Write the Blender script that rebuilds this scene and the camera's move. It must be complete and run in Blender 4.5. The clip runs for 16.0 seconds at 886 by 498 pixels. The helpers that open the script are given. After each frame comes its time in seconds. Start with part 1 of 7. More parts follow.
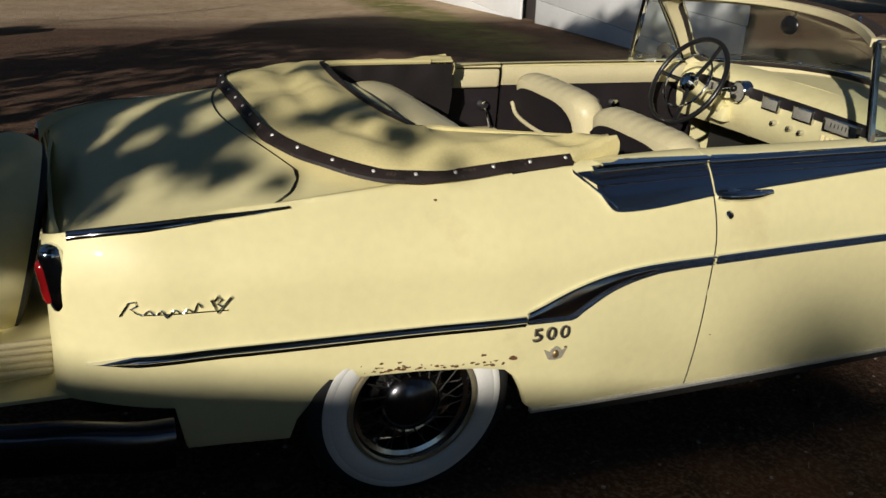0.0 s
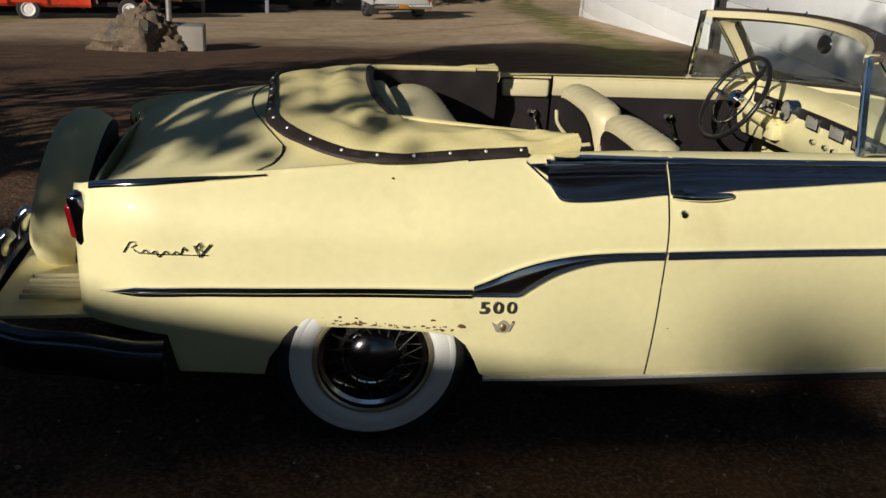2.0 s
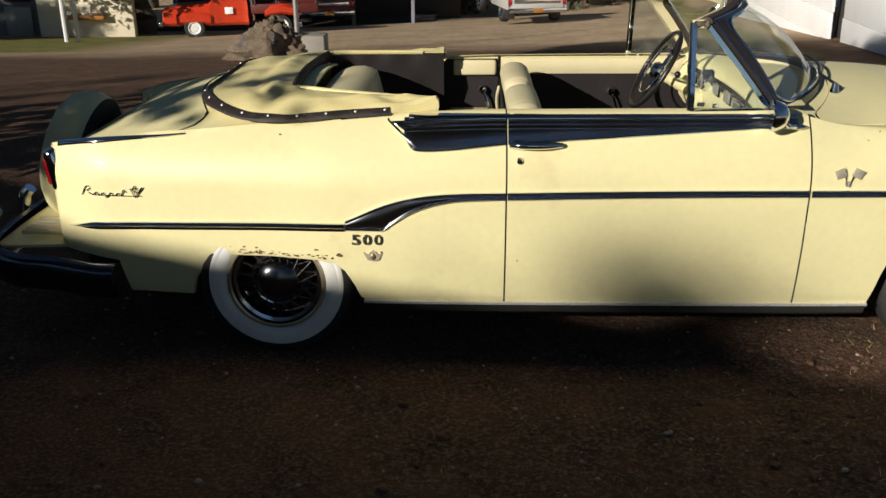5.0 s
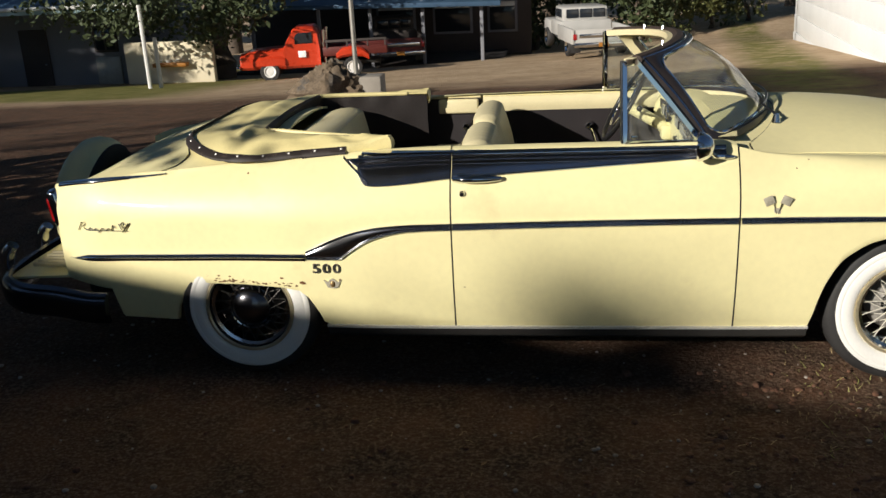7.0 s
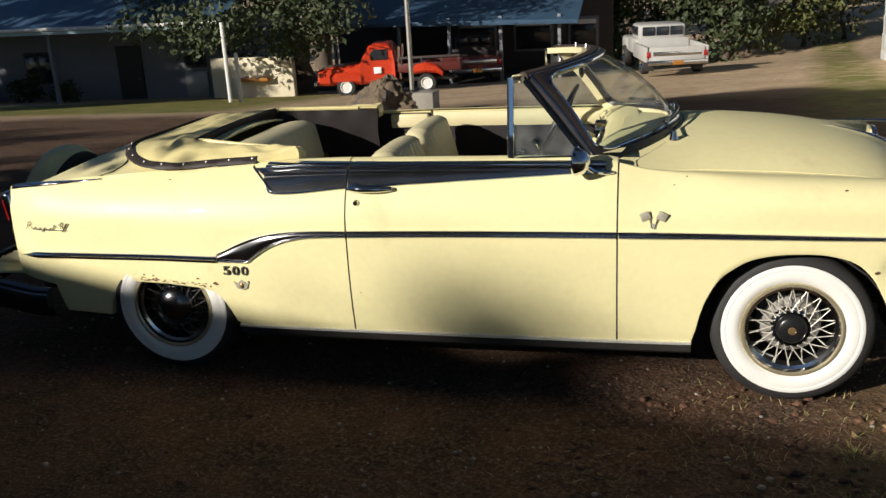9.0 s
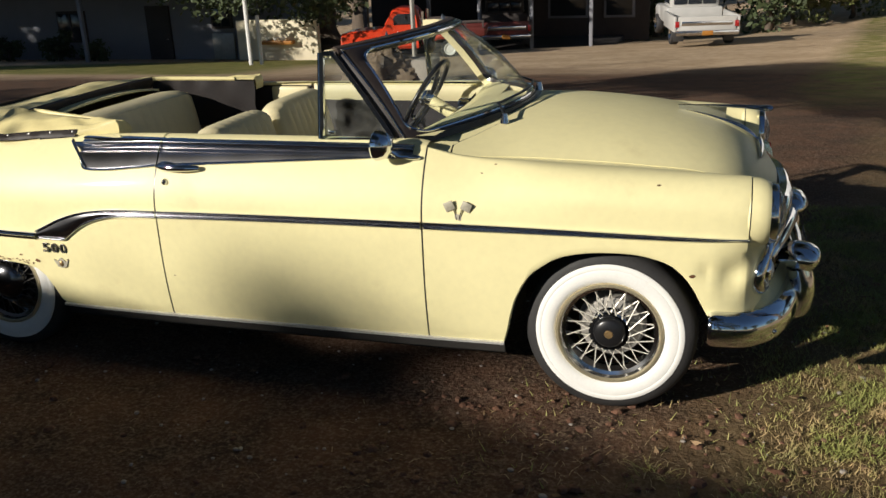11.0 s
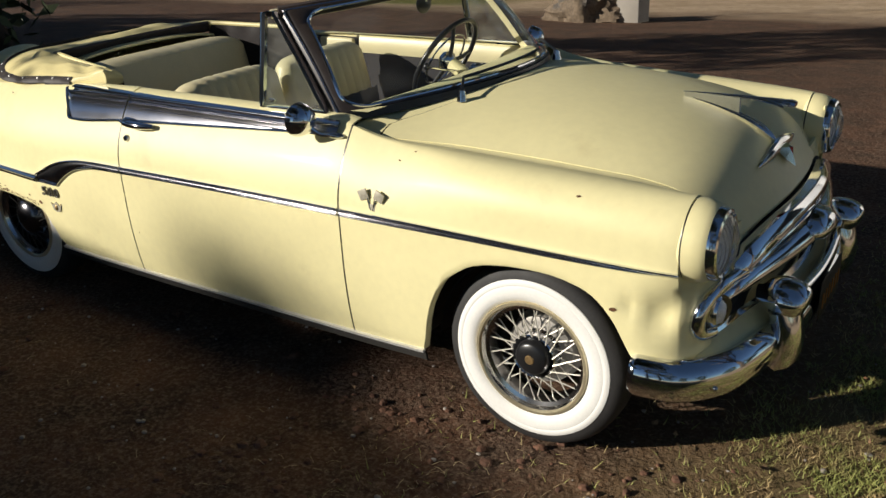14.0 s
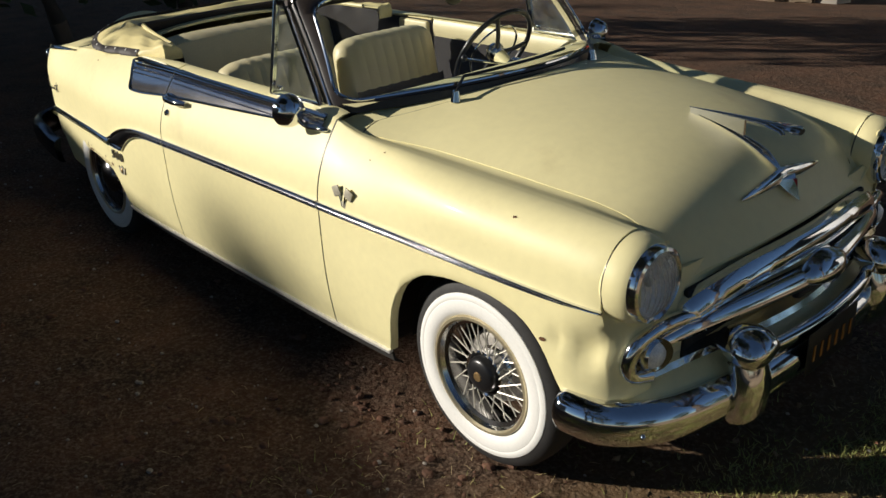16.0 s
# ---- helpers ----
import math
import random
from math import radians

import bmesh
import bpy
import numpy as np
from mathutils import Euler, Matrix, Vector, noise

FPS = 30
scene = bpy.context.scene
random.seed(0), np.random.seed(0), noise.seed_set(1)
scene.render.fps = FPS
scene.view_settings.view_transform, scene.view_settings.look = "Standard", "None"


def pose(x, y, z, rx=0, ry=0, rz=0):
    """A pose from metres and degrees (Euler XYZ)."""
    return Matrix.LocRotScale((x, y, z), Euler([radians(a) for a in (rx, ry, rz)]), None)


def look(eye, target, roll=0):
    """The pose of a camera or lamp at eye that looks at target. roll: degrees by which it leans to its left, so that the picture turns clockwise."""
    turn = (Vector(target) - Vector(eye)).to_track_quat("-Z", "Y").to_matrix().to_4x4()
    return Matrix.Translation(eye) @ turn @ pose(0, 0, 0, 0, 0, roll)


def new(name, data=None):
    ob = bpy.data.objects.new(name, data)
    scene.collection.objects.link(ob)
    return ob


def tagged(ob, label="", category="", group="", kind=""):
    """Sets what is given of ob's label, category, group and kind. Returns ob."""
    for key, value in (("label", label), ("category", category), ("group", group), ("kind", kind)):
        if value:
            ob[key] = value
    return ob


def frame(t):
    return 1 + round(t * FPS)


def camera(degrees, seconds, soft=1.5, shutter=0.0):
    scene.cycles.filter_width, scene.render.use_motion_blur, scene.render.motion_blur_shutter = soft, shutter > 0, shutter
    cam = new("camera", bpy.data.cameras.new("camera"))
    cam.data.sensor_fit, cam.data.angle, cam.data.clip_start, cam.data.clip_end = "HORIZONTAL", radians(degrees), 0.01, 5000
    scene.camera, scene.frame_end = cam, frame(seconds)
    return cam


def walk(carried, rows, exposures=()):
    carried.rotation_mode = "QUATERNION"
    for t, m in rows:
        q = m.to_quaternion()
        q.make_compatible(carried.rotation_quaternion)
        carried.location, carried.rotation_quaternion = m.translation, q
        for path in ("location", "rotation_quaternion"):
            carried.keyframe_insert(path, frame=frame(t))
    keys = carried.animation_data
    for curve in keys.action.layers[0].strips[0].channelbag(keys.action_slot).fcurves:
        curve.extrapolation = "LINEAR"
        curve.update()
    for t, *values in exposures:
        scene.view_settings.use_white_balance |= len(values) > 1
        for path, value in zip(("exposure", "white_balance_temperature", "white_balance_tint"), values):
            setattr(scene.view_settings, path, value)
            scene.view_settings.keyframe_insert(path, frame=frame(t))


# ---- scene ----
cam = camera(52.7, 16.0)
PATH = [
    (0, (-0.922, -2.962, 1.791), (-0.152, -1.275, 1.042), 4.2),
    (0.5, (-0.768, -3.085, 1.8), (-0.077, -1.366, 1.046), 0.6),
    (1, (-0.649, -3.209, 1.788), (-0.102, -1.444, 1.023), 3.6),
    (1.5, (-0.503, -3.366, 1.803), (-0.169, -1.518, 1.113), 0.4),
    (2, (-0.276, -3.552, 1.812), (0.056, -1.716, 1.093), 3.6),
    (2.5, (-0.124, -3.709, 1.799), (0.093, -1.846, 1.104), 1.7),
    (3, (0.058, -3.853, 1.805), (0.287, -2.002, 1.082), 0.2),
    (3.5, (0.234, -3.934, 1.811), (0.346, -2.055, 1.133), -1.5),
    (4, (0.472, -4.044, 1.823), (0.496, -2.168, 1.131), 0.4),
    (4.5, (0.637, -4.177, 1.823), (0.691, -2.305, 1.121), 1.1),
    (4.7, (0.71, -4.238, 1.824), (0.717, -2.369, 1.11), 0.8),
    (6.8, (1.339, -4.537, 1.876), (1.144, -2.663, 1.204), -3.1),
    (7, (1.413, -4.539, 1.879), (1.165, -2.659, 1.243), -2.8),
    (7.5, (1.624, -4.526, 1.89), (1.367, -2.657, 1.226), -3.0),
    (8, (1.851, -4.565, 1.888), (1.533, -2.69, 1.267), -3.4),
    (8.5, (2.128, -4.585, 1.872), (1.768, -2.728, 1.223), -0.9),
    (9, (2.326, -4.551, 1.85), (1.865, -2.696, 1.259), -3.1),
    (9.5, (2.565, -4.46, 1.846), (2.182, -2.6, 1.218), -1.4),
    (9.7, (2.645, -4.428, 1.847), (2.242, -2.574, 1.217), -2.5),
    (11.8, (3.563, -3.799, 1.8029), (2.808, -2.054, 1.1202), -3.25),
    (12, (3.622, -3.745, 1.8000), (2.813, -2.023, 1.1220), -4.05),
    (12.5, (3.823, -3.544, 1.7720), (2.973, -1.839, 1.1000), -2.65),
    (13, (4.002, -3.39, 1.8090), (3.01, -1.808, 1.0310), -0.45),
    (13.5, (4.095, -3.292, 1.8491), (3.076, -1.776, 0.9884), -2.7),
    (14, (4.158, -3.137, 1.8489), (3.108, -1.615, 1.0716), -2.7),
    (14.5, (4.278, -2.998, 1.839), (3.152, -1.538, 1.064), -4.6),
    (15, (4.503, -2.829, 1.864), (3.313, -1.458, 1.026), -2.5),
    (15.5, (4.632, -2.696, 1.908), (3.364, -1.382, 1.09), -4.1),
    (16, (4.687, -2.534, 1.916), (3.322, -1.329, 1.088), -2.7),
]
walk(cam, [(t, look(eye, target, roll)) for t, eye, target, roll in PATH], exposures=((0.0, -0.30), (2.5, -0.14), (4.5, 0.02), (7.0, 0.22), (9.5, 0.25), (12.0, 0.18), (14.0, 0.22), (16.0, 0.13)))

# ---------------------------------------------------------------- world, sun
SUN_AZ, SUN_EL = 47.0, 20.0
SUN_WAY = Vector((math.cos(radians(SUN_EL)) * math.cos(radians(SUN_AZ)), math.cos(radians(SUN_EL)) * math.sin(radians(SUN_AZ)), -math.sin(radians(SUN_EL))))
world = bpy.data.worlds.new("sky")
scene.world = world
world.use_nodes = True
wn = world.node_tree
sky = wn.nodes.new("ShaderNodeTexSky")
sky.sky_type = "NISHITA"
sky.sun_disc = False
sky.altitude = 1200
sky.sun_elevation = radians(SUN_EL)
sky.sun_rotation = radians(270 - SUN_AZ)
sky.air_density, sky.dust_density, sky.ozone_density = 1.0, 0.05, 3.0
wn.links.new(sky.outputs[0], wn.nodes["Background"].inputs[0])
wn.nodes["Background"].inputs[1].default_value = 0.05
sun_data = bpy.data.lights.new("sun", "SUN")
sun_data.energy, sun_data.angle, sun_data.color = 5.0, radians(0.55), (1.0, 0.935, 0.83)
sun = new("sun", sun_data)
sun.matrix_world = Matrix.Translation((-20, -22, 12)) @ SUN_WAY.to_track_quat("-Z", "Y").to_matrix().to_4x4()


# ---------------------------------------------------------------- materials
def material(name, color, rough=0.5, metal=0.0, var=0.12, scale=8.0, fine=120.0, bump=0.0, bump_scale=60.0, coat=0.0, spec=0.5, second=None, second_amount=0.0, second_scale=3.0):
    """A surface with colour variation at two scales, an optional second colour in patches, and fine relief."""
    m = bpy.data.materials.new(name)
    m.use_nodes = True
    nt = m.node_tree
    b = nt.nodes["Principled BSDF"]
    b.inputs["Roughness"].default_value, b.inputs["Metallic"].default_value = rough, metal
    b.inputs["Coat Weight"].default_value, b.inputs["Coat Roughness"].default_value = coat, 0.08
    b.inputs["Specular IOR Level"].default_value = spec
    co = nt.nodes.new("ShaderNodeTexCoord")
    n1, n2 = nt.nodes.new("ShaderNodeTexNoise"), nt.nodes.new("ShaderNodeTexNoise")
    n1.inputs["Scale"].default_value, n1.inputs["Detail"].default_value = scale, 5
    n2.inputs["Scale"].default_value, n2.inputs["Detail"].default_value = fine, 3
    for n in (n1, n2):
        nt.links.new(co.outputs["Object"], n.inputs["Vector"])
    add = nt.nodes.new("ShaderNodeMath")
    add.operation = "ADD"
    nt.links.new(n1.outputs[0], add.inputs[0])
    nt.links.new(n2.outputs[0], add.inputs[1])
    mr = nt.nodes.new("ShaderNodeMapRange")
    mr.inputs["From Min"].default_value, mr.inputs["From Max"].default_value = 0.6, 1.4
    mr.inputs["To Min"].default_value, mr.inputs["To Max"].default_value = 1 - var, 1 + var
    nt.links.new(add.outputs[0], mr.inputs["Value"])
    mul = nt.nodes.new("ShaderNodeMix")
    mul.data_type, mul.blend_type = "RGBA", "MULTIPLY"
    mul.inputs[0].default_value = 1.0
    base = (*color, 1)
    mul.inputs[6].default_value = base
    nt.links.new(mr.outputs[0], mul.inputs[7])
    if second:
        n3 = nt.nodes.new("ShaderNodeTexNoise")
        n3.inputs["Scale"].default_value, n3.inputs["Detail"].default_value, n3.inputs["Roughness"].default_value = second_scale, 8, 0.65
        nt.links.new(co.outputs["Object"], n3.inputs["Vector"])
        r3 = nt.nodes.new("ShaderNodeMapRange")
        r3.inputs["From Min"].default_value, r3.inputs["From Max"].default_value = 0.62 - second_amount, 0.72 - second_amount
        nt.links.new(n3.outputs[0], r3.inputs["Value"])
        mx = nt.nodes.new("ShaderNodeMix")
        mx.data_type = "RGBA"
        mx.inputs[6].default_value, mx.inputs[7].default_value = base, (*second, 1)
        nt.links.new(r3.outputs[0], mx.inputs[0])
        nt.links.new(mx.outputs[2], mul.inputs[6])
    nt.links.new(mul.outputs[2], b.inputs["Base Color"])
    rr = nt.nodes.new("ShaderNodeMapRange")
    rr.inputs["To Min"].default_value, rr.inputs["To Max"].default_value = max(0.02, rough * 0.8), min(1, rough * 1.2)
    nt.links.new(n1.outputs[0], rr.inputs["Value"])
    nt.links.new(rr.outputs[0], b.inputs["Roughness"])
    if bump:
        nb = nt.nodes.new("ShaderNodeTexNoise")
        nb.inputs["Scale"].default_value, nb.inputs["Detail"].default_value = bump_scale, 6
        nt.links.new(co.outputs["Object"], nb.inputs["Vector"])
        bp = nt.nodes.new("ShaderNodeBump")
        bp.inputs["Strength"].default_value, bp.inputs["Distance"].default_value = 0.6, bump
        nt.links.new(nb.outputs[0], bp.inputs["Height"])
        nt.links.new(bp.outputs[0], b.inputs["Normal"])
    return m


def glass_pane(name, tint=(0.93, 0.96, 0.94), haze=0.0):
    m = bpy.data.materials.new(name)
    m.use_nodes = True
    nt = m.node_tree
    nt.nodes.remove(nt.nodes["Principled BSDF"])
    tr, gl, mx, fr, pw, sc = (nt.nodes.new("ShaderNode" + k) for k in ("BsdfTransparent", "BsdfGlossy", "MixShader", "LayerWeight", "Math", "MapRange"))
    tr.inputs[0].default_value = (*tint, 1)
    gl.inputs["Roughness"].default_value = 0.03
    fr.inputs["Blend"].default_value = 0.5
    pw.operation, pw.inputs[1].default_value = "POWER", 4.0
    sc.inputs["To Min"].default_value, sc.inputs["To Max"].default_value = 0.03, 0.75
    nt.links.new(fr.outputs["Facing"], pw.inputs[0])
    nt.links.new(pw.outputs[0], sc.inputs["Value"])
    nt.links.new(sc.outputs[0], mx.inputs[0])
    nt.links.new(tr.outputs[0], mx.inputs[1])
    nt.links.new(gl.outputs[0], mx.inputs[2])
    out = mx
    # haze mixes in a pale diffuse share, patchy by noise
    if haze:
        df, m2 = nt.nodes.new("ShaderNodeBsdfDiffuse"), nt.nodes.new("ShaderNodeMixShader")
        no, mr = nt.nodes.new("ShaderNodeTexNoise"), nt.nodes.new("ShaderNodeMapRange")
        no.inputs["Scale"].default_value, no.inputs["Detail"].default_value = 4, 8
        df.inputs[0].default_value = (0.7, 0.68, 0.62, 1)
        mr.inputs["From Min"].default_value, mr.inputs["From Max"].default_value, mr.inputs["To Max"].default_value = 0.35, 0.75, haze
        nt.links.new(no.outputs[0], mr.inputs[0])
        nt.links.new(mr.outputs[0], m2.inputs[0])
        nt.links.new(mx.outputs[0], m2.inputs[1])
        nt.links.new(df.outputs[0], m2.inputs[2])
        out = m2
    nt.links.new(out.outputs[0], nt.nodes["Material Output"].inputs[0])
    return m


PAINT = material("cream_yellow_paint", (0.80, 0.725, 0.40), 0.48, coat=0.05, spec=0.4, var=0.05, scale=2.5, fine=30, second=(0.72, 0.63, 0.34), second_amount=0.02, second_scale=1.6)
BROWN = material("dark_brown_paint", (0.030, 0.023, 0.020), 0.34, coat=0.25, var=0.35, scale=12, second=(0.085, 0.065, 0.05), second_amount=-0.03, second_scale=16)
STEEL = material("polished_stainless", (0.52, 0.51, 0.53), 0.15, 1.0, var=0.10, scale=5, fine=80, bump=0.0004, bump_scale=12)
CHROME = material("chrome", (0.74, 0.75, 0.77), 0.07, 1.0, var=0.06, scale=5, fine=60, bump=0.0006, bump_scale=9)
# chrome darkened in its base colour to stand for shade on it
DARKENED_CHROME = material("darkened_chrome", (0.13, 0.13, 0.14), 0.22, 1.0, var=0.35, scale=7, fine=90, second=(0.10, 0.08, 0.06), second_amount=0.02, second_scale=9)
OLD_CHROME = material("pitted_chrome", (0.55, 0.55, 0.56), 0.16, 1.0, var=0.3, scale=9, fine=200, second=(0.20, 0.13, 0.08), second_amount=-0.04, second_scale=22)
CANVAS = material("yellow_vinyl_cover", (0.74, 0.64, 0.31), 0.48, var=0.08, scale=6, bump=0.002, bump_scale=16)
LEATHERBAND = material("brown_leather_band", (0.020, 0.013, 0.011), 0.62, var=0.45, scale=14, bump=0.001, second=(0.12, 0.085, 0.065), second_amount=0.02, second_scale=20)
LINING = material("dark_brown_lining", (0.013, 0.009, 0.0085), 0.8, var=0.4, scale=9, bump=0.003, bump_scale=12)
SEAT = material("cream_seat_vinyl", (0.70, 0.62, 0.38), 0.42, var=0.07, scale=7, bump=0.001, bump_scale=60)
SEATDARK = material("brown_seat_cloth", (0.010, 0.0065, 0.008), 0.7, var=0.3, fine=300)
CARPET = material("dark_carpet", (0.035, 0.026, 0.022), 0.95, var=0.4, fine=300, bump=0.004, bump_scale=200)
RUBBER = material("black_rubber", (0.022, 0.021, 0.021), 0.7, var=0.3, bump=0.001)
WHITEWALL = material("whitewall_rubber", (0.80, 0.79, 0.75), 0.5, var=0.05, scale=9, second=(0.62, 0.57, 0.48), second_amount=-0.06, second_scale=9)
BLACK = material("black_enamel", (0.012, 0.012, 0.013), 0.3, var=0.2)
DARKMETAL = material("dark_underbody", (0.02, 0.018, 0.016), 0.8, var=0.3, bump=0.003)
SILLMETAL = material("dull_aluminium", (0.72, 0.71, 0.68), 0.42, 0.45, var=0.2, scale=12)
REDLENS = material("red_lamp_glass", (0.30, 0.008, 0.010), 0.14, coat=0.8, var=0.1)
LAMPGLASS = glass_pane("headlamp_glass", (0.95, 0.95, 0.95), haze=0.4)
REFLECTOR = material("lamp_reflector", (0.84, 0.84, 0.82), 0.45, 0.25, var=0.25, scale=40, fine=160, bump=0.003, bump_scale=70)
GLASS = glass_pane("window_glass", haze=0.09)
RUST = material("rust", (0.13, 0.055, 0.022), 0.9, var=0.5, scale=40, bump=0.003, bump_scale=90)
GOLD = material("brass_emblem", (0.45, 0.30, 0.14), 0.4, 0.8, var=0.3)
DIALWHITE = material("ivory_dial", (0.62, 0.58, 0.48), 0.5, var=0.1)
DIALGREY = material("faded_dial", (0.30, 0.29, 0.25), 0.4, var=0.2, scale=30)
WORNHEADER = material("worn_brown_header", (0.050, 0.034, 0.026), 0.6, var=0.4, scale=9, second=(0.30, 0.22, 0.12), second_amount=-0.01, second_scale=14, bump=0.002, bump_scale=40)
PLATE = material("black_number_plate", (0.015, 0.013, 0.012), 0.45, var=0.3)
PLATEMARK = material("orange_plate_marks", (0.34, 0.14, 0.02), 0.5, var=0.2)


# ---------------------------------------------------------------- geometry helpers
def smooth_table(table):
    """A smooth curve through a few (x, value) pairs."""
    xs, vs = np.array([a for a, _ in table], float), np.array([b for _, b in table], float)
    sl = np.gradient(vs, xs)
    d = np.diff(vs) / np.diff(xs)
    for i in range(1, len(xs) - 1):
        if d[i - 1] * d[i] <= 0:
            sl[i] = 0.0
        else:
            sl[i] = np.sign(sl[i]) * min(abs(sl[i]), 2.5 * min(abs(d[i - 1]), abs(d[i])))

    def f(x):
        x = np.clip(x, xs[0], xs[-1])
        i = int(min(max(np.searchsorted(xs, x) - 1, 0), len(xs) - 2))
        h = xs[i + 1] - xs[i]
        t = (x - xs[i]) / h
        return float((2 * t**3 - 3 * t**2 + 1) * vs[i] + (t**3 - 2 * t**2 + t) * h * sl[i] + (-2 * t**3 + 3 * t**2) * vs[i + 1] + (t**3 - t**2) * h * sl[i + 1])

    return f


def mesh_object(name, verts, faces, mat, parent=None, label="", smooth=True):
    me = bpy.data.meshes.new(name)
    me.from_pydata([tuple(v) for v in verts], [], faces)
    me.validate()
    bm = bmesh.new()
    bm.from_mesh(me)
    bmesh.ops.recalc_face_normals(bm, faces=bm.faces)
    bm.to_mesh(me)
    bm.free()
    if smooth:
        me.polygons.foreach_set("use_smooth", [True] * len(me.polygons))
        me.set_sharp_from_angle(angle=radians(38))
    if mat:
        me.materials.append(mat)
    ob = new(name, me)
    if parent:
        # no deeper than thing, part, sub-part
        while parent.parent and parent.parent.parent:
            parent = parent.parent
        ob.parent = parent
    if label:
        ob["label"] = label
    return ob


def part(name, geo, mat, parent, label="", smooth=True):
    return mesh_object(name, geo[0], geo[1], mat, parent, label, smooth)


def join(*geos):
    V, F = [], []
    for v, f in geos:
        k = len(V)
        V += [tuple(p) for p in v]
        F += [tuple(i + k for i in q) for q in f]
    return V, F


def moved(geo, m):
    return [tuple(m @ Vector(v)) for v in geo[0]], geo[1]


def mirrored(geo):
    return [(v[0], -v[1], v[2]) for v in geo[0]], [tuple(reversed(f)) for f in geo[1]]


def sheet(rows, close_u=False, close_v=False):
    """Quads over rows of points."""
    n, m = len(rows), len(rows[0])
    V = [tuple(p) for r in rows for p in r]
    F = []
    for i in range(n if close_u else n - 1):
        for j in range(m if close_v else m - 1):
            a, b = i * m + j, i * m + (j + 1) % m
            c, d = ((i + 1) % n) * m + (j + 1) % m, ((i + 1) % n) * m + j
            F.append((a, b, c, d))
    return V, F


def thick(geo_rows, t, inward):
    """A closed plate from a sheet of rows, t thick towards inward(point)."""
    n, m = len(geo_rows), len(geo_rows[0])
    back = [[tuple(Vector(p) + inward(p) * t) for p in r] for r in geo_rows]
    V, F = sheet(geo_rows)
    V2, F2 = sheet(back)
    k = len(V)
    F = F + [tuple(reversed([i + k for i in f])) for f in F2]
    rim = [j for j in range(m)] + [i * m + m - 1 for i in range(1, n)] + [(n - 1) * m + j for j in range(m - 2, -1, -1)] + [i * m for i in range(n - 2, 0, -1)]
    for a, b in zip(rim, rim[1:] + rim[:1]):
        F.append((b, a, a + k, b + k))
    return V + V2, F


def revolve(profile, n=48, axis="y"):
    """Turns (radius, along) pairs round an axis."""
    rows = []
    for i in range(n):
        a = 2 * math.pi * i / n
        c, s = math.cos(a), math.sin(a)
        rows.append([(r * c, h, r * s) if axis == "y" else ((h, r * c, r * s) if axis == "x" else (r * c, r * s, h)) for r, h in profile])
    return sheet(rows, close_u=True)


def spline(points, n=8, closed=False):
    """Catmull-Rom through a few points."""
    P = [Vector(p) for p in points]
    out = []
    m = len(P)
    for i in range(m if closed else m - 1):
        p1, p2 = P[i], P[(i + 1) % m]
        p0 = P[i - 1] if (i > 0 or closed) else p1 * 2 - p2
        p3 = P[(i + 2) % m] if (i + 2 < m or closed) else p2 * 2 - p1
        for k in range(n):
            t = k / n
            out.append(0.5 * ((2 * p1) + (p2 - p0) * t + (2 * p0 - 5 * p1 + 4 * p2 - p3) * t**2 + (3 * p1 - p0 - 3 * p2 + p3) * t**3))
    if not closed:
        out.append(P[-1])
    return out


def sweep(path, profile, up=(0, 0, 1), closed=False, scale=None, cap=True):
    """Carries a closed profile of (side, up) pairs along a path; scale(k) may narrow it, k from 0 to 1."""
    P = [Vector(p) for p in path]
    n = len(P)
    rows = []
    for i, p in enumerate(P):
        a, b = P[i - 1] if (i > 0 or closed) else p, P[(i + 1) % n] if (i < n - 1 or closed) else p
        t = (b - a).normalized()
        s = t.cross(Vector(up))
        s = s.normalized() if s.length > 1e-4 else Vector((1, 0, 0))
        u = s.cross(t).normalized()
        k = scale(i / max(1, n - 1)) if scale else 1.0
        rows.append([p + s * (x * k) + u * (y * k) for x, y in profile])
    V, F = sheet(rows, close_u=closed, close_v=True)
    m = len(profile)
    if cap and not closed:
        F.append(tuple(range(m)))
        F.append(tuple(reversed(range((n - 1) * m, n * m))))
    return V, F


def ring(r, n=8, ry=None):
    return [(r * math.cos(2 * math.pi * i / n), (ry or r) * math.sin(2 * math.pi * i / n)) for i in range(n)]


def tube(path, r, n=8, closed=False, scale=None, up=(0, 0, 1), ry=None):
    return sweep(path, ring(r, n, ry), up, closed, scale)


def box(sx, sy, sz, bevel=0.0, at=(0, 0, 0), seg=2, turn=None):
    bm = bmesh.new()
    bmesh.ops.create_cube(bm, size=1)
    bmesh.ops.scale(bm, vec=(sx, sy, sz), verts=bm.verts)
    if bevel:
        bmesh.ops.bevel(bm, geom=bm.edges[:], offset=bevel, segments=seg, affect="EDGES", profile=0.5)
    m = Matrix.Translation(at) @ (turn if turn else Matrix())
    V = [tuple(m @ v.co) for v in bm.verts]
    F = [tuple(v.index for v in f.verts) for f in bm.faces]
    bm.free()
    return V, F


def ball(rx, ry, rz, at=(0, 0, 0), n=16, m=10):
    rows = []
    for i in range(m + 1):
        a = math.pi * i / m
        rows.append([(at[0] + rx * math.sin(a) * math.cos(2 * math.pi * j / n), at[1] + ry * math.sin(a) * math.sin(2 * math.pi * j / n), at[2] + rz * math.cos(a)) for j in range(n)])
    return sheet(rows, close_v=True)


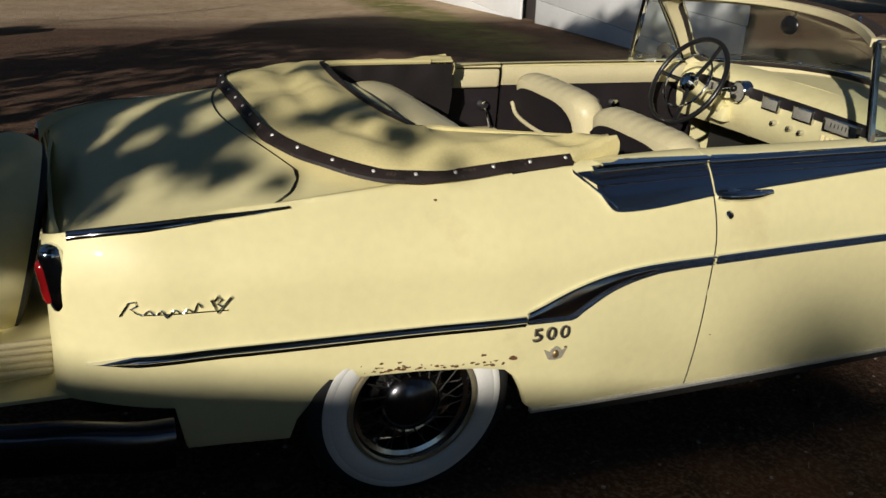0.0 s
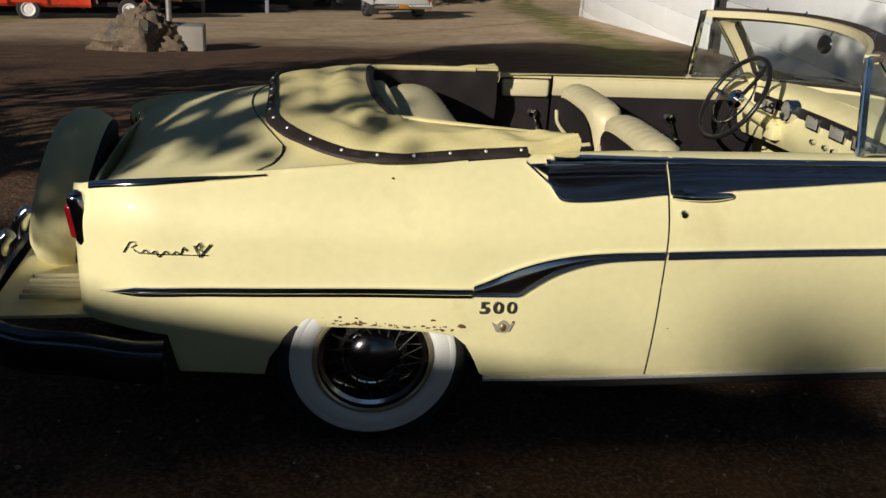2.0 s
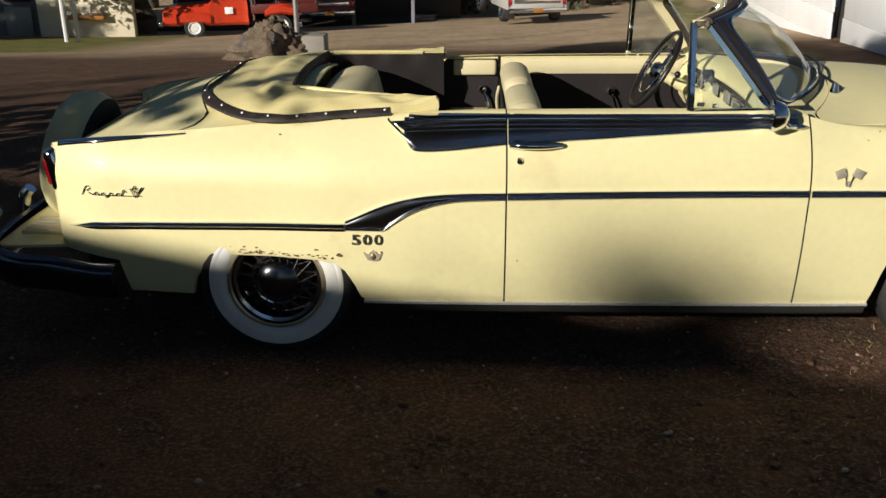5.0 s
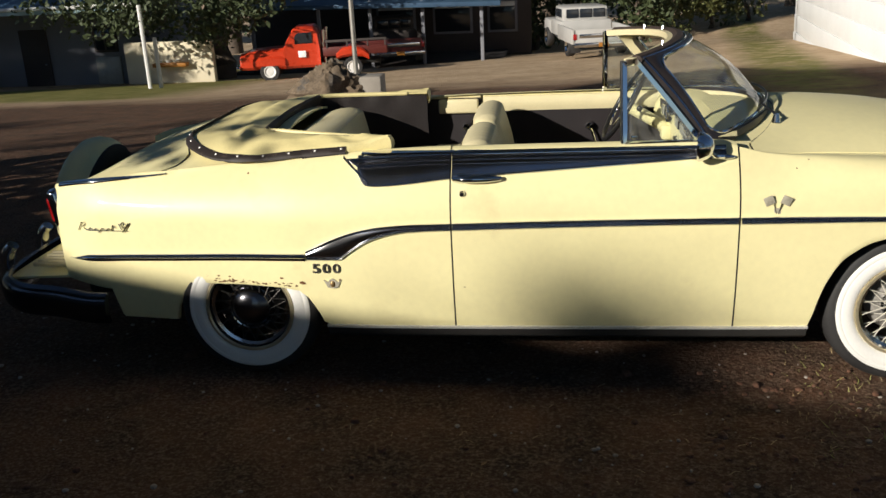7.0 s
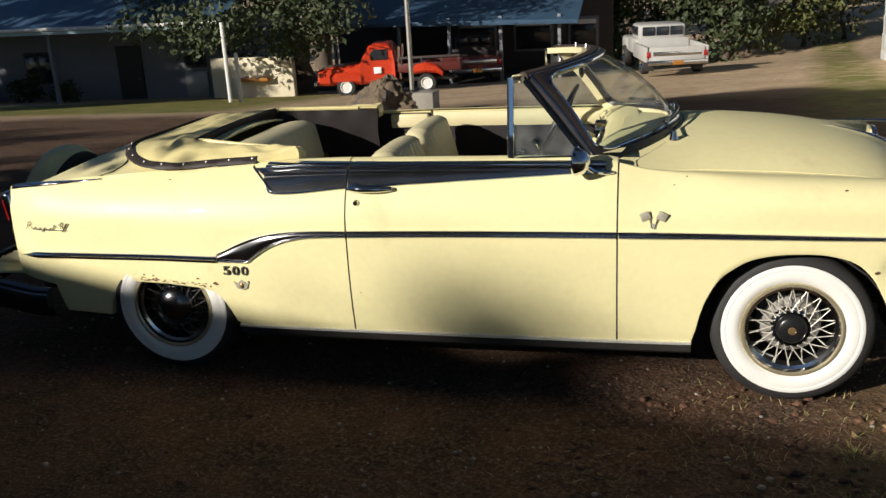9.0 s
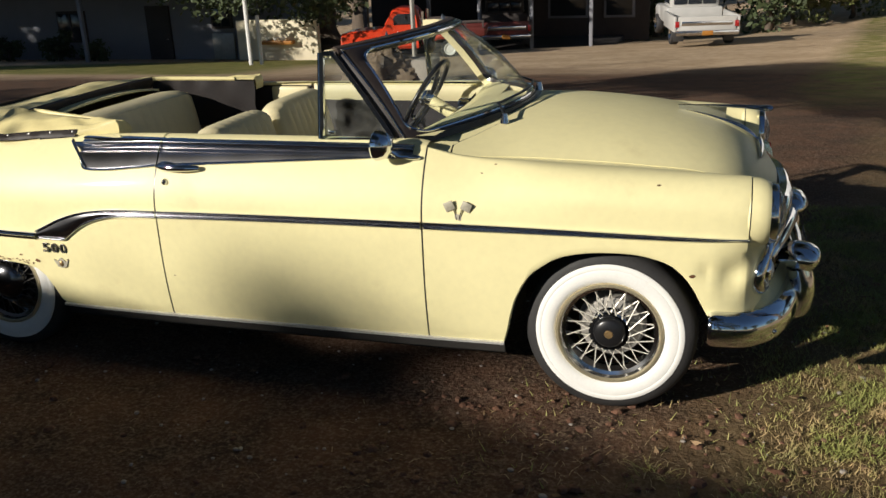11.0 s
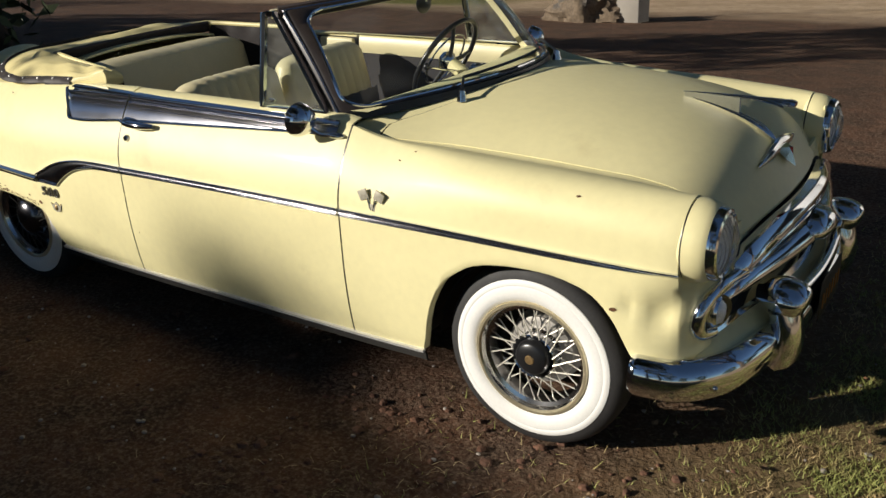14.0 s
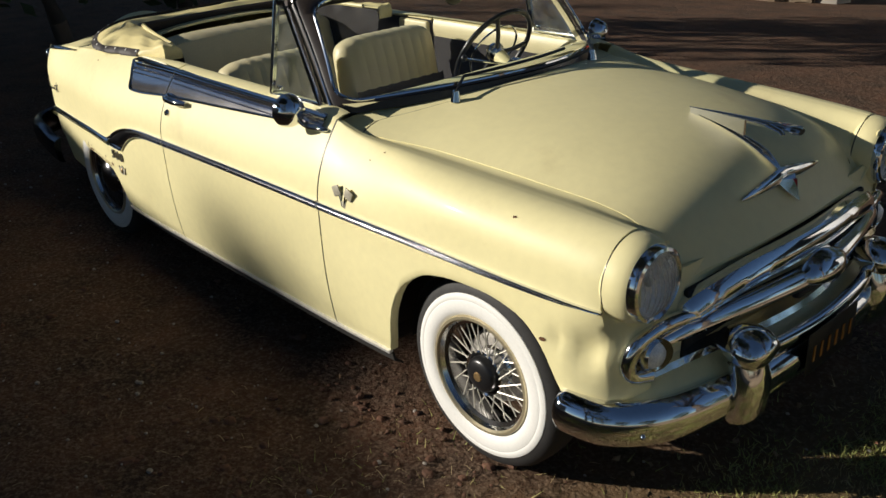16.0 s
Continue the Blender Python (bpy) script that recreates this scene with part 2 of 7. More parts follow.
def empty(name, label, category, group="", kind="", at=(0, 0, 0)):
    e = new(name)
    e.location = at
    e.empty_display_size = 0.2
    return tagged(e, label, category, group, kind)


def hard(x, pts):
    return float(np.interp(x, [p[0] for p in pts], [p[1] for p in pts]))
SPOKE = material("spoke_metal", (0.74, 0.70, 0.60), 0.4, 0.3, var=0.3)
BRASSY = material("yellowed_chrome", (0.62, 0.54, 0.36), 0.3, 0.7, var=0.2)
# darker copy of the spoke metal for the rear wheels, shade put into colour
SHADED_SPOKE = material("shaded_spoke_metal", (0.06, 0.055, 0.05), 0.5, 0.5, var=0.4)
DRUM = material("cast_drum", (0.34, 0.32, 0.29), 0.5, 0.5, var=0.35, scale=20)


# ---------------------------------------------------------------- the ground
def ground_z(x, y):
    """The yard falls away gently behind the car and rises towards the white shed."""
    s = max(0.0, min(y, 34.0) - 2.5)
    s = s - 1.2 * (1 - math.exp(-s / 1.2))
    k = max(0.0, min(1.0, (y - 5.5) / 6.5))
    rise = 0.02 * max(0.0, min(x, 16.0) - 2.4) * k * k * (3 - 2 * k) * (1 - 0.25 * max(0.0, min(1.0, (y - 12.0) / 12.0)))
    return rise - 0.0875 * s + 0.035 * (min(max(x, -8), 16) + 5) * min(1.0, max(0.0, (y - 1) / 24))


# ---------------------------------------------------------------- the convertible
half_width = smooth_table([(-1.0, 0.60), (-0.96, 0.665), (-0.9, 0.70), (-0.79, 0.745), (-0.54, 0.785), (0.0, 0.85), (0.31, 0.885), (0.98, 0.90), (2.17, 0.897), (2.6, 0.884), (3.0, 0.868), (3.2, 0.856), (3.32, 0.845), (3.385, 0.834), (3.415, 0.818), (3.438, 0.792), (3.452, 0.760)])
shoulder_z = smooth_table([(-1.0, 0.88), (-0.93, 0.905), (-0.4, 0.953), (0.0, 0.99), (0.5, 1.03), (1.0, 1.05), (2.1, 1.055), (2.3, 1.015), (2.6, 0.992), (3.0, 0.974), (3.3, 0.958), (3.45, 0.948)])
inset = smooth_table([(-1.0, 0.04), (-0.9, 0.05), (-0.4, 0.10), (0.3, 0.14), (0.5, 0.145), (1.0, 0.13), (2.1, 0.12), (2.35, 0.11), (2.7, 0.10), (3.2, 0.095), (3.45, 0.10)])
hood_edge_y = smooth_table([(2.1, 0.74), (2.24, 0.735), (2.5, 0.675), (3.0, 0.62), (3.4, 0.56), (3.6, 0.55)])
hood_edge_z = smooth_table([(2.1, 1.03), (2.24, 1.008), (2.6, 0.986), (3.0, 0.96), (3.2, 0.935), (3.3, 0.908), (3.4, 0.855), (3.47, 0.79), (3.52, 0.75)])
hood_mid_z = smooth_table([(2.1, 1.085), (2.4, 1.105), (2.6, 1.112), (2.8, 1.102), (3.0, 1.08), (3.1, 1.063), (3.2, 1.04), (3.3, 1.005), (3.38, 0.96), (3.44, 0.905), (3.48, 0.85), (3.52, 0.79)])
deck_mid_z = smooth_table([(-1.0, 0.70), (-0.93, 0.815), (-0.79, 0.925), (-0.62, 1.0), (-0.44, 1.05), (-0.25, 1.08), (0.1, 1.09)])
rear_arch = [(-0.372, 0.262), (-0.354, 0.333), (-0.302, 0.410), (-0.243, 0.451), (-0.176, 0.463), (0.0, 0.465), (0.19, 0.457), (0.267, 0.444), (0.31, 0.408), (0.347, 0.339), (0.378, 0.262)]
front_arch = [(2.485, 0.25), (2.514, 0.395), (2.566, 0.53), (2.655, 0.624), (2.775, 0.672), (2.92, 0.683), (3.05, 0.668), (3.14, 0.628), (3.2, 0.56), (3.25, 0.465), (3.27, 0.43)]
front_arch_z = smooth_table(front_arch)


def bottom_z(x):
    if rear_arch[0][0] < x < rear_arch[-1][0]:
        return max(0.262, hard(x, rear_arch))
    if front_arch[0][0] < x < front_arch[-1][0]:
        return max(0.25, front_arch_z(x))
    if x >= 3.27:
        return 0.43
    if x < -0.37:
        return 0.262 if x > -0.66 else 0.262 + 0.145 * min(1, (-0.66 - x) / 0.03) + 0.03 * min(1, (-0.66 - x) / 0.3)
    return 0.275


def side_y(x, z):
    """Half width of the flank at that length and height."""
    w, top = half_width(x), shoulder_z(x)
    if x > 3.15 and z < 0.76:
        w -= 0.065 * max(0, (x - 3.27) / 0.18) ** 1.6 * min(1, max(0, (0.76 - z) / 0.10))
        w -= 0.032 * math.exp(-((x - 3.335) / 0.045) ** 2 - ((z - 0.60) / 0.05) ** 2) - 0.016 * math.exp(-((x - 3.39) / 0.03) ** 2 - ((z - 0.585) / 0.035) ** 2)
        w -= 0.014 * math.exp(-((x - 3.25) / 0.03) ** 2 - ((z - 0.62) / 0.03) ** 2)
    if z > 0.76 and x > 2.3:
        # the front fender's crest turns into the round of the lamp housing
        b = min(1.0, (x - 2.3) / 0.6)
        b = b * b * (3 - 2 * b)
        q = min(1.0, max(0.0, (z - top + 0.128) / 0.128))
        return w - (1 - b) * inset(x) * min(1.2, (z - 0.76) / max(0.05, top - 0.76)) ** 1.9 - b * 0.128 * (1 - math.sqrt(1 - q * q))
    if z > 0.76:
        return w - inset(x) * min(1.2, (z - 0.76) / max(0.05, top - 0.76)) ** 1.9
    return w - 0.024 * max(0, (0.6 - z) / 0.3) ** 2


def hood_z(x, y):
    k = min(1.0, abs(y) / hood_edge_y(x))
    return hood_mid_z(x) - (hood_mid_z(x) - hood_edge_z(x)) * (0.72 * k**2 + 0.28 * k**4)


def deck_z(x, y):
    edge = shoulder_z(x) + 0.012 - 0.035 * max(0, min(1, (-0.5 - x) / 0.4))
    return deck_mid_z(x) + (edge - deck_mid_z(x)) * min(1, abs(y) / 0.66) ** 2.6


def lid_w(x):
    """Half width of the deck lid and of the panel before it."""
    x = min(x, -0.3)
    return side_y(x, shoulder_z(x)) - 0.020


def columns(x0, x1, step=0.035, extra=()):
    n = max(2, int(round((x1 - x0) / step)))
    xs = {round(x0 + (x1 - x0) * i / n, 4) for i in range(n + 1)}
    for e in extra:
        if x0 < e < x1:
            xs.add(round(e, 4))
    xs = sorted(xs)
    keep = [xs[0]]
    for x in xs[1:]:
        if x - keep[-1] > 0.004:
            keep.append(x)
    return keep


def arch_extra(arch):
    return [hard_x for a, b in zip(arch[:-1], arch[1:]) for hard_x in (a[0], (a[0] + b[0]) / 2)]


def hood_rear(v):
    """Where the hood's rear edge lies across the car, its corners rounded."""
    a = abs(v)
    return 2.455 - 0.21 * (min(a, 0.88) / 0.88) ** 2.3 + 0.012 * max(0.0, (a - 0.88) / 0.12) ** 2


def hood_station(x):
    """The hood's own station whose swept-back edge lies at that length."""
    a, b = x, x + 0.08
    for _ in range(24):
        c = (a + b) / 2
        a, b = (c, b) if c - 0.075 * max(0.0, (c - 3.2) / 0.315) ** 2 < x else (a, c)
    return min(3.515, a)


LAMP_Y, LAMP_Z = 0.712, 0.820


def tuck(p):
    """Draws the fender's skin in under the lamp housing."""
    x, y, z = p
    if x < 3.386:
        return p
    dy, dz = -y - LAMP_Y, z - LAMP_Z
    r = math.hypot(dy, dz)
    if r > 0.17 or r < 1e-4:
        return p
    k = min(1.0, (0.17 - r) / 0.03) * min(1.0, (x - 3.386) / 0.004)
    q = (r * (1 - k) + min(r, 0.098) * k) / r
    return (x, -(LAMP_Y + dy * q), LAMP_Z + dz * q)


def flank(x0, x1, rows=26, crest=0.0, step=0.035):
    """The flank of one side between two lengths, from the sill up over the shoulder by crest metres."""
    out = []
    for x in columns(x0, x1, step, arch_extra(rear_arch) + arch_extra(front_arch) + [3.385, 3.392]):
        zb, zt = bottom_z(x), shoulder_z(x)
        col = [(x, -(side_y(x, zb) - 0.022), zb), (x, -(side_y(x, zb) - 0.004), zb - 0.001)]
        for j in range(rows + 1):
            u = 1 - (1 - j / rows) ** 1.6 if crest == "front" else j / rows
            z = zb + 0.008 + (zt - zb - 0.008) * u
            col.append((x, -side_y(x, z), z))
        y = side_y(x, zt)
        if crest == "front":
            xn = hood_station(x)
            ye, ze = hood_edge_y(xn) - 0.004, hood_edge_z(xn) - 0.0008
            m0 = min(0.06, 0.012 + 0.15 * (x - 2.175)) * max(0.12, min(1, (2.9 - x) / 0.6))
            m1 = min(0.05, 0.008 + 0.12 * (x - 2.175))
            for j in range(1, 13):
                k = j / 12
                z = zt * (2 * k**3 - 3 * k**2 + 1) + m0 * (k**3 - 2 * k**2 + k) + ze * (3 * k**2 - 2 * k**3) + m1 * (k**3 - k**2)
                col.append((x, -(y + (ye - y) * k), z))
        elif crest:
            for j in range(1, 5):
                k = j / 4
                col.append((x, -(y - crest * k), zt + crest * 0.25 * math.sin(k * math.pi / 2)))
        out.append([tuck(p) for p in col] if crest == "front" else col)
    return out


INWARD_R = lambda p: Vector((0, 1, -0.15)).normalized()


def build_convertible():
    car = empty("convertible_car", "cream yellow vintage convertible with brown side trim and folded top", "car")

    # flanks, each side: rear quarter, door, front fender
    def quarter():
        out = []
        for x in columns(-0.985, 0.968, 0.03, arch_extra(rear_arch) + [-0.662, -0.675, -0.69]):
            zb, zt = bottom_z(x), shoulder_z(x)
            y = side_y(x, zt)
            col = [(x, -(side_y(x, zb) - 0.022), zb), (x, -(side_y(x, zb) - 0.004), zb - 0.001)]
            col += [(x, -side_y(x, zb + 0.008 + (zt - zb - 0.008) * j / 26), zb + 0.008 + (zt - zb - 0.008) * j / 26) for j in range(27)]
            yi = lid_w(x) + 0.006 if x < 0.12 else max(lid_w(x) + 0.006, 0.715 * min(1, 0.97 + 0.03 * (x - 0.12) / 0.2))
            for j in range(1, 6):
                k = j / 5
                yy = y + (yi - y) * k
                zz = zt + (deck_z(x, yi) - zt) * k if x < -0.3 else zt + 0.014 * math.sin(k * math.pi * 0.6)
                col.append((x, -yy, zz))
            out.append(col)
        return thick(out, 0.012, INWARD_R)

    q = quarter()
    qr = part("rear_quarter_panel", q, PAINT, car)
    part("rear_quarter_panel", mirrored(q), PAINT, car)
    d = thick(flank(0.975, 2.168, crest=0.05), 0.012, INWARD_R)
    door_r = part("door", d, PAINT, car)
    door_l = part("door", mirrored(d), PAINT, car)
    f = thick(flank(2.175, 3.452, crest="front", step=0.03), 0.012, INWARD_R)
    fender_r = part("front_fender", f, PAINT, car, "cream yellow fender with a dent before the wheel")
    part("front_fender", mirrored(f), PAINT, car)

    # black strips in the door gaps stand for the shade inside them
    for x0 in (0.9715, 2.1715):
        gap_strip = tube([(x0, -(side_y(x0, z) - 0.0055), z) for z in np.linspace(0.275, shoulder_z(x0), 26)], 0.0052, 6)
        part("door_seal", gap_strip, BLACK, car, "black strip that darkens the panel gap")
        part("door_seal", mirrored(gap_strip), BLACK, car, "black strip that darkens the panel gap")
    # hood
    rows = []
    ny = 34
    for i in range(37):
        s = i / 36
        row = []
        for j in range(ny + 1):
            v = 2 * j / ny - 1
            xr = hood_rear(v)
            x_nom = xr + (3.515 - xr) * s
            y = v * (hood_edge_y(x_nom) - 0.002)
            nose = max(0, (x_nom - 3.2) / 0.315)
            row.append((x_nom - 0.075 * nose**2 * v * v, y, hood_z(x_nom, y)))
        rows.append(row)
    hood = part("hood", thick(rows, 0.012, lambda p: Vector((-0.2, 0, -1)).normalized()), PAINT, car)
    # black strip that darkens the gap behind the hood
    seam = []
    for k in range(41):
        v = 2 * k / 40 - 1
        x = hood_rear(v) - 0.003
        seam.append((x, v * 0.735, hood_z(x, v * 0.735) - 0.004))
    part("hood_seal", tube(seam, 0.0045, 6), BLACK, hood, "black seam at the hood's rear edge")
    # cowl, from the hood's rear edge back under the windscreen to the dash
    rows = []
    for i in range(9):
        s = i / 8
        row = []
        for j in range(ny + 1):
            v = 2 * j / ny - 1
            xf = hood_rear(v) - 0.006
            xb = 2.16 - 0.03 * v * v
            x = xf + (xb - xf) * s
            y = v * 0.735
            row.append((x, y, hood_z(x, y) - 0.003))
        rows.append(row)
    part("cowl", thick(rows, 0.012, lambda p: Vector((0, 0, -1))), PAINT, car)

    # deck lid and the panel round it, with a rounded corner to the seam
    def seam_x(v):
        a = abs(v)
        return -0.425 + 0.20 * min(a, 0.8) ** 2 - 0.09 * max(0, (a - 0.8) / 0.2) ** 2

    # black strips along the lid's gap, in place of its shade
    part("deck_seal", tube([(seam_x(v) - 0.0035, lid_w(seam_x(v)) * v, deck_z(seam_x(v), lid_w(seam_x(v)) * v) - 0.0055) for v in np.linspace(-1, 1, 61)], 0.0048, 6), BLACK, car, "black strip that darkens the panel gap")
    for sg in (-1, 1):
        part("deck_seal", tube([(x, sg * (lid_w(x) + 0.003), deck_z(x, lid_w(x)) - 0.007) for x in np.linspace(-0.39, -0.95, 24)], 0.0045, 6), BLACK, car, "black strip that darkens the panel gap")
    rows = []
    for i in range(25):
        s = i / 24
        row = []
        for j in range(29):
            v = 2 * j / 28 - 1
            xf = seam_x(v) - 0.007
            x = xf + (-0.965 - xf) * s
            x = x + 0.02 * v * v * s
            y = v * lid_w(x)
            row.append((x, y, deck_z(x, y)))
        rows.append(row)
    part("deck_lid", thick(rows, 0.012, lambda p: Vector((0.1, 0, -1)).normalized()), PAINT, car)
    rows = []
    for i in range(9):
        s = i / 8
        row = []
        for j in range(29):
            v = 2 * j / 28 - 1
            xf = seam_x(v)
            x = 0.12 + (xf - 0.12) * s
            y = v * (lid_w(x) + 0.002)
            row.append((x, y, deck_z(x, y) - 0.004))
        rows.append(row)
    part("rear_tulip_panel", thick(rows, 0.012, lambda p: Vector((0, 0, -1))), PAINT, car)
    # tail panel
    rows = []
    for i in range(9):
        z = 0.44 + 0.40 * i / 8
        rows.append([(-0.965 - 0.03 * math.sin(math.pi * i / 8) + 0.05 * (2 * j / 20 - 1) ** 4, 0.64 * (2 * j / 20 - 1), z) for j in range(21)])
    part("tail_panel", thick(rows, 0.012, lambda p: Vector((1, 0, 0))), PAINT, car)
    # front valance behind the grille
    rows = []
    for i in range(11):
        z = 0.44 + 0.36 * i / 10
        rows.append([(3.455 + 0.02 * math.cos(math.pi * (i / 10 - 0.5)) - 0.035 * (2 * j / 24 - 1) ** 4, 0.725 * (2 * j / 24 - 1), z) for j in range(25)])
    part("front_valance", thick(rows, 0.012, lambda p: Vector((-1, 0, 0))), PAINT, car)
    # floor, firewall, inner wheel housings
    part("floor_pan", box(1.95, 1.62, 0.05, 0.01, (1.40, 0, 0.31)), CARPET, car)
    part("underbody", join(box(1.95, 1.5, 0.08, 0.02, (1.40, 0, 0.255)), box(1.3, 1.1, 0.10, 0.02, (-0.2, 0, 0.36)), box(0.06, 1.6, 0.62, 0.01, (2.35, 0, 0.62)), box(0.9, 1.2, 0.35, 0.02, (-0.45, 0, 0.5)), box(0.95, 1.05, 0.4, 0.02, (2.95, 0, 0.55))), DARKMETAL, car)
    for x in (0.0, 2.896):
        for sy in (1, -1):
            rows = []
            for i in range(13):
                a = math.pi * i / 12
                rows.append([(x + 0.40 * math.cos(a), sy * yy, 0.30 + 0.37 * math.sin(a) * (0.62 if x < 1 else 1.0)) for yy in (0.50, 0.765)])
            part("wheel_housing", thick(rows, 0.01, lambda p: Vector((0, 0, 1))), DARKMETAL, car)
    return car, door_r, door_l


car, door_r, door_l = build_convertible()


# wheels: whitewall tyres on wire spokes
def build_wheel(parent, x, side):
    R, w = 0.336, 0.085
    hub = new("wheel")
    hub.parent = parent
    hub.location = (x, side * (0.735 if x < 1 else 0.74), R - 0.006)
    if side > 0:
        hub.rotation_euler = (0, 0, math.pi)
    tyre = revolve([(0.20, 0.06), (0.215, 0.078), (0.25, w), (0.29, 0.084), (0.318, 0.07), (0.332, 0.05), (R, 0.02), (R, -0.02), (0.333, -0.052), (0.322, -0.070), (0.30, -0.080), (0.25, -w), (0.215, -0.078), (0.20, -0.06)], 64)
    part("tyre", tyre, RUBBER, hub)
    ww = revolve([(0.203, -0.064), (0.212, -0.079), (0.224, -0.0870), (0.240, -0.0895), (0.262, -0.0890), (0.267, -0.0872), (0.270, -0.0885), (0.282, -0.0862), (0.288, -0.0835), (0.290, -0.078)], 72)
    part("whitewall", ww, WHITEWALL, hub)
    rim = revolve([(0.210, -0.074), (0.204, -0.082), (0.196, -0.080), (0.188, -0.062), (0.174, -0.056), (0.170, -0.02), (0.168, 0.01), (0.186, 0.04), (0.205, 0.07)], 72)
    part("rim", rim, OLD_CHROME, hub)
    part("rim_ring", revolve([(0.212, -0.076), (0.208, -0.0865), (0.199, -0.0875), (0.193, -0.080)], 72), BRASSY, hub, "yellowed rim ring")
    # the rear drum gets a darker material in place of the fender's shade
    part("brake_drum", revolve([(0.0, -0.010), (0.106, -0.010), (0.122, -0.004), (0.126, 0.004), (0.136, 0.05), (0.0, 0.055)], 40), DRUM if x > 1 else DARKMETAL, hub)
    for i in range(18):
        a = 2 * math.pi * (i + 0.5) / 18
        for lean, r0, y0 in ((0.36, 0.076, -0.066), (-0.36, 0.072, -0.036)):
            p0 = (r0 * math.cos(a), y0, r0 * math.sin(a))
            p1 = (0.174 * math.cos(a + lean), -0.052 if lean > 0 else -0.026, 0.174 * math.sin(a + lean))
            part("spoke", tube([p0, p1], 0.0025, 5), SPOKE if x > 1 else SHADED_SPOKE, hub)
    if x < 1:
        dome = part("wheel_dome", revolve([(0.0, -0.098), (0.03, -0.096), (0.06, -0.088), (0.085, -0.074), (0.100, -0.056), (0.104, -0.040)], 48), DARKENED_CHROME, hub, "chrome dome, darkened as in shade")
        part("dome_ring", revolve([(0.102, -0.052), (0.108, -0.054), (0.111, -0.046), (0.108, -0.038)], 48), OLD_CHROME, dome)
        return hub
    part("hub_shell", revolve([(0.0, -0.050), (0.062, -0.052), (0.078, -0.066), (0.082, -0.062), (0.077, -0.044), (0.074, -0.020), (0.086, -0.004)], 40), CHROME, hub)
    cap = part("hub_cap", revolve([(0.0, -0.090), (0.020, -0.090), (0.050, -0.086), (0.060, -0.078), (0.064, -0.062), (0.060, -0.048)], 40), BLACK, hub)
    part("medallion", revolve([(0.0, -0.0935), (0.015, -0.093), (0.018, -0.089)], 24), GOLD, cap)
    return hub


for wx in (0.0, 2.896):
    for sd in (-1, 1):
        build_wheel(car, wx, sd)


# side trim, on both sides, as pieces that follow the flank
def on_flank(x, z, proud=0.0):
    return (x, -(side_y(x, z) + proud), z)


def band(x0, x1, low, high, proud=0.008, n=40, m=4, soft=0.4):
    """A raised strip on the flank between two height curves."""
    rows = []
    for i in range(n + 1):
        x = x0 + (x1 - x0) * i / n
        a, b = low(x), high(x)
        row = [on_flank(x, a, 0.0)]
        for j in range(m + 1):
            k = j / m
            row.append(on_flank(x, a + (b - a) * (0.04 + 0.92 * k), proud * (1 - soft * abs(2 * k - 1) ** 2)))
        row.append(on_flank(x, b, 0.0))
        rows.append(row)
    return sheet(rows)


def both_sides(name, geo, mat, label=""):
    part(name, geo, mat, car, label)
    part(name, mirrored(geo), mat, car, label)


tip = lambda x: min(1.0, max(0.02, (x + 0.905) / 0.12))
spear_mid = smooth_table([(-0.91, 0.553), (-0.8, 0.563), (-0.33, 0.587), (0.25, 0.606), (0.5, 0.610)])
both_sides("side_spear", band(-0.895, 0.312, lambda x: spear_mid(x) - 0.016 * tip(x), lambda x: spear_mid(x) + 0.014 * tip(x), 0.011), STEEL)
both_sides("spear_chrome", band(-0.905, 0.312, lambda x: spear_mid(x) - 0.008 * tip(x), lambda x: spear_mid(x) + 0.019 * tip(x), 0.016, soft=0.8), CHROME, "rounded chrome strip")
arc_top = smooth_table([(0.305, 0.632), (0.36, 0.656), (0.436, 0.691), (0.51, 0.718), (0.589, 0.738), (0.68, 0.752), (0.762, 0.758), (0.98, 0.763), (2.17, 0.775), (2.75, 0.768), (3.2, 0.757), (3.39, 0.752)])
arc_low = smooth_table([(0.305, 0.598), (0.40, 0.598), (0.468, 0.598), (0.50, 0.620), (0.589, 0.676), (0.66, 0.703), (0.741, 0.721), (0.86, 0.730), (0.98, 0.733), (2.17, 0.748), (2.75, 0.746), (3.2, 0.742), (3.39, 0.748)])
for a, b in ((0.318, 0.969), (0.977, 2.167), (2.177, 3.39)):
    both_sides("sweep_trim", band(a, b, lambda x: arc_low(x) + 0.004, lambda x: arc_top(x) - 0.006, 0.009, soft=0.9), STEEL)
    both_sides("sweep_chrome", band(a, b, lambda x: arc_top(x) - 0.008, lambda x: arc_top(x) + 0.002, 0.014), CHROME, "thin chrome strip")
    both_sides("sweep_chrome_lower", band(a, b, lambda x: arc_low(x) - 0.001, lambda x: arc_low(x) + 0.005, 0.012), CHROME, "thin chrome strip")
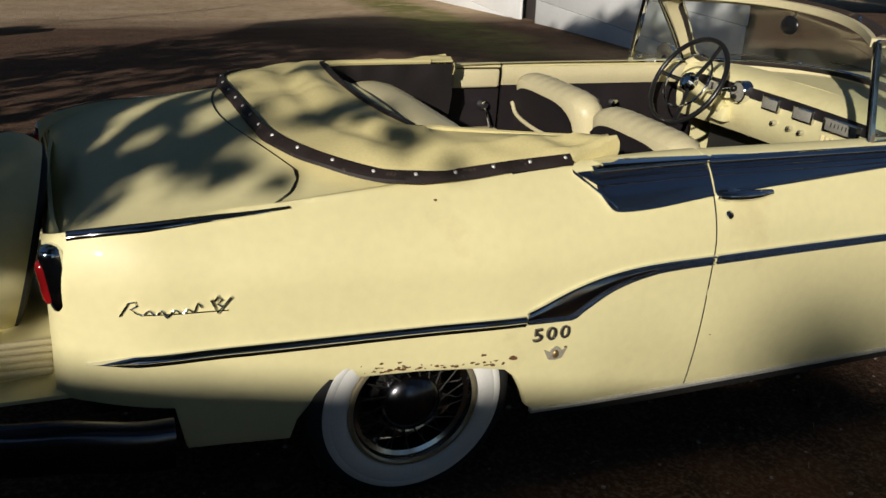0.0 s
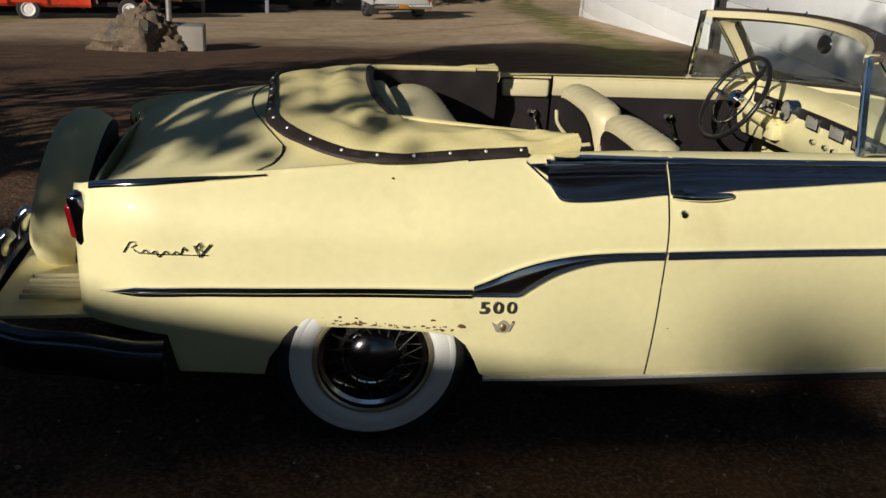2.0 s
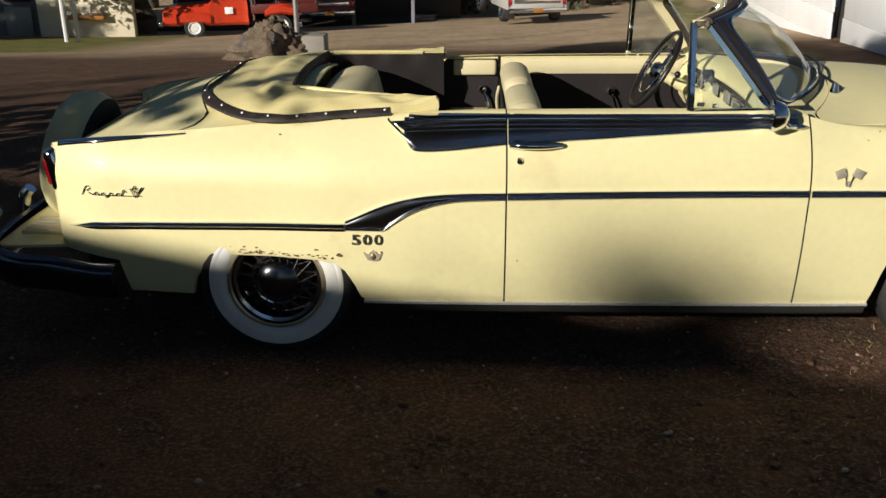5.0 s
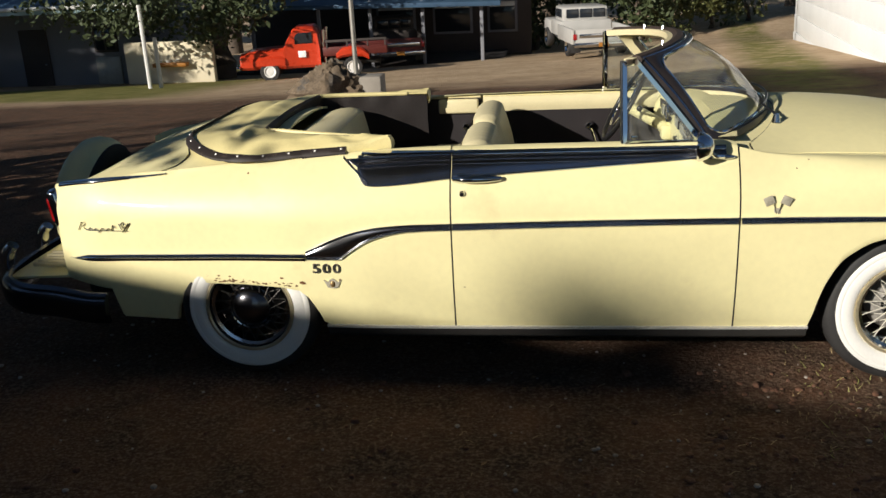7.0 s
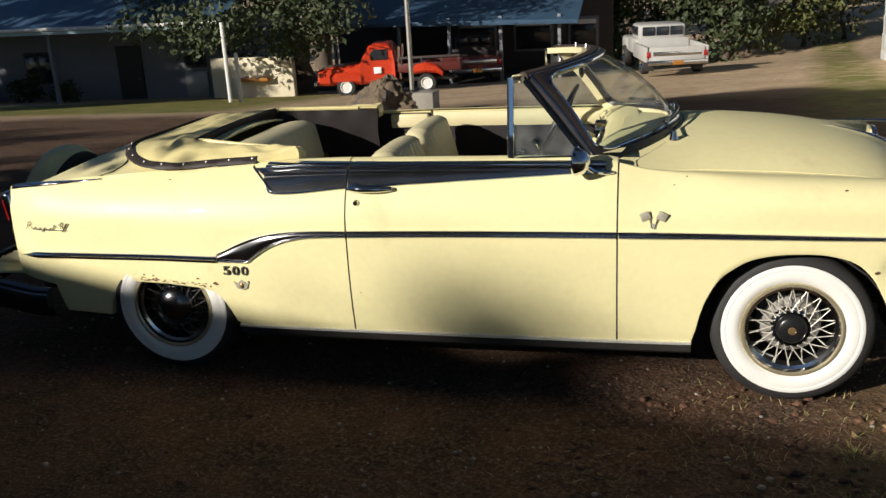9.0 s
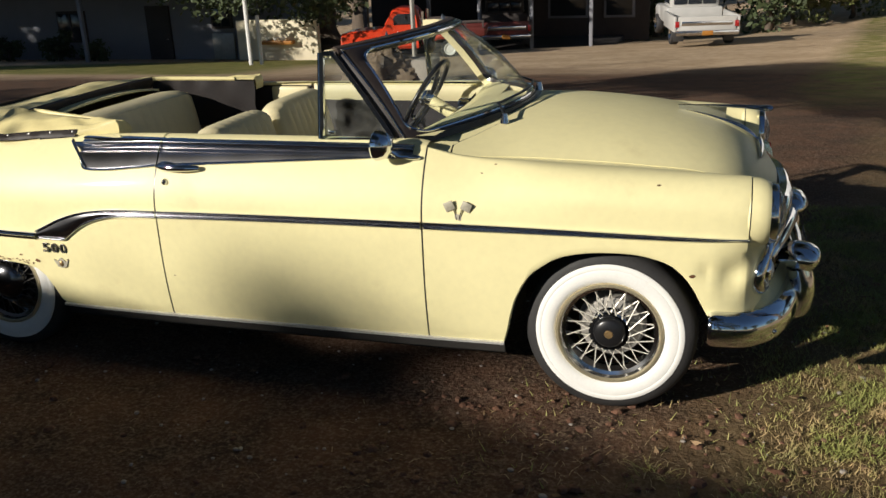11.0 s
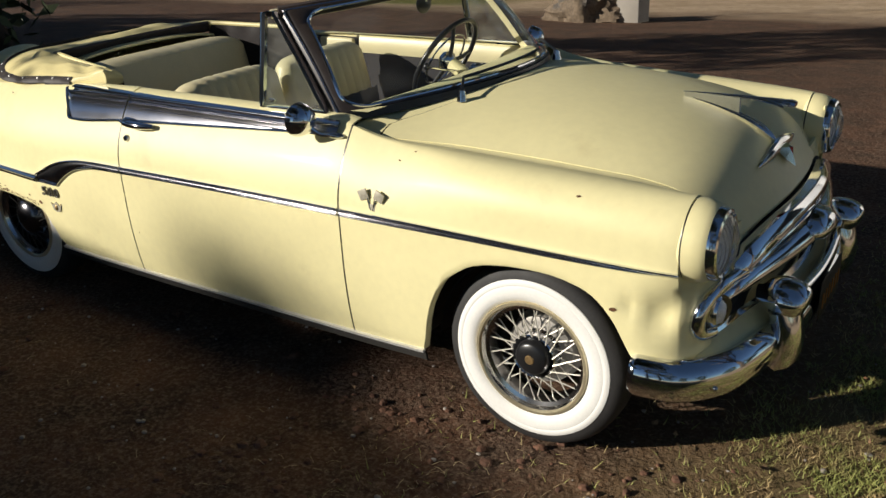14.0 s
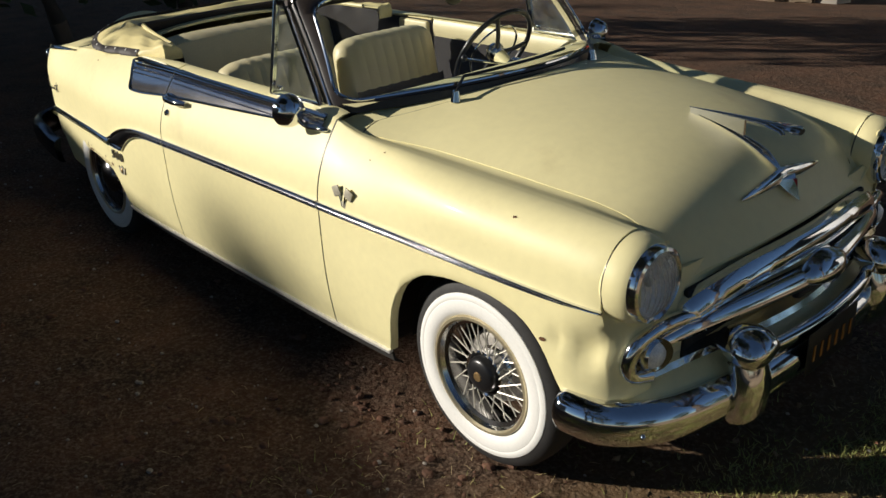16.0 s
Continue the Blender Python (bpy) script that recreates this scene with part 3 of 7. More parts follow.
# dark panel below the belt, its chrome edges
panel_low = smooth_table([(0.555, 0.985), (0.60, 0.928), (0.64, 0.924), (0.98, 0.952), (1.4, 0.977), (2.0, 1.012), (2.13, 1.020)])
belt_high = smooth_table([(0.49, 1.034), (0.98, 1.052), (2.13, 1.056)])
for a, b in ((0.56, 0.969), (0.977, 2.12)):
    both_sides("belt_panel", band(a, b, panel_low, lambda x: belt_high(x) - 0.014, 0.006), STEEL, "polished steel belt panel")
    both_sides("belt_panel_rib", band(a, b, lambda x: belt_high(x) - 0.036, lambda x: belt_high(x) - 0.028, 0.011, m=2), STEEL, "raised rib")
    both_sides("belt_panel_rib", band(a, b, lambda x: belt_high(x) - 0.052, lambda x: belt_high(x) - 0.047, 0.009, m=2), STEEL, "raised rib")
    both_sides("belt_panel_edge", band(a, b, lambda x: panel_low(x) - 0.007, lambda x: panel_low(x) + 0.002, 0.010), CHROME, "thin chrome strip")
    both_sides("belt_chrome", band(a, b, lambda x: belt_high(x) - 0.018, belt_high, 0.014), CHROME, "chrome belt moulding")
both_sides("belt_panel_tail", band(0.495, 0.565, lambda x: 1.026 - 0.55 * (x - 0.495), lambda x: belt_high(x) - 0.012, 0.007, 8), STEEL)
both_sides("belt_panel_tail_edge", band(0.492, 0.61, lambda x: 1.022 - 0.80 * (x - 0.492), lambda x: 1.034 - 0.80 * (x - 0.492), 0.011, 8), CHROME, "thin chrome strip")
both_sides("sill_strip", sweep([(x, -(side_y(x, 0.28) + 0.002), 0.268) for x in columns(0.38, 2.485, 0.1)], [(-0.012, -0.004), (0.005, -0.004), (0.007, 0.006), (-0.012, 0.010)]), SILLMETAL, "dull bright metal sill strip")
both_sides("rocker_panel", thick([[(x, -(side_y(x, 0.28) - 0.006), 0.262), (x, -(side_y(x, 0.28) - 0.014), 0.225), (x, -(side_y(x, 0.28) - 0.05), 0.200)] for x in columns(0.38, 2.485, 0.1)], 0.01, INWARD_R), DARKMETAL, "black rocker panel")
both_sides("fin_strip", band(-0.925, -0.36, lambda x: shoulder_z(x) - 0.016 * min(1, (-0.34 - x) / 0.4), lambda x: shoulder_z(x) + 0.004, 0.012), CHROME, "chrome strip along the fin")


# top boot: the folded top under its vinyl cover, a U round the rear seat
def boot_path(k, inset_by=0.0):
    """k from -1 (right front) over 0 (rear) to 1 (left front); the outer edge of the cover."""
    half, rear, front, r = 0.735 - inset_by, -0.36 + inset_by, 0.50, 0.42
    straight = front - (rear + r)
    arc = math.pi / 2 * r
    flat = half - r
    total = straight + arc + flat
    s = abs(k) * total
    sg = -1 if k < 0 else 1
    if s < flat:
        return (rear, sg * s)
    if s < flat + arc:
        a = (s - flat) / r
        return (rear + r * (1 - math.cos(a)), sg * (flat + r * math.sin(a)))
    return (rear + r + (s - flat - arc), sg * half)


def edge_z(x, y):
    return 1.005 + 0.05 * hard(x, [(-0.36, 1.35), (-0.1, 0.42), (0.1, 0.38), (0.3, 0.72), (0.5, 0.95)]) + 0.0


def build_boot():
    nk, nj = 110, 18
    half = 0.735
    # inner edge: far arm, straight hem behind the seat, near arm
    hem_x, hem_z = 0.085, 1.108
    rows = []
    for i in range(nk + 1):
        k = -1 + 2 * i / nk
        side = abs(k)
        ox, oy = boot_path(k)
        if side < 0.52:
            ix, iy = hem_x - 0.035 * (1 - (k / 0.52) ** 2), 0.50 * k / 0.52
        else:
            t = (side - 0.52) / 0.48
            ix, iy = hem_x + (0.50 - hem_x) * t, math.copysign(0.50 + 0.10 * t, k)
        arm = max(0, (side - 0.60) / 0.40)
        row = []
        for j in range(nj + 1):
            v = j / nj
            x, y = ox + (ix - ox) * v, oy + (iy - oy) * v
            x += 0.185 * arm**1.6 * min(1, v * 3.0) ** 1.5
            ze = edge_z(ox, oy)
            zi = hem_z - (0.030 * arm if k < 0 else 0.012 * arm)
            hump = math.sin(math.pi * v)
            z = ze + (zi - ze) * v ** 0.75 + (0.020 + 0.012 * arm) * hump
            n = noise.noise(Vector((x * 4.2, y * 4.2, 1.3)))
            n2 = noise.noise(Vector((x * 11, y * 8, 7.3)))
            crease = abs(noise.noise(Vector((x * 3 + 1.5 * y, y * 5 - x, 2.2))))
            z += hump * (0.020 * n + 0.005 * n2 - 0.020 * max(0, 0.25 - crease))
            if side < 0.6:
                z += 0.020 * math.exp(-((v - 0.74) / 0.11) ** 2) * (0.6 + 0.4 * math.sin(9 * y)) - 0.012 * math.exp(-((v - 0.52) / 0.08) ** 2)
            if side < 0.5:
                z -= 0.022 * hump * math.exp(-((y + 0.2) / 0.22) ** 2)
            z += arm * hump * (0.007 * math.sin(26 * x + 9 * v) + 0.010 * max(0.0, math.sin(11 * x - 16 * v)) ** 3)
            row.append((x, y, z))
        rows.append(row)
    cover = part("top_cover", thick(rows, 0.006, lambda p: Vector((0, 0, -1))), CANVAS, car, "creased yellow vinyl cover over the folded top")
    band_rows = []
    for i in range(nk + 1):
        k = -1 + 2 * i / nk
        a, b = boot_path(k, -0.010), boot_path(k, 0.016)
        z = edge_z(*boot_path(k))
        mid = ((a[0] + b[0]) / 2, (a[1] + b[1]) / 2)
        wave = 0.0012 * math.sin(i * 0.9)
        band_rows.append([(a[0], a[1], z - 0.012 + wave), (a[0] * 0.9 + mid[0] * 0.1, a[1] * 0.9 + mid[1] * 0.1, z - 0.002 + wave), (mid[0], mid[1], z + 0.010), (b[0], b[1], z + 0.018), (b[0], b[1], z + 0.004)])
    part("cover_band", sheet(band_rows), LEATHERBAND, cover, "worn brown leather band")
    for k in np.linspace(-0.985, 0.985, 24):
        a, b = boot_path(k, -0.016), boot_path(k, 0.026)
        z = edge_z(*boot_path(k)) + 0.012
        out = Vector((a[0] - b[0], a[1] - b[1], 0.035)).normalized()
        m = Matrix.Translation(((a[0] + b[0]) / 2, (a[1] + b[1]) / 2, z - 0.002)) @ out.to_track_quat("Z", "Y").to_matrix().to_4x4()
        part("snap", moved(ball(0.0065, 0.0065, 0.005, n=8, m=5), m), SILLMETAL, cover)
    for i0 in (0, nk):
        edge = [Vector(rows[i0][j]) for j in range(0, nj + 1)]
        drop = [max(0.004, p.z - 1.034) for p in edge]
        part("cover_flap", sheet([[p + Vector((0.0, 0, 0.001)), p + Vector((0.010, 0, -0.18 * d)), p + Vector((0.013, 0, -0.55 * d)), p + Vector((0.006, 0, -d))] for p, d in zip(edge, drop)]), CANVAS, cover, "turned-down end of the cover")
    # dark hem along the rear inner edge, and the lining that hangs from each arm
    hem = []
    for i in range(nk + 1):
        if abs(-1 + 2 * i / nk) < 0.56:
            p, q = Vector(rows[i][nj]), Vector(rows[i][nj - 2])
            w = (q - p).normalized() * 0.028
            hem.append([p + w + Vector((0, 0, 0.003)), p + w * 0.5 + Vector((0.0, 0, 0.009)), p + Vector((0.006, 0, 0.002)), p + Vector((0.004, 0, -0.025)), p + Vector((-0.01, 0, -0.05))])
    part("cover_hem", sheet(hem), LEATHERBAND, cover, "dark brown leather hem")
    for sg in (-1, 1):
        lin = []
        for i in range(nk + 1):
            k = -1 + 2 * i / nk
            if k * sg > 0.50:
                p = Vector(rows[i][nj])
                wv = 0.012 * math.sin(i * 0.9)
                lin.append([p + Vector((0, -sg * 0.004, -0.012)), p + Vector((0, -sg * (0.010 + wv), -0.06)), p + Vector((0, -sg * (0.004 - wv), -0.15)), p + Vector((0, sg * 0.02, -0.28))])
        lip = [r[0] + Vector((0, sg * 0.006, 0.010)) for r in (lin[4:] if sg < 0 else lin[:-4])]
        part("cover_lip", tube(lip, 0.012, 8), CANVAS, cover, "rolled yellow edge of the cover")
        part("cover_lining", sheet(lin), LINING, cover, "dark brown lining under the cover")
    return cover


build_boot()


# seats
def cushion(w, h, d, flutes, bulge=0.03, top_round=0.07, n=40, m=28):
    """A padded back: fluted front at +x, flat rear at 0, w wide, h high, d thick."""
    rows = []
    for i in range(n + 1):
        v = 2 * i / n - 1
        y = v * w / 2
        e = (1 - abs(v) ** 6) ** 0.5
        prof = []
        for j in range(m + 1):
            a = j / m
            if a < 0.40:
                x, z = 0.0, h * (a / 0.40) * 0.93
            elif a < 0.62:
                b = (a - 0.40) / 0.22 * math.pi
                x, z = d / 2 - d / 2 * math.cos(b), h * 0.93 + h * 0.07 * math.sin(b)
            else:
                b = (a - 0.62) / 0.38
                x, z = d + bulge * math.sin(b * math.pi), h * 0.93 * (1 - b)
            fl = 0.007 * abs(math.sin(math.pi * flutes * (v + 1) / 2)) ** 0.6 if a > 0.42 else 0
            cx = d / 2
            prof.append((cx + (x - cx) * e + fl * (1 if a > 0.6 else 0.15), y, (z + (0.35 * fl if 0.42 < a < 0.7 else 0)) * (0.82 + 0.18 * e)))
        rows.append(prof)
    V, F = sheet(rows)
    mm = m + 1
    F.append(tuple(range(mm)))
    F.append(tuple(reversed(range(n * mm, (n + 1) * mm))))
    return V, F


def lean(x, y, z, deg):
    return Matrix.Translation((x, y, z)) @ Matrix.Rotation(radians(deg), 4, "Y")


front_seat = new("front_seat")
front_seat.parent = car
for sy in (-1, 1):
    base = lean(1.055, sy * 0.325, 0.514, -8)
    back = part("seat_back", moved(cushion(0.62, 0.535, 0.14, 10), base @ Matrix.Rotation(radians(-0), 4, "Z")), SEAT, front_seat, "fluted cream vinyl seat back")
    ins = []
    for i in range(25):
        v = 2 * i / 24 - 1
        row = []
        for j in range(9):
            b = 0.44 + 0.012 * abs(math.sin(math.pi * 4 * (v + 1))) + 0.50 * j / 8
            row.append(tuple(base @ Vector((0.14 + 0.03 * math.sin(b * math.pi) + 0.010, 0.285 * v, 0.54 * 0.93 * (1 - b)))))
        ins.append(row)
    part("seat_insert", sheet(ins), SEATDARK, back, "dark brown cloth lower half")
    # dark oval panel and the piping on the rear of the back
    pan = []
    for i in range(21):
        v = 2 * i / 20 - 1
        hh = (1 - abs(v) ** 4.0) ** 0.5
        top = 0.36 + 0.135 * hh
        bot = 0.36 - 0.19 * hh
        pan.append([tuple(base @ Vector((-0.006 - 0.004 * hh, 0.275 * v, bot + (top - bot) * j / 6))) for j in range(7)])
    part("back_panel", sheet(pan), SEATDARK, back, "dark brown cloth panel")
    rope = spline([base @ Vector(p) for p in ((-0.012, 0.26, 0.40), (-0.03, 0.18, 0.362), (-0.036, 0.0, 0.345), (-0.03, -0.18, 0.352), (-0.012, -0.255, 0.37))], 6)
    part("robe_cord", tube(rope, 0.009, 8), SEAT, back, "cream grab cord")
    part("seat_cushion", moved(cushion(0.62, 0.42, 0.16, 8), Matrix.Translation((1.14, sy * 0.325, 0.60)) @ Matrix.Rotation(radians(82), 4, "Y")), SEAT, front_seat)
part("seat_base", box(0.5, 1.24, 0.22, 0.03, (1.3, 0, 0.44)), SEATDARK, front_seat)
rear_seat = new("rear_seat")
rear_seat.parent = car
part("seat_back", moved(cushion(1.14, 0.56, 0.22, 14, top_round=0.1), lean(0.17, 0, 0.49, -5)), SEAT, rear_seat, "fluted cream vinyl seat back")
part("seat_cushion", moved(cushion(1.16, 0.5, 0.16, 16), Matrix.Translation((0.30, 0, 0.60)) @ Matrix.Rotation(radians(84), 4, "Y")), SEAT, rear_seat)
part("seat_base", box(0.5, 1.16, 0.2, 0.03, (0.52, 0, 0.42)), SEATDARK, rear_seat)


# doors inside: cream above, dark below, crank and handle
def inner_panel(parent, sy, x0, x1, split=0.955, step_x=None):
    xu = max(x0, 0.60)
    rows = [[(xu + (x1 - xu) * i / 12, sy * (0.735 - 0.012 * math.sin(math.pi * j / 5)), split + (1.048 - split) * j / 5) for j in range(6)] for i in range(13)]
    part("upper_trim", thick(rows, 0.01, lambda p: Vector((0, sy, 0))), SEAT, parent, "cream vinyl door top")
    rows = [[(x0 + (x1 - x0) * i / 12, sy * 0.728, 0.34 + (split - 0.34) * j / 5) for j in range(6)] for i in range(13)]
    part("lower_trim", thick(rows, 0.01, lambda p: Vector((0, sy, 0))), SEATDARK, parent, "dark brown vinyl panel")
    x0 = max(x0, 0.58)
    rows = [[(x0 + (x1 - x0) * i / 12, sy * yy, 1.050 + 0.004 * math.sin(math.pi * j / 3)) for j, yy in enumerate((0.728, 0.745, 0.765, 0.785))] for i in range(13)]
    part("sill_top", thick(rows, 0.006, lambda p: Vector((0, 0, -1))), CHROME if sy < 0 else PAINT, parent)


def crank(parent, x, sy, z, down=True):
    knob = part("crank_boss", moved(revolve([(0, -0.03), (0.02, -0.028), (0.026, -0.01), (0.026, 0.0)], 16), Matrix.Translation((x, sy * 0.72, z)) @ Matrix.Rotation(0 if sy > 0 else math.pi, 4, "Z")), CHROME, parent)
    part("crank_arm", tube([(x, sy * 0.70, z), (x + 0.02, sy * 0.69, z - 0.05), (x + 0.035, sy * 0.685, z - 0.10)], 0.007, 8), CHROME, knob)
    part("crank_knob", ball(0.013, 0.013, 0.013, (x + 0.037, sy * 0.675, z - 0.105), 10, 8), CHROME, knob)


for sy, dr in ((1, door_l), (-1, door_r)):
    inner_panel(dr, sy, 1.0, 2.12)
    inner_panel(car, sy, 0.30, 0.985, 1.035)
    crank(dr, 1.62, sy, 0.86)
    crank(car, 0.90, sy, 0.87)
for sy in (1, -1):
    part("quarter_trim", box(0.24, 0.03, 0.085, 0.014, (0.855, sy * 0.715, 0.992), 3), SEAT, car, "cream vinyl quarter pad")
    part("arm_rest", box(0.26, 0.10, 0.22, 0.02, (0.84, sy * 0.67, 0.66)), SEAT, car, "cream vinyl side box")


# dash and steering
def build_dash():
    rows = []
    for i in range(33):
        v = 2 * i / 32 - 1
        y = 0.70 * v
        b = 0.06 * (1 - v * v)
        rows.append([(2.18 + b, y, 1.075 + 0.012 * (1 - v * v)), (2.10 + b, y, 1.072 + 0.012 * (1 - v * v)), (2.045 + b, y, 1.062), (2.02 + b, y, 1.045), (2.005 + b, y, 1.02), (1.995 + b, y, 0.985), (1.985 + b, y, 0.95), (1.985 + b, y, 0.90), (1.995 + b, y, 0.85), (2.03 + b, y, 0.80), (2.1 + b, y, 0.79)])
    dash = part("dashboard", sheet(rows), PAINT, car, "cream painted dashboard with round gauges")
    bf = lambda y: 0.06 * (1 - (y / 0.70) ** 2)
    rows = [[(1.990 + bf(y) + 0.006 * (1 - j / 3), y, 0.938 + 0.092 * j / 3) for j in range(4)] for y in np.linspace(-0.66, 0.60, 24)]
    part("dash_band", sheet(rows), SEATDARK, dash, "dark brown instrument band")
    for y, w in ((-0.56, 0.11), (-0.33, 0.20), (-0.10, 0.12), (0.10, 0.11), (0.46, 0.11)):
        bez = part("gauge_frame", box(0.02, w, 0.064, 0.006, (1.985 + bf(y), y, 0.986)), OLD_CHROME, dash)
        part("gauge_face", box(0.004, w * 0.82, 0.044, 0.001, (1.973 + bf(y), y, 0.986)), DIALGREY, bez)
        if w > 0.15:
            for k in range(6):
                part("dial_mark", box(0.002, 0.004, 0.018, 0, (1.9705 + bf(y), y - 0.05 + 0.02 * k, 0.99)), BLACK, bez, smooth=False)
    sp = part("speedometer", moved(revolve([(0.0, -0.028), (0.042, -0.028), (0.047, -0.036), (0.052, -0.03), (0.052, 0.02)], 32, "x"), Matrix.Translation((1.99 + bf(0.29), 0.29, 1.0))), CHROME, dash)
    part("dial", moved(revolve([(0.0, -0.031), (0.041, -0.031), (0.041, -0.026)], 32, "x"), Matrix.Translation((1.99 + bf(0.29), 0.29, 1.0))), DIALGREY, sp)
    for k in range(11):
        a = radians(-30 + 24 * k)
        part("dial_mark", box(0.002, 0.003, 0.003, 0, (1.9578 + bf(0.29), 0.29 - 0.033 * math.cos(a), 1.0 + 0.033 * math.sin(a))), BLACK, sp, smooth=False)
    part("dial_needle", tube([(1.957 + bf(0.29), 0.29, 1.0), (1.957 + bf(0.29), 0.315, 0.985)], 0.0012, 5), REDLENS, sp)
    for k in range(7):
        y = -0.40 + 0.028 * k
        part("speaker_slat", box(0.012, 0.010, 0.10, 0.004, (1.98 + bf(y), y, 0.885)), SEAT, dash)
    for y in (-0.60, -0.55, -0.12, -0.05, 0.05):
        part("knob", moved(revolve([(0, -0.03), (0.010, -0.028), (0.012, -0.01), (0.008, 0.0)], 14, "x"), Matrix.Translation((1.983 + bf(y), y, 0.915))), CHROME, dash)
    return dash


build_dash()


# windscreen: curved glass in a brown frame
def screen(u, v):
    """A point of the screen's surface: u from -1 (right) to 1, v from 0 (base) to 1 (header)."""
    b = Vector((2.42 - 0.36 * u * u, 0.728 * u, 1.108 - 0.058 * u * u))
    t = Vector((2.03 - 0.25 * abs(u) ** 2.2, 0.664 * u, 1.436 - 0.036 * u * u))
    p = b.lerp(t, v)
    return p + Vector((0.03, 0, 0.03)) * math.sin(math.pi * v) * (1 - 0.75 * u * u)


def opening(n=96, grow=0.0):
    """The rounded outline of the glass in (u, v), and the matching outer edge of the frame."""
    u1, v0, v1, ru, rv = 0.925 + grow, 0.035 - grow, 0.945 + grow, 0.10, 0.15
    corners = ((u1 - ru, v1 - rv, 0), (-u1 + ru, v1 - rv, 90), (-u1 + ru, v0 + rv, 180), (u1 - ru, v0 + rv, 270))
    out = []
    for c, (cu, cv, a0) in enumerate(corners):
        for k in range(n // 8 + 1):
            a = radians(a0 + 90 * k / (n // 8))
            out.append((cu + ru * math.cos(a), cv + rv * math.sin(a)))
        nu, nv, na = corners[(c + 1) % 4]
        e0 = out[-1]
        e1 = (nu + ru * math.cos(radians(na)), nv + rv * math.sin(radians(na)))
        for k in range(1, 14):
            out.append((e0[0] + (e1[0] - e0[0]) * k / 14, e0[1] + (e1[1] - e0[1]) * k / 14))
    return [(u * (1 + 0.05 * (1 - v)), v) for u, v in out]


def outer_edge(u, v):
    d = Vector(((u) / 0.9, (v - 0.5) / 0.46))
    s = 1.0 / max(abs(d.x) / 1.12, abs(d.y) / 1.10, 1e-3)
    uu, vv = d.x * s * 0.9, 0.5 + d.y * s * 0.46
    return max(-1.0, min(1.0, uu)), max(-0.02, min(1.0, vv))


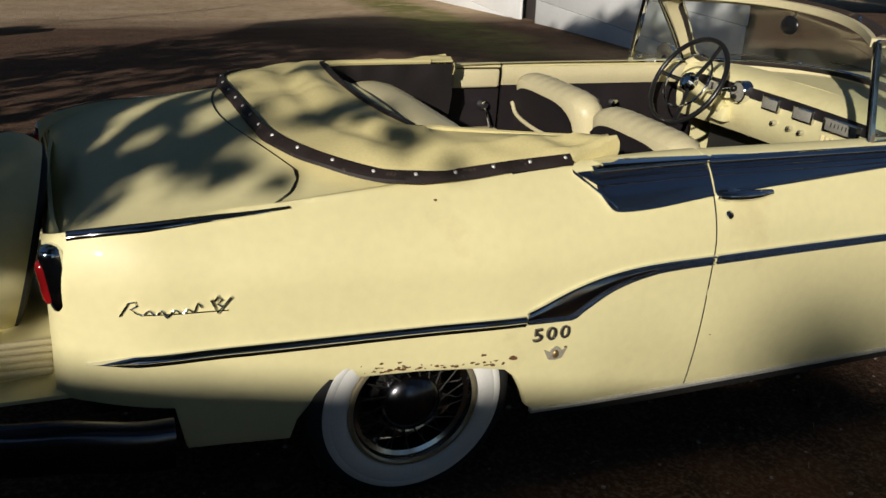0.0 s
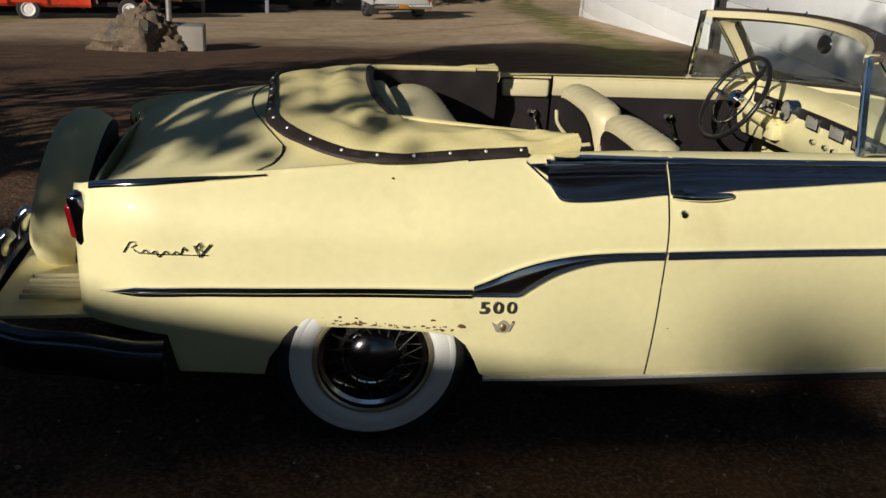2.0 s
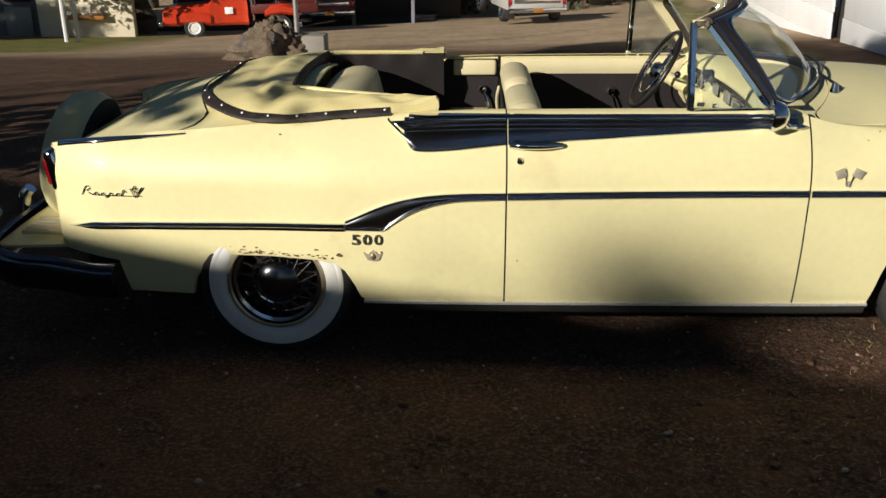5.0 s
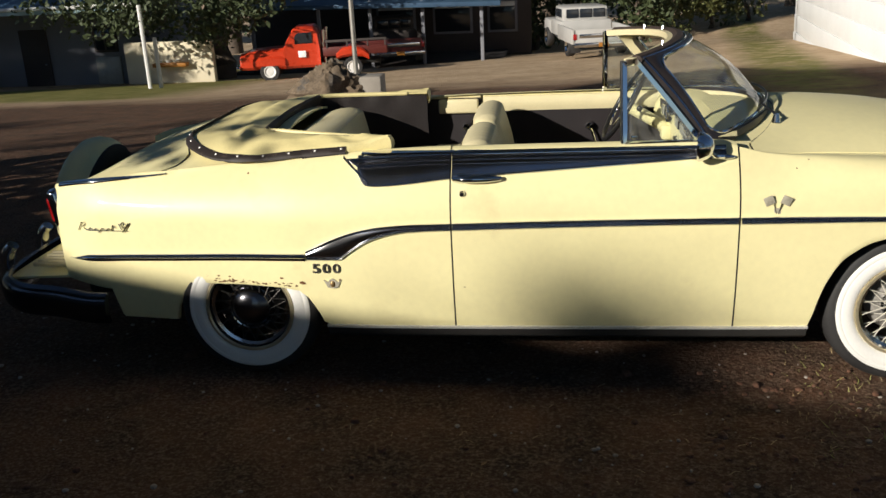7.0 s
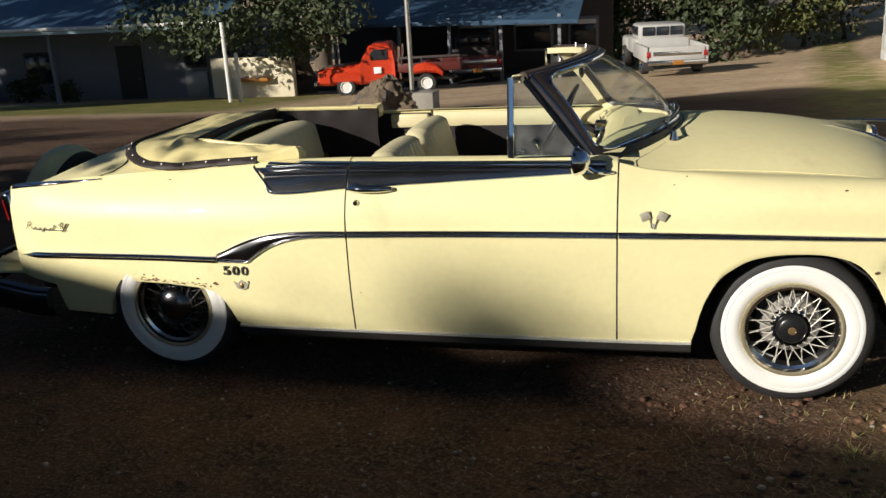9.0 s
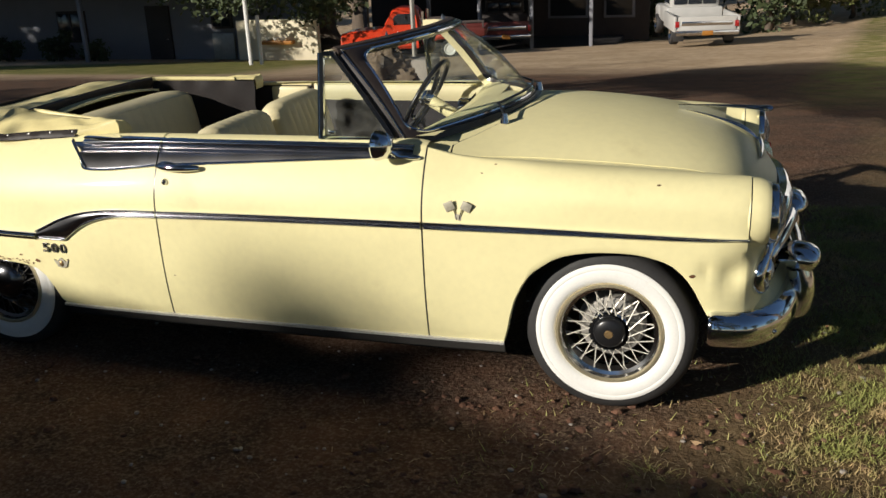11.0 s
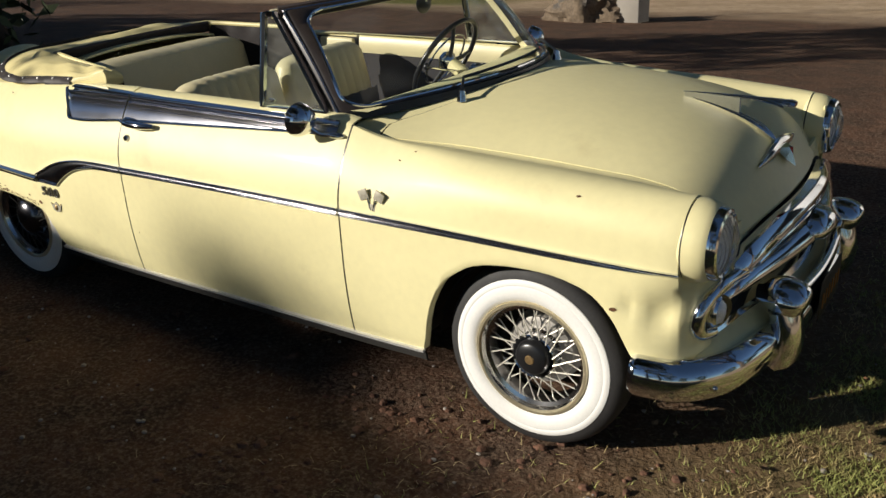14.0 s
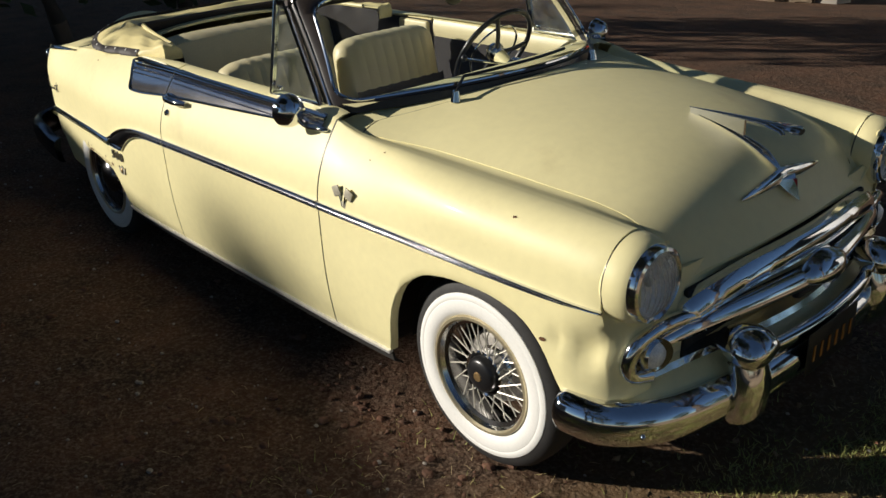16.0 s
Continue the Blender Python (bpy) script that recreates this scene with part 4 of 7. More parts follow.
def build_screen():
    us = [2 * i / 40 - 1 for i in range(41)]
    loop = opening()
    fw = Vector((0.62, 0, 0.5)).normalized()
    rows = []
    for u, v in loop:
        o = outer_edge(u, v)
        a, b = screen(u, v), screen(*o)
        rows.append([a - fw * 0.022, a + fw * 0.010, a.lerp(b, 0.25) + fw * 0.020, a.lerp(b, 0.8) + fw * 0.018, b + fw * 0.004, b - fw * 0.026])
    frame_part = part("windscreen_frame", sheet(rows, close_u=True), BROWN, car, "dark brown windscreen frame")
    inner = [[r[5], r[5].lerp(r[0], 0.5) - fw * 0.022, r[0]] for r in rows]
    part("frame_lining", sheet(inner, close_u=True), SEAT, frame_part, "cream inner lining of the frame")
    part("header_top", sweep([screen(u, 1.0) + Vector((-0.016, 0, 0.0)) for u in us], [(-0.034, -0.014), (0.014, -0.018), (0.022, 0.0), (0.012, 0.016), (-0.016, 0.020), (-0.036, 0.008)]), WORNHEADER, frame_part, "dark brown header rail")
    part("header_lining", sweep([screen(u, 0.985) + Vector((-0.058, 0, -0.004)) for u in us], [(-0.024, -0.016), (0.026, -0.014), (0.024, 0.016), (-0.024, 0.014)]), SEAT, frame_part, "worn cream header lining")
    for u in (-0.62, 0.30, 0.62):
        part("header_pin", tube([screen(u, 1.0) + Vector((-0.05, 0, 0.01)), screen(u, 1.0) + Vector((-0.05, 0, 0.03))], 0.008, 8, scale=lambda k: 1 - 0.6 * k), OLD_CHROME, frame_part)
    part("frame_trim", tube([r[4] + fw * 0.006 for r in rows], 0.0045, 6, closed=True, up=(0.62, 0, 0.5)), OLD_CHROME, frame_part, "thin bright edge of the frame")
    part("glass_moulding", tube([screen(u, v) + fw * 0.014 for u, v in opening(grow=0.006)], 0.0075, 8, closed=True, up=(0.62, 0, 0.5)), CHROME, frame_part)
    part("base_gasket", sweep([screen(u, 0.0) + Vector((0.010, 0, -0.004)) for u in us], [(-0.016, -0.014), (0.016, -0.014), (0.010, 0.014), (-0.012, 0.014)]), BLACK, frame_part, "black rubber gasket")
    rows = []
    for s_ in (1.0, 0.75, 0.5, 0.25, 0.0):
        rows.append([screen(u * s_, 0.4725 + (v - 0.4725) * s_) for u, v in loop])
    part("windscreen_glass", sheet(rows, close_v=True), GLASS, frame_part, "curved clear glass with a faint pale haze")
    # interior mirror
    st = part("rear_view_mirror", ball(0.014, 0.052, 0.040, (1.955, 0.0, 1.350), 20, 12), BLACK, frame_part, "dark oval mirror back")
    part("mirror_stem", tube([(1.965, 0, 1.36), (1.98, 0, 1.40), (2.0, 0, 1.43)], 0.006, 6), CHROME, st)
    # wipers
    for y0, y1 in ((-0.42, 0.16), (0.34, 0.95)):
        p0 = Vector((hard(y0, [(-0.4, 2.40), (0.4, 2.40)]), y0, hood_z(2.40, y0) + 0.012))
        w = part("wiper_pivot", moved(revolve([(0, 0.03), (0.012, 0.028), (0.018, 0.0), (0.02, -0.01)], 14, "z"), Matrix.Translation(p0)), CHROME, car)
        pts = [p0 + Vector((0, 0, 0.025))]
        for k in range(1, 8):
            u = max(-0.94, min(0.84, (y0 + (y1 - y0) * k / 7) / 0.728))
            pts.append(screen(u, 0.06 + 0.03 * k / 7) + Vector((0.030, 0, 0.020)))
        part("wiper_arm", tube(pts[:5], 0.006, 6), BLACK, w, "black wiper arm")
        part("wiper_blade", tube(pts[3:], 0.006, 6), BLACK, w)


build_screen()


def vent_window(sg):
    pts = [Vector((1.712, sg * 0.750, 1.056)), Vector((1.709, sg * 0.680, 1.395)), Vector((1.755, sg * 0.676, 1.398)), Vector((1.89, sg * 0.708, 1.235)), Vector((2.025, sg * 0.742, 1.064))]
    loop = []
    for a, b in zip(pts, pts[1:] + pts[:1]):
        loop += [a.lerp(b, k / 6) for k in range(6)]
    fr = part("vent_window", sweep(loop, [(-0.009, -0.008), (0.009, -0.008), (0.009, 0.008), (-0.009, 0.008)], up=(0, 1, 0), closed=True), CHROME, car, "chrome framed vent window")
    part("vent_post", tube([pts[0] + Vector((-0.012, 0, -0.02)), pts[1] + Vector((-0.012, 0, 0.004))], 0.008, 8), CHROME, fr)
    part("vent_latch", box(0.03, 0.012, 0.016, 0.004, (1.75, sg * 0.735, 1.085)), CHROME, fr)
    V = [tuple(p) for p in pts] + [tuple(p + Vector((0, -sg * 0.004, 0))) for p in pts]
    part("vent_glass", (V, [(0, 1, 2, 3, 4), (9, 8, 7, 6, 5)] + [(i, (i + 1) % 5, 5 + (i + 1) % 5, 5 + i) for i in range(5)]), GLASS, fr, smooth=False)


vent_window(-1)
vent_window(1)


# steering wheel and column
def build_steering():
    hub = Vector((1.80, 0.39, 1.03))
    n = Vector((-0.86, 0, 0.50)).normalized()
    m = Matrix.Translation(hub) @ n.to_track_quat("Z", "X").to_matrix().to_4x4()
    w = part("steering_wheel", moved(tube([(0.215 * math.cos(2 * math.pi * k / 48), 0.215 * math.sin(2 * math.pi * k / 48), 0.01) for k in range(48)], 0.012, 10, closed=True), m), BLACK, car, "thin black steering wheel with chrome horn ring")
    for a in (90, 200, 340):
        c, s_ = math.cos(radians(a)), math.sin(radians(a))
        part("wheel_spoke", moved(tube([(0.03 * c, 0.03 * s_, -0.01), (0.12 * c, 0.12 * s_, -0.006), (0.212 * c, 0.212 * s_, 0.01)], 0.010, 8), m), BLACK, w)
    part("horn_ring", moved(tube([(0.135 * math.cos(2 * math.pi * k / 40), 0.135 * math.sin(2 * math.pi * k / 40), 0.012) for k in range(40)], 0.005, 8, closed=True), m), CHROME, w)
    part("horn_button", moved(revolve([(0, 0.035), (0.03, 0.03), (0.045, 0.012), (0.045, -0.01), (0.03, -0.03)], 24, "z"), m), CHROME, w)
    end = hub - n * 0.50
    col = part("steering_column", tube([hub - n * 0.02, hub - n * 0.2, end], 0.032, 14), PAINT, car, "cream steering column")
    part("column_bracket", box(0.06, 0.10, 0.08, 0.015, (2.02, 0.39, 0.88)), PAINT, col)
    part("shift_lever", tube([hub - n * 0.09, hub - n * 0.08 + Vector((0, -0.10, 0.02)), hub - n * 0.06 + Vector((0, -0.24, 0.05))], 0.006, 8), CHROME, col)
    part("lever_knob", ball(0.016, 0.016, 0.016, hub - n * 0.06 + Vector((0, -0.245, 0.052)), 10, 8), BLACK, col)
    for y in (0.30, 0.44):
        part("pedal", box(0.02, 0.07, 0.08, 0.01, (2.12, y, 0.50)), BLACK, car)


build_steering()


# door furniture
def build_handles(sg):
    g = lambda x, z, o: (x, sg * (side_y(x, z) + o), z)
    h = part("door_handle", sweep(spline([g(0.985, 0.946, 0.012), g(1.04, 0.949, 0.030), g(1.12, 0.949, 0.030), g(1.19, 0.948, 0.016)], 8), ring(0.016, 12, 0.014), scale=lambda k: 0.55 + 0.6 * math.sin(math.pi * (k * 0.8 + 0.12))), CHROME, car, "chrome door handle")
    part("handle_plate", sweep(spline([g(0.982, 0.944, 0.002), g(1.02, 0.946, 0.005), g(1.07, 0.946, 0.002)], 6), ring(0.016, 12, 0.022), scale=lambda k: 0.4 + math.sin(math.pi * (k * 0.8 + 0.1)) * 0.7), CHROME, h)
    l = part("door_lock", moved(revolve([(0, -0.012), (0.010, -0.011), (0.014, -0.004), (0.015, 0.002)], 16), Matrix.Translation(g(1.022, 0.886, 0.0)) @ Matrix.Rotation(0 if sg < 0 else math.pi, 4, "Z")), CHROME, car, "round chrome door lock")
    part("key_slot", box(0.003, 0.004, 0.012, 0, g(1.022, 0.886, 0.012)), BLACK, l, smooth=False)


def build_side_mirror(sg):
    at = Vector((2.016, sg * 0.868, 1.068))
    m = Matrix.Translation(at) @ Matrix.Rotation(radians(8 * sg), 4, "Z")
    b = part("side_mirror", moved(revolve([(0.0, 0.044), (0.026, 0.039), (0.048, 0.022), (0.059, -0.004), (0.062, -0.018), (0.058, -0.025), (0.0, -0.020)], 32, "x"), m), CHROME, car, "round chrome door mirror")
    part("mirror_arm", tube(spline([at + Vector((0.02, 0, -0.01)), at + Vector((0.055, -sg * 0.02, -0.045)), Vector((2.105, sg * 0.825, 1.015))], 6), 0.009, 8), CHROME, b)
    part("mirror_foot", moved(ball(0.055, 0.018, 0.012, n=14, m=8), Matrix.Translation((2.105, sg * (side_y(2.105, 1.01) + 0.004), 1.012))), CHROME, b)


for sg in (-1, 1):
    build_handles(sg)
    build_side_mirror(sg)


# the front: lamps, grille, bumper, ornaments
def build_headlamp(sg):
    at = Matrix.Translation((0, sg * LAMP_Y, LAMP_Z))
    pod = part("headlamp_pod", moved(revolve([(0.02, 3.350), (0.10, 3.356), (0.124, 3.378), (0.1262, 3.3855), (0.1245, 3.3865), (0.1245, 3.3895), (0.1285, 3.391), (0.127, 3.415), (0.121, 3.440), (0.112, 3.456), (0.104, 3.463)], 56, "x"), at), PAINT, car, "cream lamp housing")
    part("pod_seam", moved(revolve([(0.1262, 3.3855), (0.1270, 3.3880), (0.1262, 3.3905)], 56, "x"), at), BLACK, pod, "dark seam")
    part("bezel", moved(revolve([(0.111, 3.452), (0.112, 3.466), (0.106, 3.482), (0.097, 3.486), (0.090, 3.478)], 48, "x"), at), CHROME, pod, "chrome lamp rim")
    part("reflector", moved(revolve([(0.092, 3.474), (0.07, 3.448), (0.04, 3.432), (0.0, 3.428)], 32, "x"), at), REFLECTOR, pod)
    part("bulb", moved(ball(0.014, 0.014, 0.014, (3.448, 0, 0), 10, 8), at), DIALWHITE, pod)
    lens = part("lens", moved(revolve([(0.093, 3.478), (0.08, 3.492), (0.05, 3.506), (0.02, 3.512), (0.0, 3.513)], 32, "x"), at), LAMPGLASS, pod, "clear ribbed glass")
    for k in range(-5, 6):
        y = 0.015 * k
        hgt = math.sqrt(max(0.0, 0.082 ** 2 - y * y))
        part("lens_rib", moved(tube([(3.4795 + 0.033 * (1 - (y * y + z * z) / 0.0086), y, z) for z in np.linspace(-hgt, hgt, 9)], 0.0022, 5), at), LAMPGLASS, lens)


def sides(half):
    return spline(half + [(x, -y, z) for x, y, z in reversed(half[:-1])], 6)


def build_grille():
    # upper bar under the hood's lip, tapering to a notch at each end
    top = sides([(3.468, -0.585, 0.662), (3.480, -0.545, 0.690), (3.500, -0.47, 0.716), (3.528, -0.30, 0.742), (3.545, -0.15, 0.748), (3.549, 0.0, 0.748)])
    g = part("grille", sweep(top, [(-0.030, -0.026), (0.006, -0.034), (0.026, -0.028), (0.034, -0.010), (0.028, 0.014), (0.006, 0.032), (-0.026, 0.030)], scale=lambda k: 0.35 + 0.65 * min(1, 14 * min(k, 1 - k))), CHROME, car, "wide chrome grille with rounded ends")
    part("bar_lip", sweep([p + Vector((0.022, 0, -0.034)) for p in top[3:-3]], ring(0.007, 8, 0.006)), CHROME, g)
    for sg in (-1, 1):
        end = [(3.490, -0.54, 0.668), (3.478, -0.60, 0.672), (3.462, -0.67, 0.668), (3.446, -0.728, 0.646), (3.434, -0.758, 0.606), (3.430, -0.762, 0.565), (3.436, -0.745, 0.532), (3.452, -0.69, 0.520)]
        path = spline([(x, y * -sg, z) for x, y, z in end], 7)
        part("end_loop", sweep(path, ring(0.023, 12, 0.026), up=(1, 0, 0.15)), CHROME, g, "rounded chrome end of the surround")
        rows = []
        for i in range(9):
            r = i / 8
            rows.append([(3.446 + 0.020 * r + 0.03 * (0.07 * math.cos(a) * r) / 0.07 + 0.012 * (1 - r), sg * (0.694 - 0.052 * r * math.cos(a)), 0.590 + 0.056 * r * math.sin(a)) for a in [2 * math.pi * k / 28 for k in range(28)]])
        part("end_dish", sheet(rows, close_v=True), DARKENED_CHROME, g, "dull chrome dish round the parking lamp")
        at = Matrix.Translation((0, sg * 0.690, 0.590))
        pk = part("parking_lamp", moved(revolve([(0.050, 3.45), (0.052, 3.470), (0.046, 3.478), (0.038, 3.474)], 28, "x"), at), CHROME, g)
        part("parking_lens", moved(revolve([(0.040, 3.472), (0.028, 3.486), (0.0, 3.492)], 28, "x"), at), REFLECTOR, pk, "clear lamp glass")
    low = sides([(3.446, -0.715, 0.524), (3.478, -0.55, 0.528), (3.525, -0.30, 0.530), (3.545, 0.0, 0.522)])
    part("lower_bar", sweep(low, [(-0.030, -0.014), (0.012, -0.018), (0.024, -0.004), (0.014, 0.014), (-0.030, 0.016)]), CHROME, g)
    mid = sides([(3.462, -0.665, 0.618), (3.500, -0.53, 0.640), (3.545, -0.32, 0.648), (3.575, -0.13, 0.650), (3.585, 0.0, 0.650)])
    part("main_bar", sweep(mid, [(-0.034, -0.020), (0.0, -0.034), (0.022, -0.026), (0.034, -0.006), (0.030, 0.014), (0.012, 0.032), (-0.010, 0.036), (-0.032, 0.024)], scale=lambda k: 0.45 + 0.6 * math.sin(math.pi * k) ** 0.5), CHROME, g, "thick rounded chrome bar")
    wedge = []
    for i in range(13):
        v = 2 * i / 12 - 1
        e = (1 - abs(v) ** 2.6) ** 0.5 if abs(v) < 1 else 0.02
        wedge.append((3.585 + 0.030 * e, 0.115 * v, 0.658 + 0.010 * e))
    ct = part("centre_wedge", sweep(wedge, [(-0.030, -0.038), (0.004, -0.042), (0.022, -0.034), (0.036, -0.016), (0.036, 0.000), (0.024, 0.022), (0.004, 0.040), (-0.030, 0.046)], scale=lambda k: 0.45 + 0.65 * math.sin(math.pi * k) ** 0.6), CHROME, g)
    part("wedge_duct", box(0.03, 0.16, 0.055, 0.012, (3.560, 0, 0.590)), DARKMETAL, ct)
    part("grille_backing", box(0.02, 1.10, 0.20, 0.01, (3.462, 0, 0.640)), DARKMETAL, g)


def build_front_bumper():
    half = [(3.262, -0.858, 0.402), (3.33, -0.850, 0.400), (3.40, -0.826, 0.396), (3.470, -0.762, 0.394), (3.530, -0.66, 0.396), (3.572, -0.5, 0.398), (3.605, -0.3, 0.398), (3.615, 0.0, 0.396)]
    path = sides(half)
    prof = [(-0.018, -0.074), (0.006, -0.072), (0.024, -0.056), (0.036, -0.026), (0.038, 0.006), (0.030, 0.034), (0.012, 0.056), (-0.014, 0.066), (-0.034, 0.058), (-0.016, 0.036), (-0.004, -0.01), (-0.012, -0.05)]
    b = part("front_bumper", sweep(path, prof, scale=lambda k: 0.82 + 0.18 * min(1, 60 * min(k, 1 - k)) ** 0.5), CHROME, car, "heavy chrome front bumper with two guards")
    pan_rows = [[(p.x - 0.022 - 0.07 * k, p.y * (1 - 0.06 * k), 0.440 + 0.080 * k ** 0.8 * min(1, (0.80 - abs(p.y)) / 0.14)) for k in (0, 0.33, 0.66, 1.0)] for p in path if abs(p.y) < 0.80]
    part("gravel_pan", thick(pan_rows, 0.008, lambda p: Vector((0, 0, -1))), PAINT, b, "cream pan between bumper and grille")
    for sg in (-1, 1):
        gd = part("bumper_guard", sweep(spline([(3.590, sg * 0.42, 0.325), (3.618, sg * 0.42, 0.36), (3.622, sg * 0.42, 0.44), (3.600, sg * 0.42, 0.52)], 5), ring(0.070, 16, 0.046), up=(1, 0, 0), scale=lambda k: 0.80 + 0.28 * math.sin(math.pi * (0.1 + 0.6 * k))), CHROME, b)
        part("guard_bullet", sweep(spline([(3.52, sg * 0.42, 0.556), (3.57, sg * 0.42, 0.562), (3.62, sg * 0.42, 0.556), (3.655, sg * 0.42, 0.545), (3.672, sg * 0.42, 0.538)], 5), ring(0.082, 20, 0.056), scale=lambda k: 0.55 + 0.5 * math.sin(math.pi * 0.5 * min(1, k * 2.4)) if k < 0.42 else 1.05 * math.sqrt(1 - ((k - 0.42) / 0.60) ** 2)), CHROME, gd, "bullet-shaped chrome tip")
        part("bolt", ball(0.009, 0.009, 0.009, (3.505, sg * 0.778, 0.376), 10, 6), OLD_CHROME, b)
    bridge = [(3.58, -0.42, 0.520), (3.61, -0.28, 0.500), (3.625, 0, 0.488)]
    part("bumper_bridge", sweep(sides(bridge), ring(0.022, 12, 0.030)), CHROME, b, "chrome bar between the guards")
    pl = part("number_plate", box(0.006, 0.32, 0.15, 0.004, (3.66, 0.0, 0.43)), PLATE, car, "black plate with orange marks")
    for k in range(6):
        part("plate_mark", box(0.003, 0.014, 0.055, 0.001, (3.6645, -0.12 + 0.048 * k, 0.425)), PLATEMARK, pl, smooth=False)


def build_ornaments():
    hz = lambda x, y: hood_z(x, y)
    upper = lambda x: np.interp(x, [3.085, 3.16, 3.26, 3.36, 3.48], [1.083, 1.083, 1.082, 1.079, 1.072])
    lower = lambda x: hz(x, 0) + 0.004 + 0.014 * max(0.0, (x - 3.25) / 0.18)
    pts = [(x, 0, upper(x)) for x in (3.085, 3.16, 3.24, 3.32, 3.38, 3.42, 3.45, 3.478)]
    o = part("hood_ornament", sweep(spline(pts, 5), ring(0.020, 12, 0.010), scale=lambda k: 0.12 + 0.85 * min(1, k * 1.6) if k < 0.78 else 0.97 + 0.35 * math.sin(math.pi * (k - 0.78) / 0.22)), CHROME, car, "chrome spear-shaped hood ornament with a keel")
    keel = [(x, 0, lower(x)) for x in (3.12, 3.20, 3.28, 3.35, 3.40, 3.435)]
    part("ornament_keel", sweep(spline(keel, 6), ring(0.020, 10, 0.012), scale=lambda k: 0.2 + 0.8 * min(1, 1.6 * k) if k < 0.7 else max(0.12, 1.0 - 2.6 * (k - 0.7))), CHROME, o)
    blade = [[(x, sy * (0.003 + 0.004 * (x - 3.09) / 0.24), z) for z in (lower(x) - 0.006, upper(x))] for sy in (-1, 1) for x in (np.linspace(3.09, 3.29, 8) if sy < 0 else np.linspace(3.29, 3.09, 8))]
    part("ornament_web", sheet(blade, close_u=True), CHROME, o)
    for sg in (-1, 1):
        part("ornament_wing", sweep([(3.38, sg * 0.014, 1.078), (3.43, sg * 0.038, 1.074), (3.45, sg * 0.058, 1.070)], ring(0.018, 8, 0.006), scale=lambda k: 1 - 0.7 * k), CHROME, o)
    def on_nose(y, z):
        a, b = 3.2, 3.515
        for _ in range(30):
            c = (a + b) / 2
            a, b = (c, b) if hz(c, y) > z else (a, c)
        return a - 0.075 * max(0, (a - 3.2) / 0.315) ** 2 * (y / hood_edge_y(a)) ** 2

    wing_z = lambda y: 0.926 - 0.08 * abs(y)
    path = [(on_nose(y, wing_z(y)) + 0.012, y, wing_z(y)) for y in np.linspace(-0.235, 0.235, 21)]
    bdg = part("hood_badge", sweep(path, ring(0.016, 10, 0.024), scale=lambda k: 0.12 + math.sin(math.pi * k) ** 0.8), CHROME, car, "chrome winged badge with a red shield")
    tilt = Matrix.Translation((on_nose(0, 0.905) + 0.014, 0, 0.905)) @ Matrix.Rotation(radians(-34), 4, "Y")
    part("badge_shield", moved(([(0, -0.062, 0.03), (0, 0.062, 0.03), (0.004, 0.030, -0.025), (0.010, 0, -0.066), (0.004, -0.030, -0.025), (0.030, 0, 0.0)], [(0, 1, 5), (1, 2, 5), (2, 3, 5), (3, 4, 5), (4, 0, 5)]), tilt), CHROME, bdg, smooth=False)
    part("shield_enamel", moved(([(0.004, -0.030, 0.016), (0.004, 0.030, 0.016), (0.012, 0.0, -0.046), (0.035, 0, 0.0)], [(0, 1, 3), (1, 2, 3), (2, 0, 3)]), tilt), REDLENS, bdg, smooth=False)


build_headlamp(-1)
build_headlamp(1)
build_grille()
build_front_bumper()
build_ornaments()


